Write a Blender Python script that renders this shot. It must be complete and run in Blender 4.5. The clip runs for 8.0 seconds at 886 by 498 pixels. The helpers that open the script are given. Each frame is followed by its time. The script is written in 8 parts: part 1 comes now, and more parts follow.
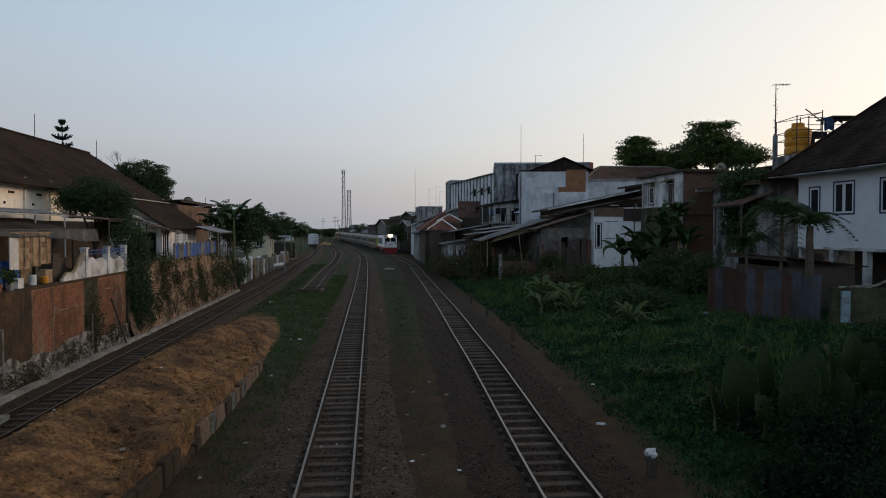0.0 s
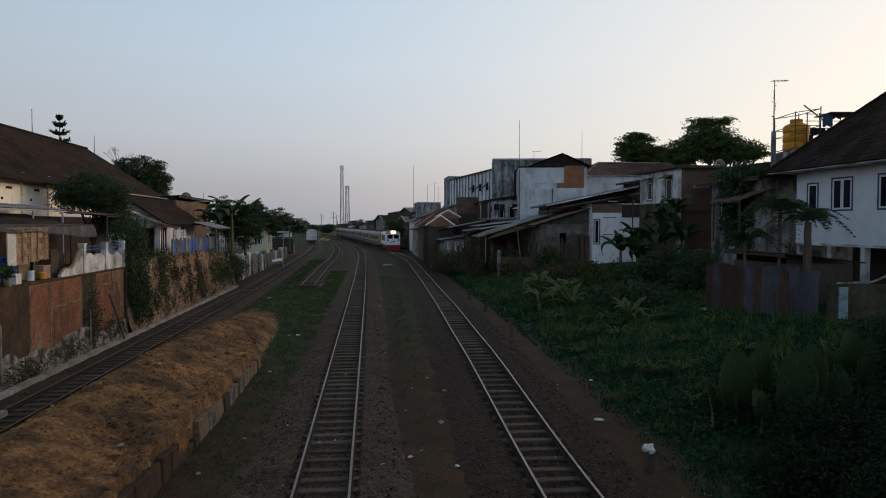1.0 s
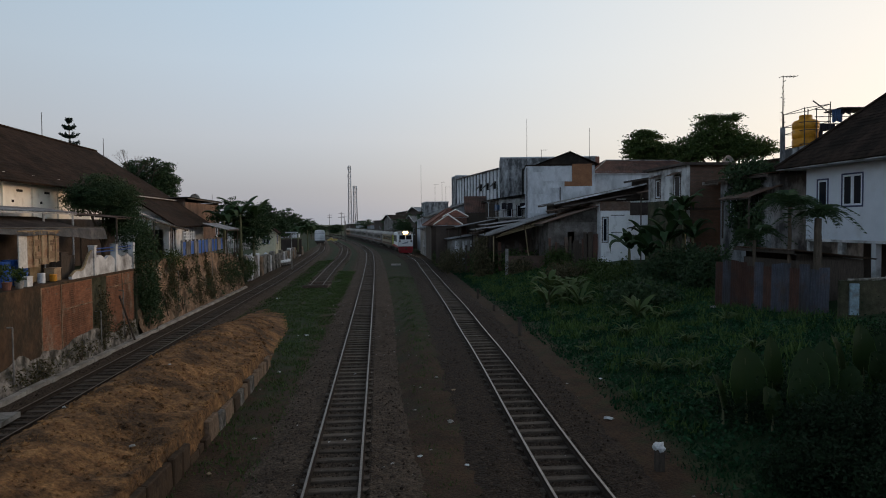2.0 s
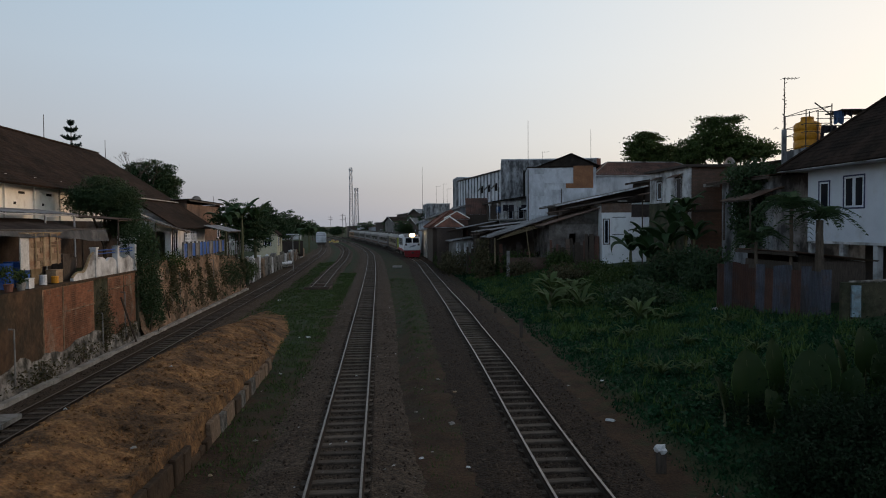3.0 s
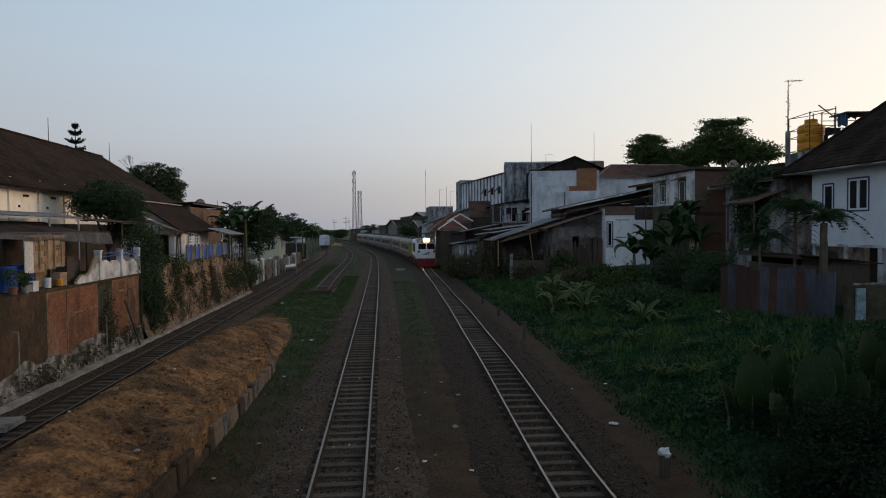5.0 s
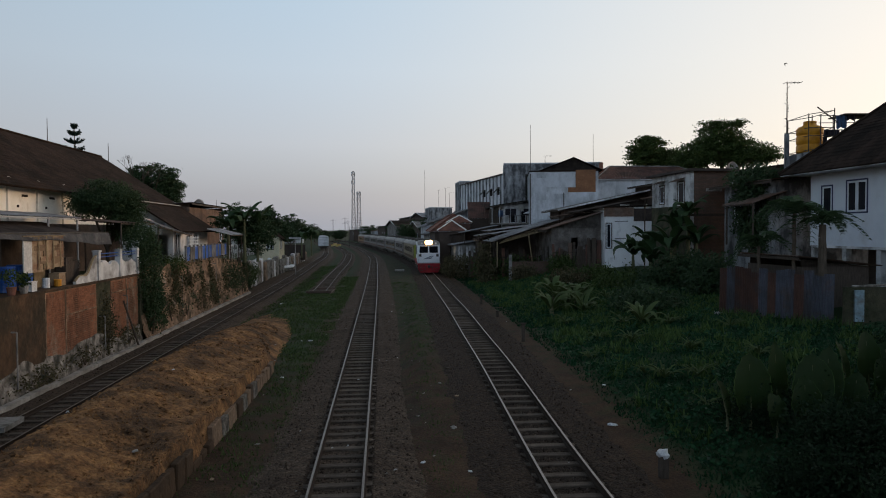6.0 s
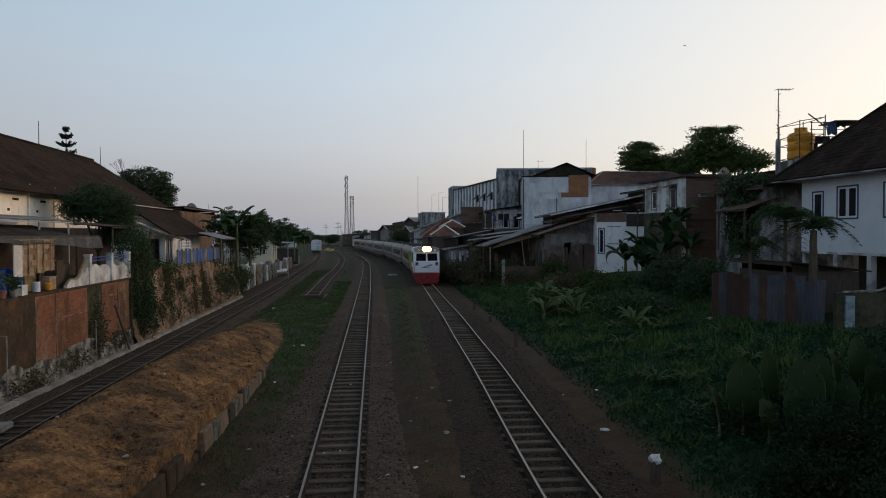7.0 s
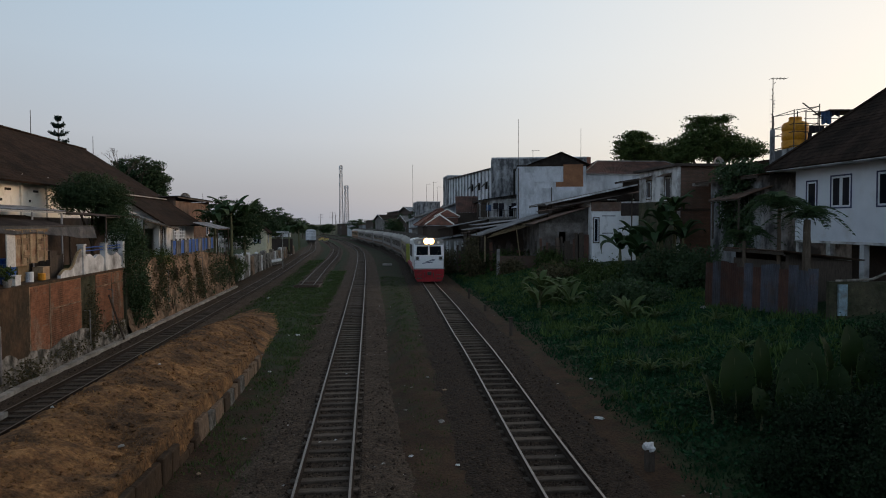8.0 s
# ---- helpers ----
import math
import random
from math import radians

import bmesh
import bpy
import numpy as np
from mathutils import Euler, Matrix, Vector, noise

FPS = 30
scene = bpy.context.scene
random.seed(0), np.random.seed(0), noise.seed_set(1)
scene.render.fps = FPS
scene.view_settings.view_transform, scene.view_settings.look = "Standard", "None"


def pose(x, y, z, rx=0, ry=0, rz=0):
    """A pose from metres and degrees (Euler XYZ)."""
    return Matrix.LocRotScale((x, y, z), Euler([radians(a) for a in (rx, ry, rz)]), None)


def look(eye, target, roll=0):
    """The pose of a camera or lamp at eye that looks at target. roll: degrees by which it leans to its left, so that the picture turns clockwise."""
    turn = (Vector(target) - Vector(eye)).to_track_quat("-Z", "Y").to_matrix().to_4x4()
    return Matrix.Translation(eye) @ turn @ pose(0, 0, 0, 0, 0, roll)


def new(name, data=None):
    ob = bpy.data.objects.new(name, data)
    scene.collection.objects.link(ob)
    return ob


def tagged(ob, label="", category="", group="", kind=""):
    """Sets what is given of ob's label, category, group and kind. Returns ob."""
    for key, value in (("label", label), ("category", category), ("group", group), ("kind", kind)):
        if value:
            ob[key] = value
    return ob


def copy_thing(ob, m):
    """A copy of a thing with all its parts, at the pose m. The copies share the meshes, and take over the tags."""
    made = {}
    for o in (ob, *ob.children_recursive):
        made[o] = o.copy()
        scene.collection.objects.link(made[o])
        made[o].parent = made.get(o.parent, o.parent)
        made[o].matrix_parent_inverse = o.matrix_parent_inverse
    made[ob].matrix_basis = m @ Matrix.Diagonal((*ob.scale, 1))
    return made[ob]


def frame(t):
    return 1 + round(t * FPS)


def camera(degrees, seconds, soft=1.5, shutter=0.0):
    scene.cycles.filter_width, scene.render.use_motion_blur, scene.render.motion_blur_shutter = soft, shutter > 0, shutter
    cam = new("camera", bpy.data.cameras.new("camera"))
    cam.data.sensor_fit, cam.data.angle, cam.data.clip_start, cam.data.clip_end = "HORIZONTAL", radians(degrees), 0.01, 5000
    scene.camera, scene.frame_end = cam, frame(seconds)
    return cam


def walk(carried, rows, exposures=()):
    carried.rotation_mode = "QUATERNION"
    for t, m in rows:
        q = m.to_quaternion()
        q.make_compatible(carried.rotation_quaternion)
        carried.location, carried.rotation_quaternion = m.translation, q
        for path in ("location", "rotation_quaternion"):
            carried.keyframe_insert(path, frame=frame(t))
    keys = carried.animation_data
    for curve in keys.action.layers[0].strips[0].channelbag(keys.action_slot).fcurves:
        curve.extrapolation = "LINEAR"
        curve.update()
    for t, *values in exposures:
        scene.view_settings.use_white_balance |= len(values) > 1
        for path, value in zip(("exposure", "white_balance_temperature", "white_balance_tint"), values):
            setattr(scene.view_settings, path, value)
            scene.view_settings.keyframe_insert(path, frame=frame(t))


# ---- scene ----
# Railway cutting at dusk, seen from an overpass. x right, y ahead, z up; rails of the middle track at z = 0.
cam = camera(65.3, 8.0, 1.0)
walk(cam, [
    (0, pose(0, 0, 5.1, 88.268, 0.000, 0.000)),
    (0.5, pose(0, 0, 5.1, 88.178, 0.183, -0.170)),
    (1, pose(0, 0, 5.1, 87.932, -0.047, -0.133)),
    (1.5, pose(0, 0, 5.1, 87.838, 0.339, 0.397)),
    (3, pose(0, 0, 5.1, 88.039, 0.424, 0.622)),
    (3.5, pose(0, 0, 5.1, 88.092, 0.365, 0.763)),
    (4, pose(0, 0, 5.1, 88.228, 0.370, 0.841)),
    (4.5, pose(0, 0, 5.1, 88.264, 0.496, 0.911)),
    (6, pose(0, 0, 5.1, 88.356, 0.337, 0.809)),
    (6.5, pose(0, 0, 5.1, 88.490, 0.336, 0.721)),
    (7, pose(0, 0, 5.1, 88.744, 0.162, 0.236)),
    (7.5, pose(0, 0, 5.1, 87.715, 0.384, -0.286)),
    (8, pose(0, 0, 5.1, 87.875, 0.221, -0.192)),
])
scene.view_settings.exposure = 0.0

# ---- world: evening sky, the sun just down beyond the houses on the right ----
SUN_AZ = 62.0   # degrees to the right of straight ahead
world = bpy.data.worlds.new("evening_sky")
scene.world = world
world.use_nodes = True


def build_sky():
    nt = world.node_tree
    nt.nodes.clear()
    N, L = nt.nodes.new, nt.links.new
    out, bg = N("ShaderNodeOutputWorld"), N("ShaderNodeBackground")
    sky = N("ShaderNodeTexSky")
    sky.sky_type, sky.sun_disc = "NISHITA", False
    sky.sun_elevation, sky.sun_rotation = radians(3.0), radians(SUN_AZ)
    sky.dust_density, sky.air_density, sky.ozone_density = 2.0, 1.0, 1.0
    tc = N("ShaderNodeTexCoord")
    sep = N("ShaderNodeSeparateXYZ")
    L(tc.outputs["Generated"], sep.inputs[0])
    # thin haze: a smooth run of colour from the horizon to the zenith
    ramp = N("ShaderNodeValToRGB")
    L(sep.outputs["Z"], ramp.inputs[0])
    cr = ramp.color_ramp
    cr.elements[0].position, cr.elements[0].color = 0.0, (0.345, 0.37, 0.43, 1)
    cr.elements[1].position, cr.elements[1].color = 1.0, (0.05, 0.062, 0.08, 1)
    for p, c in ((0.05, (0.365, 0.385, 0.45)), (0.12, (0.47, 0.50, 0.575)), (0.22, (0.49, 0.57, 0.67)), (0.36, (0.44, 0.57, 0.70)), (0.55, (0.12, 0.15, 0.19))):
        e = cr.elements.new(p)
        e.color = (*c, 1)
    # warmer and brighter towards the set sun
    dot = N("ShaderNodeVectorMath")
    dot.operation = "DOT_PRODUCT"
    a = radians(SUN_AZ)
    dot.inputs[1].default_value = (math.sin(a), math.cos(a), 0.05)
    L(tc.outputs["Generated"], dot.inputs[0])
    mr = N("ShaderNodeMapRange")
    mr.interpolation_type = "SMOOTHSTEP"
    mr.inputs["From Min"].default_value, mr.inputs["From Max"].default_value = 0.2, 1.2
    L(dot.outputs["Value"], mr.inputs["Value"])
    mix = N("ShaderNodeMix")
    mix.data_type, mix.blend_type = "RGBA", "MIX"
    mix.inputs["B"].default_value = (0.93, 0.85, 0.76, 1)
    L(mr.outputs[0], mix.inputs["Factor"])
    L(ramp.outputs[0], mix.inputs["A"])
    add = N("ShaderNodeMix")
    add.data_type, add.blend_type = "RGBA", "ADD"
    add.inputs["Factor"].default_value = 0.06
    L(mix.outputs["Result"], add.inputs["A"])
    L(sky.outputs[0], add.inputs["B"])
    # the sky away from the sunset is already dark
    mb = N("ShaderNodeMapRange")
    mb.interpolation_type = "SMOOTHSTEP"
    mb.inputs["From Min"].default_value, mb.inputs["From Max"].default_value = -0.1, 0.75
    mb.inputs["To Min"].default_value, mb.inputs["To Max"].default_value = 0.0, 1.0
    L(sep.outputs["Y"], mb.inputs["Value"])
    mx = N("ShaderNodeMath")
    mx.operation = "MAXIMUM"
    L(mb.outputs[0], mx.inputs[0])
    L(mr.outputs[0], mx.inputs[1])
    dk = N("ShaderNodeMix")
    dk.data_type, dk.blend_type = "RGBA", "MULTIPLY"
    dk.inputs["Factor"].default_value = 1.0
    L(add.outputs["Result"], dk.inputs["A"])
    tint = N("ShaderNodeMix")
    tint.data_type = "RGBA"
    tint.inputs["A"].default_value, tint.inputs["B"].default_value = (1.22, 1.28, 1.38, 1), (1, 1, 1, 1)
    L(mx.outputs[0], tint.inputs["Factor"])
    L(tint.outputs["Result"], dk.inputs["B"])
    # darkest far round to the left, opposite the sunset
    ml = N("ShaderNodeMapRange")
    ml.interpolation_type = "SMOOTHSTEP"
    ml.inputs["From Min"].default_value, ml.inputs["From Max"].default_value = -0.95, -0.1
    ml.inputs["To Min"].default_value, ml.inputs["To Max"].default_value = 0.72, 1.0
    L(sep.outputs["X"], ml.inputs["Value"])
    dl = N("ShaderNodeMix")
    dl.data_type, dl.blend_type = "RGBA", "MULTIPLY"
    dl.inputs["Factor"].default_value = 1.0
    L(dk.outputs["Result"], dl.inputs["A"])
    L(ml.outputs[0], dl.inputs["B"])
    L(dl.outputs["Result"], bg.inputs[0])
    bg.inputs[1].default_value = 1.0
    L(bg.outputs[0], out.inputs[0])


build_sky()
sun = new("sun", bpy.data.lights.new("sun", "SUN"))
sun.data.energy, sun.data.angle, sun.data.color = 0.9, radians(16), (1.0, 0.66, 0.40)
sun.matrix_world = look((60, 32, 12), (0, 0, 0))


# ---- materials ----
def material(name, c1, c2, scale=3.0, rough=0.85, bump=0.3, bscale=25.0, stain=None, sscale=0.6, samount=0.5, metal=0.0, vary=0.12, axes=(1, 1, 1), grain=0.22):
    """Two-scale noise colour, stains and relief in object space."""
    m = bpy.data.materials.new(name)
    m.use_nodes = True
    nt = m.node_tree
    N, L = nt.nodes.new, nt.links.new
    bsdf = nt.nodes["Principled BSDF"]
    bsdf.inputs["Roughness"].default_value, bsdf.inputs["Metallic"].default_value = rough, metal
    bsdf.inputs["Specular IOR Level"].default_value = 0.25
    tc, mp = N("ShaderNodeTexCoord"), N("ShaderNodeMapping")
    mp.inputs["Scale"].default_value = axes
    L(tc.outputs["Object"], mp.inputs[0])
    n1 = N("ShaderNodeTexNoise")
    n1.inputs["Scale"].default_value, n1.inputs["Detail"].default_value = scale, 6
    L(mp.outputs[0], n1.inputs["Vector"])
    r1 = N("ShaderNodeMapRange")
    r1.inputs["From Min"].default_value, r1.inputs["From Max"].default_value = 0.3, 0.7
    L(n1.outputs["Fac"], r1.inputs["Value"])
    mix = N("ShaderNodeMix")
    mix.data_type = "RGBA"
    mix.inputs["A"].default_value, mix.inputs["B"].default_value = (*c1, 1), (*c2, 1)
    L(r1.outputs[0], mix.inputs["Factor"])
    col = mix.outputs["Result"]
    if stain:
        n2 = N("ShaderNodeTexNoise")
        n2.inputs["Scale"].default_value, n2.inputs["Detail"].default_value = sscale, 8
        n2.inputs["Roughness"].default_value = 0.65
        L(mp.outputs[0], n2.inputs["Vector"])
        r2 = N("ShaderNodeMapRange")
        r2.inputs["From Min"].default_value, r2.inputs["From Max"].default_value = 0.62 - 0.3 * samount, 0.8 - 0.25 * samount
        r2.inputs["To Max"].default_value = 0.9
        L(n2.outputs["Fac"], r2.inputs["Value"])
        mx = N("ShaderNodeMix")
        mx.data_type = "RGBA"
        mx.inputs["B"].default_value = (*stain, 1)
        L(r2.outputs[0], mx.inputs["Factor"])
        L(col, mx.inputs["A"])
        col = mx.outputs["Result"]
    if grain:
        n4, r4, h4 = N("ShaderNodeTexNoise"), N("ShaderNodeMapRange"), N("ShaderNodeHueSaturation")
        n4.inputs["Scale"].default_value, n4.inputs["Detail"].default_value, n4.inputs["Roughness"].default_value = max(6.0, bscale * 0.7), 5, 0.75
        L(mp.outputs[0], n4.inputs["Vector"])
        r4.inputs["From Min"].default_value, r4.inputs["From Max"].default_value = 0.32, 0.68
        r4.inputs["To Min"].default_value, r4.inputs["To Max"].default_value = 1 - grain, 1 + grain
        L(n4.outputs["Fac"], r4.inputs["Value"])
        L(r4.outputs[0], h4.inputs["Value"])
        L(col, h4.inputs["Color"])
        col = h4.outputs[0]
    if vary:
        oi, hv, mr = N("ShaderNodeObjectInfo"), N("ShaderNodeHueSaturation"), N("ShaderNodeMapRange")
        mr.inputs["To Min"].default_value, mr.inputs["To Max"].default_value = 1 - vary, 1 + vary
        L(oi.outputs["Random"], mr.inputs["Value"])
        L(mr.outputs[0], hv.inputs["Value"])
        L(col, hv.inputs["Color"])
        col = hv.outputs[0]
    L(col, bsdf.inputs["Base Color"])
    if bump:
        n3, bp = N("ShaderNodeTexNoise"), N("ShaderNodeBump")
        n3.inputs["Scale"].default_value, n3.inputs["Detail"].default_value = bscale, 4
        bp.inputs["Strength"].default_value, bp.inputs["Distance"].default_value = bump, 0.05
        L(mp.outputs[0], n3.inputs["Vector"])
        L(n3.outputs["Fac"], bp.inputs["Height"])
        L(bp.outputs[0], bsdf.inputs["Normal"])
    return m


def leaf_material(name, c1, c2, rough=0.6):
    """Foliage: colour differs leaf by leaf, a little light comes through."""
    m = bpy.data.materials.new(name)
    m.use_nodes = True
    nt = m.node_tree
    N, L = nt.nodes.new, nt.links.new
    bsdf = nt.nodes["Principled BSDF"]
    bsdf.inputs["Roughness"].default_value = rough
    bsdf.inputs["Specular IOR Level"].default_value = 0.2
    geo, mix = N("ShaderNodeNewGeometry"), N("ShaderNodeMix")
    mix.data_type = "RGBA"
    mix.inputs["A"].default_value, mix.inputs["B"].default_value = (*c1, 1), (*c2, 1)
    L(geo.outputs["Random Per Island"], mix.inputs["Factor"])
    L(mix.outputs["Result"], bsdf.inputs["Base Color"])
    tr, ms = N("ShaderNodeBsdfTranslucent"), N("ShaderNodeMixShader")
    L(mix.outputs["Result"], tr.inputs[0])
    ms.inputs[0].default_value = 0.2
    L(bsdf.outputs[0], ms.inputs[1])
    L(tr.outputs[0], ms.inputs[2])
    L(ms.outputs[0], nt.nodes["Material Output"].inputs[0])
    return m


def weathered(m, dark, lo, hi, size=0.8, streak=0.35):
    """Lays sooty streaks of its own shape over a finished colour."""
    nt = m.node_tree
    N, L = nt.nodes.new, nt.links.new
    bsdf = nt.nodes["Principled BSDF"]
    src = bsdf.inputs["Base Color"].links[0].from_socket
    tc, mp, ns, mr, mx = N("ShaderNodeTexCoord"), N("ShaderNodeMapping"), N("ShaderNodeTexNoise"), N("ShaderNodeMapRange"), N("ShaderNodeMix")
    mp.inputs["Scale"].default_value = (1, 1, streak)
    L(tc.outputs["Object"], mp.inputs[0])
    L(mp.outputs[0], ns.inputs["Vector"])
    ns.inputs["Scale"].default_value, ns.inputs["Detail"].default_value, ns.inputs["Roughness"].default_value = size, 9, 0.68
    mr.inputs["From Min"].default_value, mr.inputs["From Max"].default_value, mr.inputs["To Max"].default_value = lo, hi, 0.85
    L(ns.outputs["Fac"], mr.inputs["Value"])
    mx.data_type = "RGBA"
    mx.inputs["B"].default_value = (*dark, 1)
    L(mr.outputs[0], mx.inputs["Factor"])
    L(src, mx.inputs["A"])
    L(mx.outputs["Result"], bsdf.inputs["Base Color"])
    return m


def brick_material(name, c1, c2, mortar, across="y"):
    """Brickwork too far off to build brick by brick, with plaster remains and soot."""
    m = material(name, c1, c2, 2.0, 0.9, 0.0, vary=0.05)
    nt = m.node_tree
    N, L = nt.nodes.new, nt.links.new
    bsdf = nt.nodes["Principled BSDF"]
    tc, sp, cb, br = N("ShaderNodeTexCoord"), N("ShaderNodeSeparateXYZ"), N("ShaderNodeCombineXYZ"), N("ShaderNodeTexBrick")
    L(tc.outputs["Object"], sp.inputs[0])
    L(sp.outputs[across.upper()], cb.inputs["X"])
    L(sp.outputs["Z"], cb.inputs["Y"])
    L(cb.outputs[0], br.inputs["Vector"])
    br.inputs["Scale"].default_value = 1.0
    br.inputs["Brick Width"].default_value, br.inputs["Row Height"].default_value, br.inputs["Mortar Size"].default_value = 0.24, 0.085, 0.014
    br.inputs["Bias"].default_value = -0.2
    br.inputs["Color1"].default_value, br.inputs["Color2"].default_value, br.inputs["Mortar"].default_value = (*c1, 1), (*c2, 1), (*mortar, 1)
    ns, mr, mx = N("ShaderNodeTexNoise"), N("ShaderNodeMapRange"), N("ShaderNodeMix")
    ns.inputs["Scale"].default_value, ns.inputs["Detail"].default_value, ns.inputs["Roughness"].default_value = 1.1, 10, 0.7
    L(tc.outputs["Object"], ns.inputs["Vector"])
    mr.inputs["From Min"].default_value, mr.inputs["From Max"].default_value, mr.inputs["To Max"].default_value = 0.42, 0.68, 0.85
    L(ns.outputs["Fac"], mr.inputs["Value"])
    mx.data_type = "RGBA"
    mx.inputs["B"].default_value = (0.085, 0.055, 0.036, 1)
    L(mr.outputs[0], mx.inputs["Factor"])
    L(br.outputs["Color"], mx.inputs["A"])
    L(mx.outputs["Result"], bsdf.inputs["Base Color"])
    bp = N("ShaderNodeBump")
    bp.inputs["Strength"].default_value, bp.inputs["Distance"].default_value = 0.6, 0.02
    inv = N("ShaderNodeMath")
    inv.operation = "SUBTRACT"
    inv.inputs[0].default_value = 1.0
    L(br.outputs["Fac"], inv.inputs[1])
    L(inv.outputs[0], bp.inputs["Height"])
    L(bp.outputs[0], bsdf.inputs["Normal"])
    return m


def glow_material(name, color, strength):
    m = bpy.data.materials.new(name)
    m.use_nodes = True
    b = m.node_tree.nodes["Principled BSDF"]
    b.inputs["Base Color"].default_value = (*color, 1)
    b.inputs["Emission Color"].default_value = (*color, 1)
    b.inputs["Emission Strength"].default_value = strength
    return m


def glass_material(name, tint=(0.008, 0.011, 0.016)):
    m = bpy.data.materials.new(name)
    m.use_nodes = True
    b = m.node_tree.nodes["Principled BSDF"]
    b.inputs["Base Color"].default_value = (*tint, 1)
    b.inputs["Roughness"].default_value = 0.08
    b.inputs["Specular IOR Level"].default_value = 0.2
    b.inputs["IOR"].default_value = 1.2
    b.inputs["Transmission Weight"].default_value = 0.0
    return m


def ground_material(name):
    """Bare soil and low weeds, after the cover attribute of the sheet."""
    m = material(name, (0.040, 0.0215, 0.011), (0.078, 0.043, 0.0225), 1.4, 0.95, 0.6, 18, stain=(0.035, 0.026, 0.018), sscale=0.35, samount=0.4, vary=0, grain=0.5)
    nt = m.node_tree
    N, L = nt.nodes.new, nt.links.new
    bsdf = nt.nodes["Principled BSDF"]
    soil = bsdf.inputs["Base Color"].links[0].from_socket
    at, ns, mix, gm = N("ShaderNodeAttribute"), N("ShaderNodeTexNoise"), N("ShaderNodeMix"), N("ShaderNodeMix")
    at.attribute_name = "cover"
    tc = N("ShaderNodeTexCoord")
    ns.inputs["Scale"].default_value, ns.inputs["Detail"].default_value = 2.2, 8
    L(tc.outputs["Object"], ns.inputs["Vector"])
    gm.data_type = "RGBA"
    gm.inputs["A"].default_value, gm.inputs["B"].default_value = (0.012, 0.028, 0.009, 1), (0.028, 0.056, 0.017, 1)
    L(ns.outputs["Fac"], gm.inputs["Factor"])
    ad = N("ShaderNodeMath")
    ad.operation = "ADD"
    L(at.outputs["Fac"], ad.inputs[0])
    L(ns.outputs["Fac"], ad.inputs[1])
    mr = N("ShaderNodeMapRange")
    mr.inputs["From Min"].default_value, mr.inputs["From Max"].default_value = 0.78, 1.3
    L(ad.outputs[0], mr.inputs["Value"])
    mix.data_type = "RGBA"
    L(mr.outputs[0], mix.inputs["Factor"])
    L(soil, mix.inputs["A"])
    L(gm.outputs["Result"], mix.inputs["B"])
    L(mix.outputs["Result"], bsdf.inputs["Base Color"])
    return m


def gravel_material(name, c1, c2):
    m = material(name, c1, c2, 6.0, 0.95, 0.0, stain=(0.05, 0.031, 0.019), sscale=0.8, samount=0.5, vary=0)
    nt = m.node_tree
    N, L = nt.nodes.new, nt.links.new
    bsdf = nt.nodes["Principled BSDF"]
    vo, bp, tc, hv, mr = N("ShaderNodeTexVoronoi"), N("ShaderNodeBump"), N("ShaderNodeTexCoord"), N("ShaderNodeHueSaturation"), N("ShaderNodeMapRange")
    vo.inputs["Scale"].default_value = 16
    L(tc.outputs["Object"], vo.inputs["Vector"])
    bp.inputs["Strength"].default_value, bp.inputs["Distance"].default_value = 0.9, 0.05
    bp.invert = True
    L(vo.outputs["Distance"], bp.inputs["Height"])
    L(bp.outputs[0], bsdf.inputs["Normal"])
    src = bsdf.inputs["Base Color"].links[0].from_socket
    sp = N("ShaderNodeSeparateColor")
    L(vo.outputs["Color"], sp.inputs[0])
    mr.inputs["To Min"].default_value, mr.inputs["To Max"].default_value = 0.6, 1.4
    L(sp.outputs[0], mr.inputs["Value"])
    L(mr.outputs[0], hv.inputs["Value"])
    L(src, hv.inputs["Color"])
    L(hv.outputs[0], bsdf.inputs["Base Color"])
    return m


M = {}
M["ground"] = ground_material("soil_and_weeds")
M["ballast"] = gravel_material("ballast", (0.056, 0.037, 0.024), (0.115, 0.082, 0.057))
M["oilballast"] = gravel_material("oily_ballast", (0.026, 0.0165, 0.0105), (0.052, 0.033, 0.0215))
M["stone"] = leaf_material("ballast_stone", (0.026, 0.017, 0.011), (0.13, 0.098, 0.076), 0.9)
M["mound"] = material("dry_earth", (0.19, 0.088, 0.034), (0.39, 0.20, 0.078), 3.5, 0.95, 1.0, 14, stain=(0.055, 0.032, 0.017), sscale=0.9, samount=0.78, vary=0, grain=0.6)
M["steel"] = material("rail_steel", (0.028, 0.018, 0.012), (0.05, 0.033, 0.023), 4, 0.9, 0.1, metal=0.0, vary=0.05)
M["railtop"] = material("polished_rail_head", (0.30, 0.26, 0.235), (0.38, 0.335, 0.30), 4, 0.45, 0.0, metal=0.6, vary=0.0)
M["railworn"] = material("worn_rail_head", (0.17, 0.14, 0.12), (0.25, 0.21, 0.18), 4, 0.45, 0.0, metal=0.45, vary=0.0)
M["railbrown"] = material("rusty_rail_head", (0.15, 0.115, 0.09), (0.21, 0.165, 0.13), 4, 0.45, 0.0, metal=0.5, vary=0.0)
M["sleeper"] = material("sleeper_wood", (0.07, 0.053, 0.040), (0.145, 0.113, 0.087), 5, 0.9, 0.5, 30, vary=0.3, axes=(0.4, 3, 3))
M["concrete"] = material("weathered_concrete", (0.26, 0.24, 0.22), (0.38, 0.36, 0.33), 2.5, 0.9, 0.3, 20, stain=(0.09, 0.08, 0.065), sscale=1.2, samount=0.5)
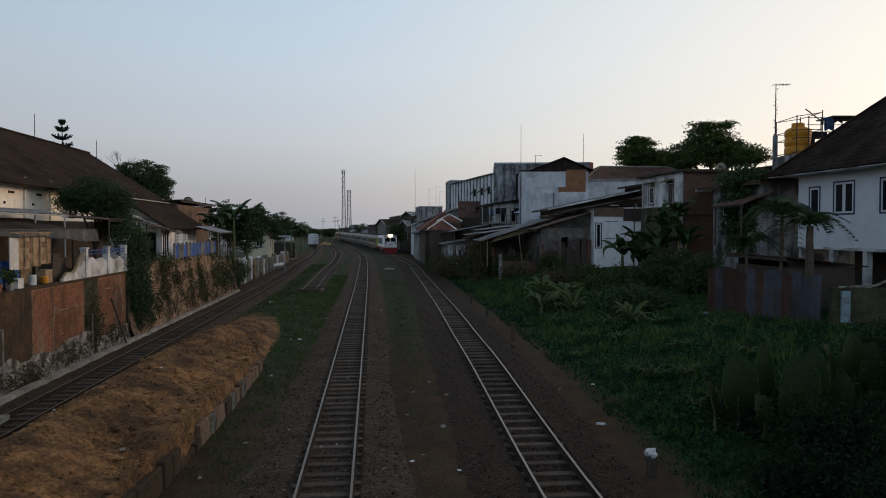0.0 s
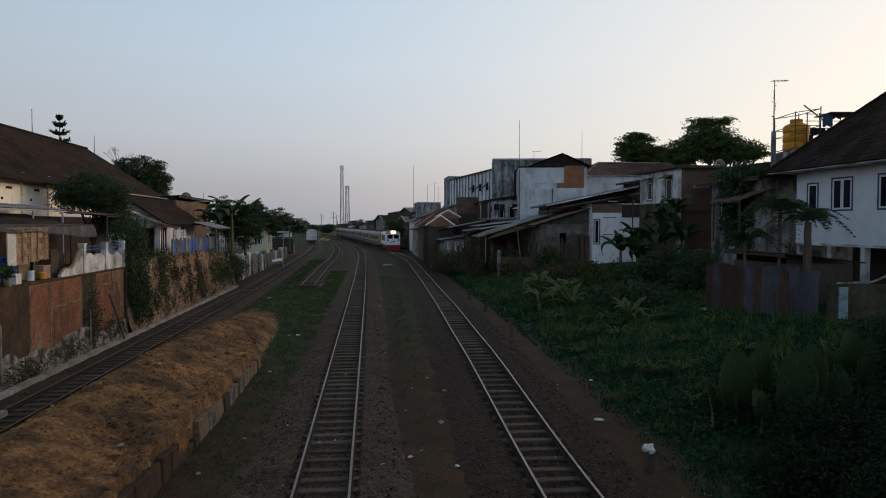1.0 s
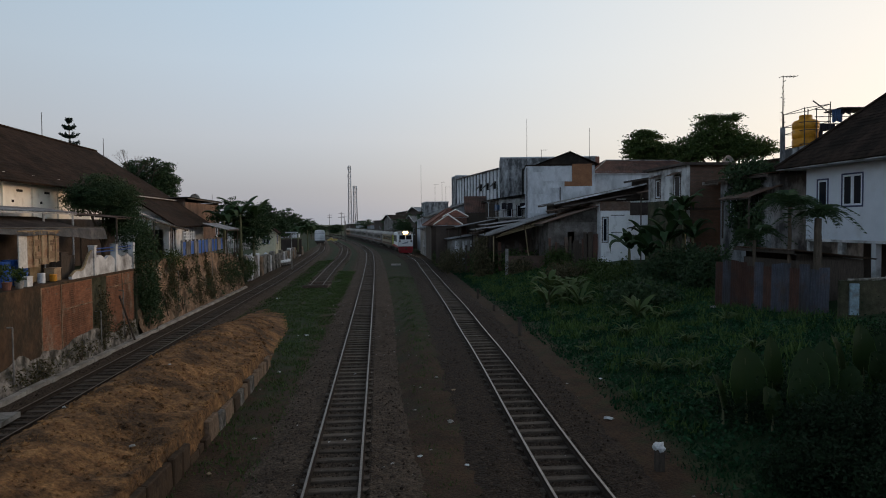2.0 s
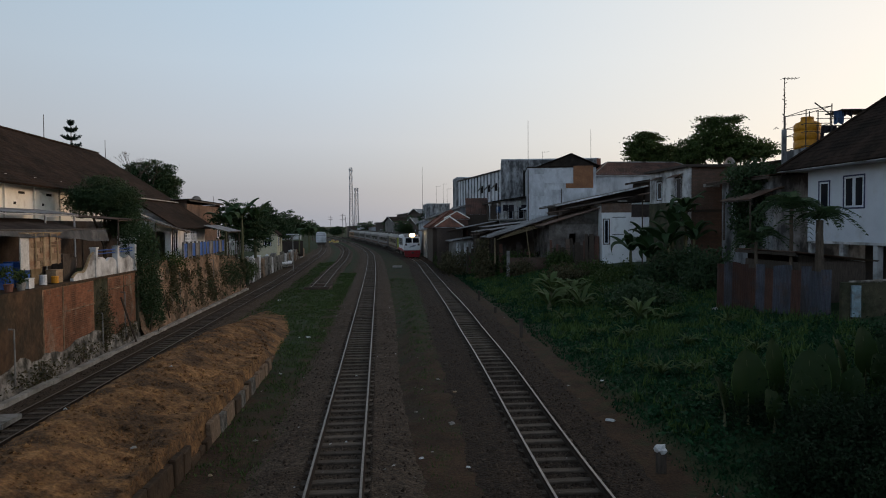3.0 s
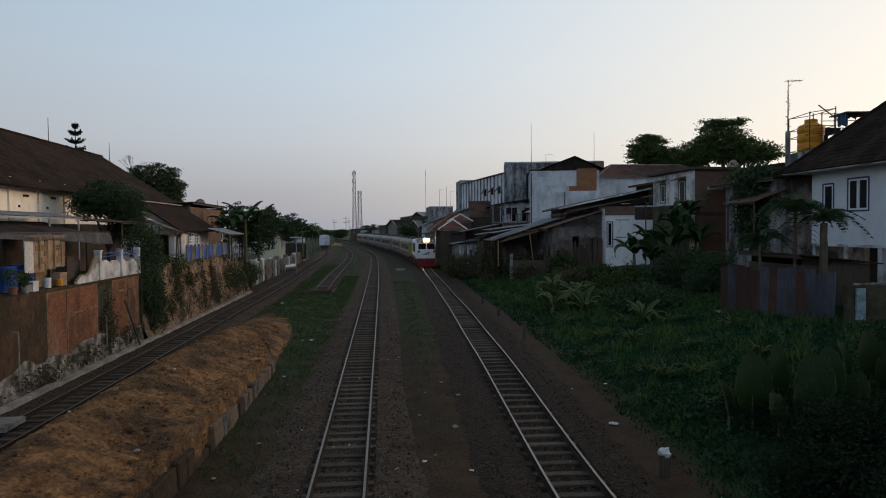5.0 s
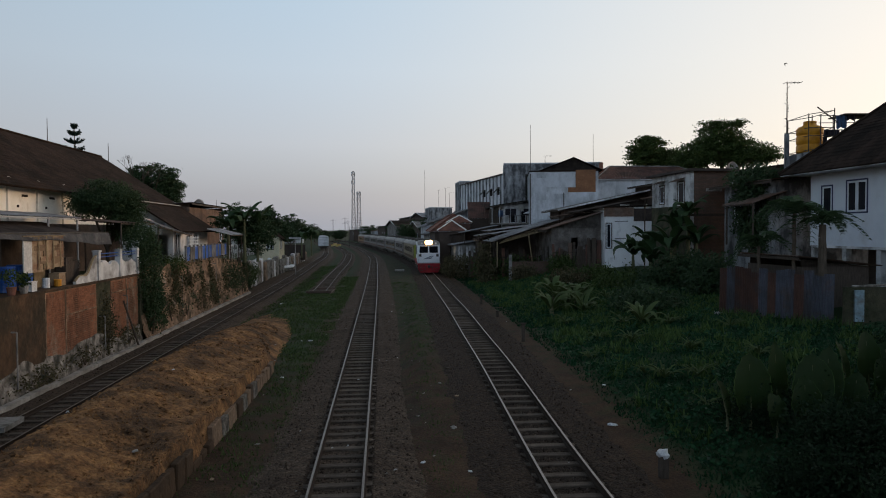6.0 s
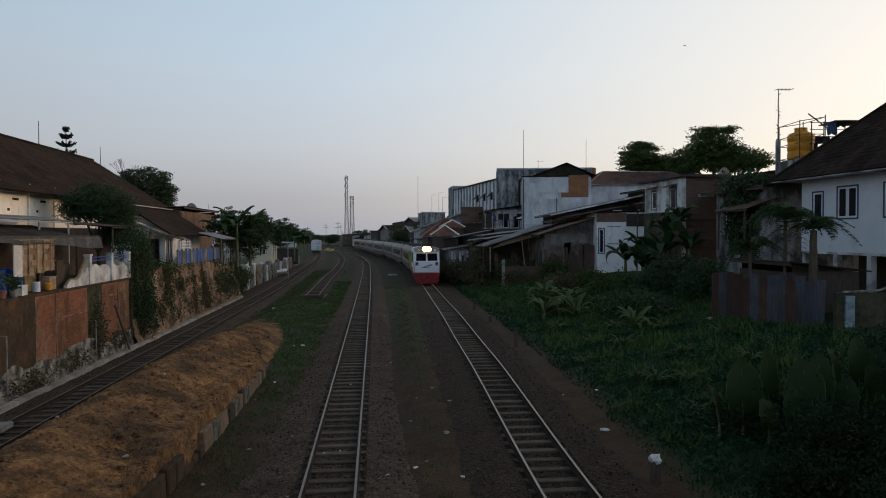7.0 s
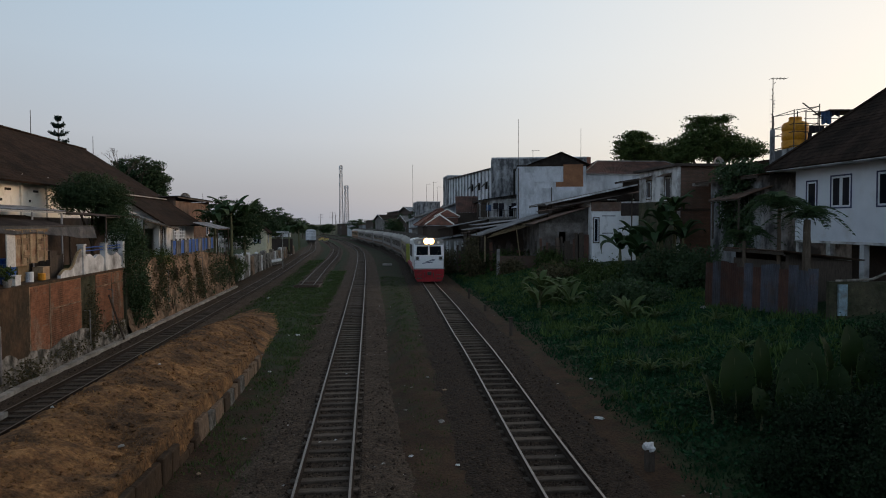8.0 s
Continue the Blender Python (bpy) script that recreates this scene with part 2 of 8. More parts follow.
M["kerb"] = material("kerb_concrete", (0.30, 0.27, 0.24), (0.42, 0.39, 0.35), 2.5, 0.9, 0.3, 20, stain=(0.14, 0.12, 0.1), sscale=1.2, samount=0.4)
M["rubble"] = material("rubble_plaster", (0.15, 0.13, 0.11), (0.44, 0.40, 0.355), 3.0, 0.95, 0.9, 9, stain=(0.022, 0.022, 0.016), sscale=2.0, samount=0.75)
M["brickwall"] = brick_material("old_brick", (0.40, 0.17, 0.095), (0.30, 0.13, 0.075), (0.24, 0.18, 0.13))
M["bricks"] = weathered(weathered(leaf_material("single_brick", (0.25, 0.11, 0.064), (0.36, 0.155, 0.088), 0.9), (0.075, 0.048, 0.032), 0.45, 0.6, 1.1), (0.36, 0.29, 0.22), 0.54, 0.64, 0.9, 0.6)
M["darkbrick"] = brick_material("dark_bare_brick", (0.17, 0.10, 0.075), (0.12, 0.073, 0.056), (0.10, 0.078, 0.062), "x")
M["earthwall"] = weathered(material("earth_wall", (0.14, 0.09, 0.058), (0.46, 0.30, 0.20), 1.7, 0.95, 1.0, 8, stain=(0.05, 0.044, 0.028), sscale=1.1, samount=0.7), (0.42, 0.36, 0.29), 0.6, 0.72, 0.8, 0.7)
M["white"] = material("white_paint", (0.60, 0.63, 0.68), (0.68, 0.71, 0.76), 1.5, 0.7, 0.1, 30, stain=(0.5, 0.5, 0.5), sscale=0.6, samount=0.2, vary=0.04, grain=0.07)
M["brightwhite"] = material("bright_whitewash", (0.78, 0.79, 0.80), (0.85, 0.86, 0.87), 1.5, 0.8, 0.1, 30, stain=(0.35, 0.35, 0.34), sscale=1.0, samount=0.35, vary=0.03, grain=0.07)
M["cream"] = material("cream_plaster", (0.82, 0.79, 0.71), (0.88, 0.85, 0.78), 1.5, 0.8, 0.15, 20, stain=(0.5, 0.45, 0.36), sscale=0.9, samount=0.25, vary=0.05, grain=0.07)
M["dirtywhite"] = material("stained_white_plaster", (0.56, 0.56, 0.56), (0.72, 0.72, 0.72), 1.2, 0.85, 0.2, 20, stain=(0.13, 0.12, 0.11), sscale=0.8, samount=0.6, grain=0.07)
M["grey"] = material("grey_render", (0.40, 0.42, 0.45), (0.66, 0.68, 0.71), 0.55, 0.9, 0.2, 12, stain=(0.22, 0.23, 0.24), sscale=0.5, samount=0.65, axes=(1, 1, 0.55), grain=0.07)
M["mouldy"] = material("mould_and_shade_render", (0.42, 0.43, 0.44), (0.6, 0.6, 0.61), 1.0, 0.9, 0.2, 12, stain=(0.025, 0.027, 0.03), sscale=1.0, samount=0.95, axes=(1, 1, 0.45), grain=0.07)
M["darkplaster"] = material("dark_plaster_and_shade", (0.06, 0.044, 0.036), (0.105, 0.078, 0.062), 1.0, 0.9, 0.2, 12, stain=(0.05, 0.04, 0.035), sscale=0.5, samount=0.5)
M["brickpatch"] = material("bare_orange_brick", (0.22, 0.105, 0.055), (0.30, 0.145, 0.075), 1.5, 0.9, 0.3, 12, stain=(0.2, 0.1, 0.06), sscale=1.0, samount=0.4)
M["tile"] = material("dark_roof_tile", (0.022, 0.015, 0.012), (0.05, 0.034, 0.026), 2.2, 0.95, 0.5, 10, stain=(0.014, 0.011, 0.009), sscale=0.45, samount=0.7, vary=0.1)
weathered(M["tile"], (0.055, 0.038, 0.029), 0.56, 0.75, 1.3, 1.0)
M["tile"].node_tree.nodes["Principled BSDF"].inputs["Specular IOR Level"].default_value = 0.05
M["redtile"] = material("red_roof_tile", (0.2, 0.085, 0.06), (0.28, 0.125, 0.085), 2.5, 0.9, 0.4, 10, stain=(0.08, 0.05, 0.04), sscale=0.5, samount=0.5)
M["tin_dark"] = material("rusted_tin_and_shade", (0.045, 0.036, 0.032), (0.085, 0.066, 0.056), 1.6, 0.85, 0.2, 12, stain=(0.03, 0.022, 0.018), sscale=0.7, samount=0.6, vary=0.2)
M["redbrown"] = material("red_brown_sheet", (0.10, 0.052, 0.04), (0.16, 0.082, 0.06), 1.6, 0.85, 0.3, 12, stain=(0.055, 0.036, 0.03), sscale=0.6, samount=0.6, vary=0.15)
M["palepatch"] = material("pale_grey_render", (0.46, 0.48, 0.51), (0.62, 0.64, 0.67), 0.8, 0.9, 0.2, 14, stain=(0.30, 0.31, 0.33), sscale=0.7, samount=0.5, axes=(1, 1, 0.5), grain=0.08)
M["brownbrick"] = brick_material("brown_brick", (0.30, 0.165, 0.11), (0.22, 0.12, 0.085), (0.2, 0.15, 0.11))
M["dullwall"] = weathered(material("dull_brown_grey_render", (0.12, 0.105, 0.095), (0.22, 0.20, 0.185), 1.6, 0.9, 0.3, 12, stain=(0.06, 0.05, 0.042), sscale=0.9, samount=0.6), (0.04, 0.033, 0.028), 0.55, 0.7, 1.2, 0.5)
M["bluepost"] = material("peeling_blue_paint", (0.16, 0.24, 0.28), (0.26, 0.34, 0.38), 3.0, 0.9, 0.2, 14, stain=(0.12, 0.10, 0.08), sscale=2.0, samount=0.6)
M["rust"] = material("rusty_sheet", (0.11, 0.08, 0.065), (0.2, 0.14, 0.11), 1.4, 0.8, 0.2, 10, stain=(0.1, 0.05, 0.03), sscale=0.6, samount=0.6, vary=0.25)
M["zinc"] = material("grey_zinc_sheet", (0.21, 0.21, 0.215), (0.36, 0.36, 0.365), 1.4, 0.65, 0.15, 10, stain=(0.13, 0.11, 0.09), sscale=0.5, samount=0.5, metal=0.0, vary=0.2)
M["asbestos"] = material("fibre_cement_sheet", (0.17, 0.16, 0.15), (0.30, 0.285, 0.27), 1.4, 0.9, 0.15, 10, stain=(0.09, 0.08, 0.07), sscale=0.5, samount=0.55, vary=0.2)
M["whitesheet"] = material("white_metal_cladding", (0.68, 0.69, 0.72), (0.78, 0.79, 0.82), 1.0, 0.6, 0.1, 10, stain=(0.3, 0.3, 0.3), sscale=0.5, samount=0.4, grain=0.07)
weathered(M["zinc"], (0.06, 0.042, 0.033), 0.52, 0.7, 1.2, 0.4)
M["moss"] = material("mossy_dark_wall", (0.05, 0.05, 0.03), (0.10, 0.085, 0.055), 1.5, 0.95, 0.8, 9, stain=(0.02, 0.028, 0.012), sscale=1.0, samount=0.7)
M["brownplaster"] = material("brown_stained_plaster", (0.055, 0.033, 0.019), (0.125, 0.072, 0.042), 2.0, 0.95, 0.5, 9, stain=(0.03, 0.026, 0.017), sscale=0.8, samount=0.8, axes=(1, 1, 0.8))
weathered(M["brownplaster"], (0.17, 0.105, 0.062), 0.57, 0.7, 1.6, 0.8)
M["darkwood"] = material("dark_timber", (0.05, 0.038, 0.03), (0.09, 0.07, 0.055), 6, 0.85, 0.3, 30, axes=(3, 3, 0.5))
M["tarp"] = material("grey_tarpaulin", (0.075, 0.075, 0.08), (0.135, 0.13, 0.13), 1.8, 0.6, 0.3, 8, stain=(0.26, 0.25, 0.24), sscale=1.0, samount=0.4)
M["bamboo"] = material("bamboo_pole", (0.20, 0.15, 0.085), (0.30, 0.23, 0.14), 6, 0.7, 0.2, 20)
M["mat"] = material("woven_bamboo_mat", (0.29, 0.215, 0.14), (0.42, 0.32, 0.215), 2.6, 0.9, 0.3, 40, stain=(0.24, 0.12, 0.07), sscale=1.5, samount=0.6, axes=(1, 1, 2))
M["matdark"] = material("sooty_matting", (0.2, 0.135, 0.085), (0.3, 0.205, 0.13), 3.0, 0.9, 0.3, 30, stain=(0.1, 0.06, 0.04), sscale=1.5, samount=0.5)
M["blue"] = material("blue_paint", (0.018, 0.07, 0.27), (0.03, 0.11, 0.38), 2.0, 0.6, 0.1, 20, stain=(0.2, 0.22, 0.3), sscale=1.5, samount=0.3)
M["bluepanel"] = material("dark_blue_frame_paint", (0.03, 0.04, 0.09), (0.045, 0.055, 0.12), 2.0, 0.5, 0.05, 20)
M["yellowpaint"] = material("yellow_paint", (0.50, 0.40, 0.13), (0.58, 0.47, 0.18), 2.0, 0.7, 0.1, 20)
M["yellowpale"] = material("pale_yellow_plaster", (0.56, 0.50, 0.34), (0.66, 0.60, 0.43), 2.0, 0.85, 0.1, 20, stain=(0.3, 0.26, 0.18), sscale=1.0, samount=0.4)
M["orange"] = material("orange_tank_plastic", (0.62, 0.26, 0.02), (0.70, 0.32, 0.03), 1.5, 0.45, 0.05, 8, stain=(0.4, 0.17, 0.03), sscale=1.0, samount=0.4)
M["iron"] = material("dark_iron", (0.06, 0.055, 0.05), (0.1, 0.085, 0.07), 6, 0.7, 0.2, 30, metal=0.3)
M["galv"] = material("galvanised_steel", (0.35, 0.35, 0.36), (0.45, 0.45, 0.46), 6, 0.5, 0.1, 30, metal=0.5)
M["bark"] = material("bark", (0.07, 0.055, 0.04), (0.13, 0.10, 0.075), 6, 0.95, 0.8, 14, axes=(2, 2, 0.5))
M["stem"] = material("banana_stem", (0.09, 0.10, 0.05), (0.16, 0.15, 0.08), 4, 0.7, 0.3, 14, axes=(2, 2, 0.4))
M["leaf"] = leaf_material("tree_leaf", (0.035, 0.060, 0.016), (0.075, 0.11, 0.03))
M["leafdark"] = leaf_material("dark_tree_leaf", (0.024, 0.048, 0.022), (0.058, 0.095, 0.040))
M["needle"] = leaf_material("araucaria_needle", (0.012, 0.028, 0.02), (0.02, 0.04, 0.03))
M["bananaleaf"] = leaf_material("banana_leaf", (0.024, 0.052, 0.022), (0.05, 0.09, 0.032), 0.5)
M["paddleleaf"] = weathered(leaf_material("paddle_leaf", (0.008, 0.021, 0.006), (0.026, 0.05, 0.010), 0.55), (0.038, 0.042, 0.008), 0.56, 0.72, 2.4, 1.0)
M["youngleaf"] = leaf_material("young_leaf", (0.04, 0.08, 0.025), (0.13, 0.165, 0.06), 0.6)
M["grass"] = leaf_material("grass_blade", (0.006, 0.033, 0.013), (0.018, 0.07, 0.026))
M["bankleaf"] = leaf_material("bank_weed_leaf", (0.007, 0.040, 0.016), (0.030, 0.095, 0.036))
# darker copy of the shrub leaf, with the near bank's shade in its colour
M["shadeleaf"] = leaf_material("shaded_shrub_leaf", (0.007, 0.019, 0.008), (0.018, 0.038, 0.015), 0.8)
M["weed"] = leaf_material("pale_weed_blade", (0.035, 0.075, 0.018), (0.10, 0.16, 0.045))
M["vergegrass"] = leaf_material("verge_grass_blade", (0.042, 0.075, 0.022), (0.095, 0.135, 0.045))
M["drab"] = leaf_material("withered_weed", (0.05, 0.052, 0.026), (0.15, 0.125, 0.07), 0.9)
M["drygrass"] = leaf_material("dry_grass_blade", (0.12, 0.058, 0.021), (0.34, 0.185, 0.075))
M["plastic"] = material("white_plastic_litter", (0.6, 0.6, 0.6), (0.75, 0.75, 0.75), 3, 0.5, 0.2, 20)
M["scrap"] = leaf_material("pale_scrap", (0.12, 0.10, 0.08), (0.6, 0.58, 0.55), 0.8)
M["cloth_white"] = material("white_cloth", (0.48, 0.47, 0.45), (0.58, 0.57, 0.55), 3, 0.9, 0.3, 12)
M["cloth_blue"] = material("blue_cloth", (0.06, 0.12, 0.24), (0.12, 0.2, 0.34), 3, 0.9, 0.3, 12)
M["cloth_dark"] = material("dark_cloth", (0.03, 0.03, 0.04), (0.06, 0.05, 0.06), 3, 0.9, 0.3, 12)
M["glass"] = glass_material("window_glass")
M["dark"] = material("dark_interior", (0.02, 0.018, 0.016), (0.03, 0.027, 0.024), 2, 0.95, 0)
M["locowhite"] = material("loco_white_paint", (0.86, 0.87, 0.89), (0.90, 0.91, 0.93), 1.0, 0.4, 0.02, 10, stain=(0.45, 0.45, 0.45), sscale=1.5, samount=0.15, grain=0.07)
M["locored"] = material("loco_red_paint", (0.30, 0.012, 0.02), (0.38, 0.022, 0.028), 1.5, 0.5, 0.05, 10, stain=(0.14, 0.03, 0.025), sscale=1.2, samount=0.35)
M["carbody"] = material("carriage_paint", (0.14, 0.128, 0.128), (0.20, 0.184, 0.182), 1.0, 0.5, 0.05, 10, stain=(0.24, 0.2, 0.16), sscale=0.6, samount=0.4, grain=0.07)
M["carbrown"] = material("generator_car_paint", (0.2, 0.165, 0.1), (0.26, 0.21, 0.13), 1.0, 0.5, 0.05, 10, stain=(0.2, 0.15, 0.09), sscale=0.6, samount=0.4)
M["carend"] = material("yellow_green_car_end", (0.30, 0.32, 0.06), (0.36, 0.38, 0.09), 1.0, 0.6, 0.05, 10)
M["carroof"] = material("carriage_roof", (0.34, 0.32, 0.295), (0.46, 0.43, 0.40), 1.0, 0.7, 0.1, 10, stain=(0.16, 0.14, 0.12), sscale=0.5, samount=0.5)
M["carorange"] = material("orange_car_paint", (0.26, 0.13, 0.05), (0.32, 0.16, 0.07), 1.0, 0.5, 0.05, 10)
M["lamp"] = glow_material("headlight_glow", (1.0, 0.5, 0.16), 8.0)
M["lampcore"] = glow_material("headlight_core", (1.0, 0.85, 0.6), 60.0)
M["lampred"] = glow_material("tail_light_glow", (1.0, 0.2, 0.05), 6.0)
M["signblue"] = material("bird_feather", (0.03, 0.03, 0.03), (0.05, 0.05, 0.05), 3, 0.9, 0)


# ---- mesh helpers ----
def part(name, bm, mat, parent=None, label="", smooth=False, m=None):
    me = bpy.data.meshes.new(name)
    bm.normal_update()
    bm.to_mesh(me)
    bm.free()
    me.materials.append(mat)
    if smooth:
        for p in me.polygons:
            p.use_smooth = True
    ob = new(name, me)
    ob.parent = parent
    if m is not None:
        ob.matrix_basis = m
    if label:
        ob["label"] = label
    return ob


def share(name, me, parent, m):
    ob = new(name, me)
    ob.parent = parent
    ob.matrix_basis = m
    return ob


def raw(name, verts, faces, mat, parent=None, smooth=False):
    me = bpy.data.meshes.new(name)
    me.from_pydata([tuple(v) for v in verts], [], [tuple(f) for f in faces])
    me.materials.append(mat)
    if smooth:
        for p in me.polygons:
            p.use_smooth = True
    ob = new(name, me)
    ob.parent = parent
    return ob


def thing(name, m, label, category, group="", kind=""):
    ob = new(name)
    ob.matrix_basis = m
    ob.empty_display_size = 0.2
    return tagged(ob, label, category, group, kind)


def box(bm, x0, x1, y0, y1, z0, z1):
    v = [bm.verts.new(p) for p in ((x0, y0, z0), (x1, y0, z0), (x1, y1, z0), (x0, y1, z0), (x0, y0, z1), (x1, y0, z1), (x1, y1, z1), (x0, y1, z1))]
    flip = (x1 - x0) * (y1 - y0) * (z1 - z0) < 0
    for f in ((3, 2, 1, 0), (4, 5, 6, 7), (0, 1, 5, 4), (1, 2, 6, 5), (2, 3, 7, 6), (3, 0, 4, 7)):
        bm.faces.new([v[i] for i in (f[::-1] if flip else f)])


def boxes(*bs):
    bm = bmesh.new()
    for b in bs:
        box(bm, *b)
    return bm


def tube(bm, p, q, r0, r1=None, n=6):
    """A tapered round bar from p to q."""
    r1 = r0 if r1 is None else r1
    p, q = Vector(p), Vector(q)
    w = (q - p).normalized()
    u = w.orthogonal().normalized()
    v = w.cross(u)
    a = [bm.verts.new(p + (u * math.cos(i * 2 * math.pi / n) + v * math.sin(i * 2 * math.pi / n)) * r0) for i in range(n)]
    b = [bm.verts.new(q + (u * math.cos(i * 2 * math.pi / n) + v * math.sin(i * 2 * math.pi / n)) * r1) for i in range(n)]
    for i in range(n):
        bm.faces.new((a[i], a[(i + 1) % n], b[(i + 1) % n], b[i]))
    bm.faces.new(a[::-1])
    bm.faces.new(b)


def tubes(bars, r, n=6):
    bm = bmesh.new()
    for p, q in bars:
        tube(bm, p, q, r, r, n)
    return bm


def slab(bm, pts, thick):
    """A flat or warped piece with its thickness below it."""
    t = [bm.verts.new(p) for p in pts]
    b = [bm.verts.new((p[0], p[1], p[2] - thick)) for p in pts]
    n = len(pts)
    bm.faces.new(t)
    bm.faces.new(b[::-1])
    for i in range(n):
        bm.faces.new((t[i], b[i], b[(i + 1) % n], t[(i + 1) % n]))


def courses(bm, a, b, c, d, step=0.32, lift=0.025):
    """Roof plane a-b (eave) to d-c (ridge) in overlapping courses, one closed shell."""
    a, b, c, d = Vector(a), Vector(b), Vector(c), Vector(d)
    n = max(2, int(((d - a).length) / step))
    up = (b - a).cross(d - a).normalized()
    if up.z < 0:
        up = -up
    lt, rt = [], []
    jit = random.Random(n)
    for i in range(n):
        for s, k in ((i / n + jit.uniform(-0.2, 0.2) / n * (i > 0), lift * jit.uniform(0.15, 0.9)), ((i + 1) / n - 0.25 / n * (i < n - 1), 0.0)):
            lt.append(bm.verts.new(a.lerp(d, s) + up * k))
            rt.append(bm.verts.new(b.lerp(c, s) + up * k))
    for i in range(len(lt) - 1):
        bm.faces.new((lt[i], rt[i], rt[i + 1], lt[i + 1]))
    low = [bm.verts.new(p - up * 0.1) for p in (a, b, c, d)]
    bm.faces.new(low[::-1])
    bm.faces.new((low[0], low[1], rt[0], lt[0]))
    bm.faces.new((low[2], low[3], lt[-1], rt[-1]))
    bm.faces.new([low[3], low[0]] + lt)
    bm.faces.new([low[1], low[2]] + rt[::-1])
    bmesh.ops.recalc_face_normals(bm, faces=bm.faces)


def sheet(bm, a, b, c, d, pitch=0.22, amp=0.03):
    """Corrugated sheet: the eave a-b, the top d-c; the waves run up the slope."""
    a, b, c, d = Vector(a), Vector(b), Vector(c), Vector(d)
    n = max(4, int((b - a).length / pitch) * 2)
    up = (b - a).cross(d - a).normalized()
    lo, hi = [], []
    for i in range(n + 1):
        k = up * (amp if i % 2 else -amp)
        lo.append(bm.verts.new(a.lerp(b, i / n) + k))
        hi.append(bm.verts.new(d.lerp(c, i / n) + k))
    for i in range(n):
        bm.faces.new((lo[i], lo[i + 1], hi[i + 1], hi[i]))


def holed(bm, axis, at, thick, lo, hi, z0, z1, holes=()):
    """A wall along an axis ('x' or 'y') from lo to hi, its face at 'at', with openings (a0, a1, b0, b1) through it."""
    cuts = sorted({lo, hi, *[h[0] for h in holes], *[h[1] for h in holes]})
    for p, q in zip(cuts, cuts[1:]):
        mid = (p + q) / 2
        zs = z0
        for h in sorted([h for h in holes if h[0] < mid < h[1]], key=lambda h: h[2]) + [(0, 0, z1, z1)]:
            if h[2] > zs + 1e-4:
                if axis == "y":
                    box(bm, at, at + thick, p, q, zs, h[2])
                else:
                    box(bm, p, q, at, at + thick, zs, h[2])
            zs = h[3]
    bmesh.ops.remove_doubles(bm, verts=bm.verts[:], dist=0.001)


# ---- the lines of the tracks: x for a given y ----
TRACK_R = ((-10, 4.2), (14, 2.42), (29, 1.05), (48, -0.2), (61.5, -1.15), (76, -2.5), (95, -4.0), (104.5, -5.3), (124, -8.3), (138, -10.4), (165, -16), (200, -23), (280, -41), (420, -78))
TRACK_M = ((-10, 0.06), (14, -2.39), (32, -4.23), (65, -7.65), (95, -10.9), (123, -14.2), (150, -18.5), (174, -23), (210, -30), (280, -47), (420, -84))
TRACK_B = ((56, -11.0), (82, -14.0), (105, -16.4), (123, -18.7), (146, -22), (174, -27.3), (210, -35), (280, -52))
TRACK_L = ((-10, -9.7), (23.3, -12.9), (28, -13.4), (49, -15.5), (72, -17.8), (93, -20.0), (115, -22.5), (135, -25.1), (168, -30.8), (222, -41), (300, -60))


def smooth_line(pts):
    ys = np.arange(pts[0][0], pts[-1][0] + 0.01, 0.5)
    xs = np.interp(ys, [p[0] for p in pts], [p[1] for p in pts])
    k = np.ones(25) / 25
    for _ in range(2):
        xs = np.convolve(np.pad(xs, 12, mode="reflect", reflect_type="odd"), k, "valid")
    return ys, xs


LINE = {k: smooth_line(v) for k, v in (("R", TRACK_R), ("M", TRACK_M), ("B", TRACK_B), ("L", TRACK_L))}


def line_x(k, y):
    ys, xs = LINE[k]
    return np.interp(y, ys, xs)


def step01(a, b, v):
    t = np.clip((v - a) / (b - a), 0, 1)
    return t * t * (3 - 2 * t)


def z_left(y):
    return -0.5 + 0.5 * step01(60, 120, y)


def z_right(y):
    return 0.42 * step01(13, 27, y) * (1 - step01(34, 60, y))


def ground_z(x, y):
    """Height of the ground: track level, banks rising to the houses on both sides."""
    x, y = np.asarray(x, float), np.asarray(y, float)
    sr, sl = x - line_x("R", y), x - line_x("L", y)
    near = 1 - step01(50, 115, y)
    z = -0.26 + 0 * x
    z = z + step01(2.4, 10.5, sr) * (1.15 * near + 0.3) + step01(10, 17, sr) * 0.75 * near + z_right(y) * step01(3.5, 2.5, -sr) * step01(9, 4, sr)
    z = z + (z_left(y) - 0.0) * step01(3.8, 1.8, sl)
    z = z + step01(-3.0, -3.4, sl) * (3.1 * (1 - step01(58, 70, y)) + 1.2 * (1 - step01(70, 120, y)) * step01(58, 70, y) + 0.4)
    return z


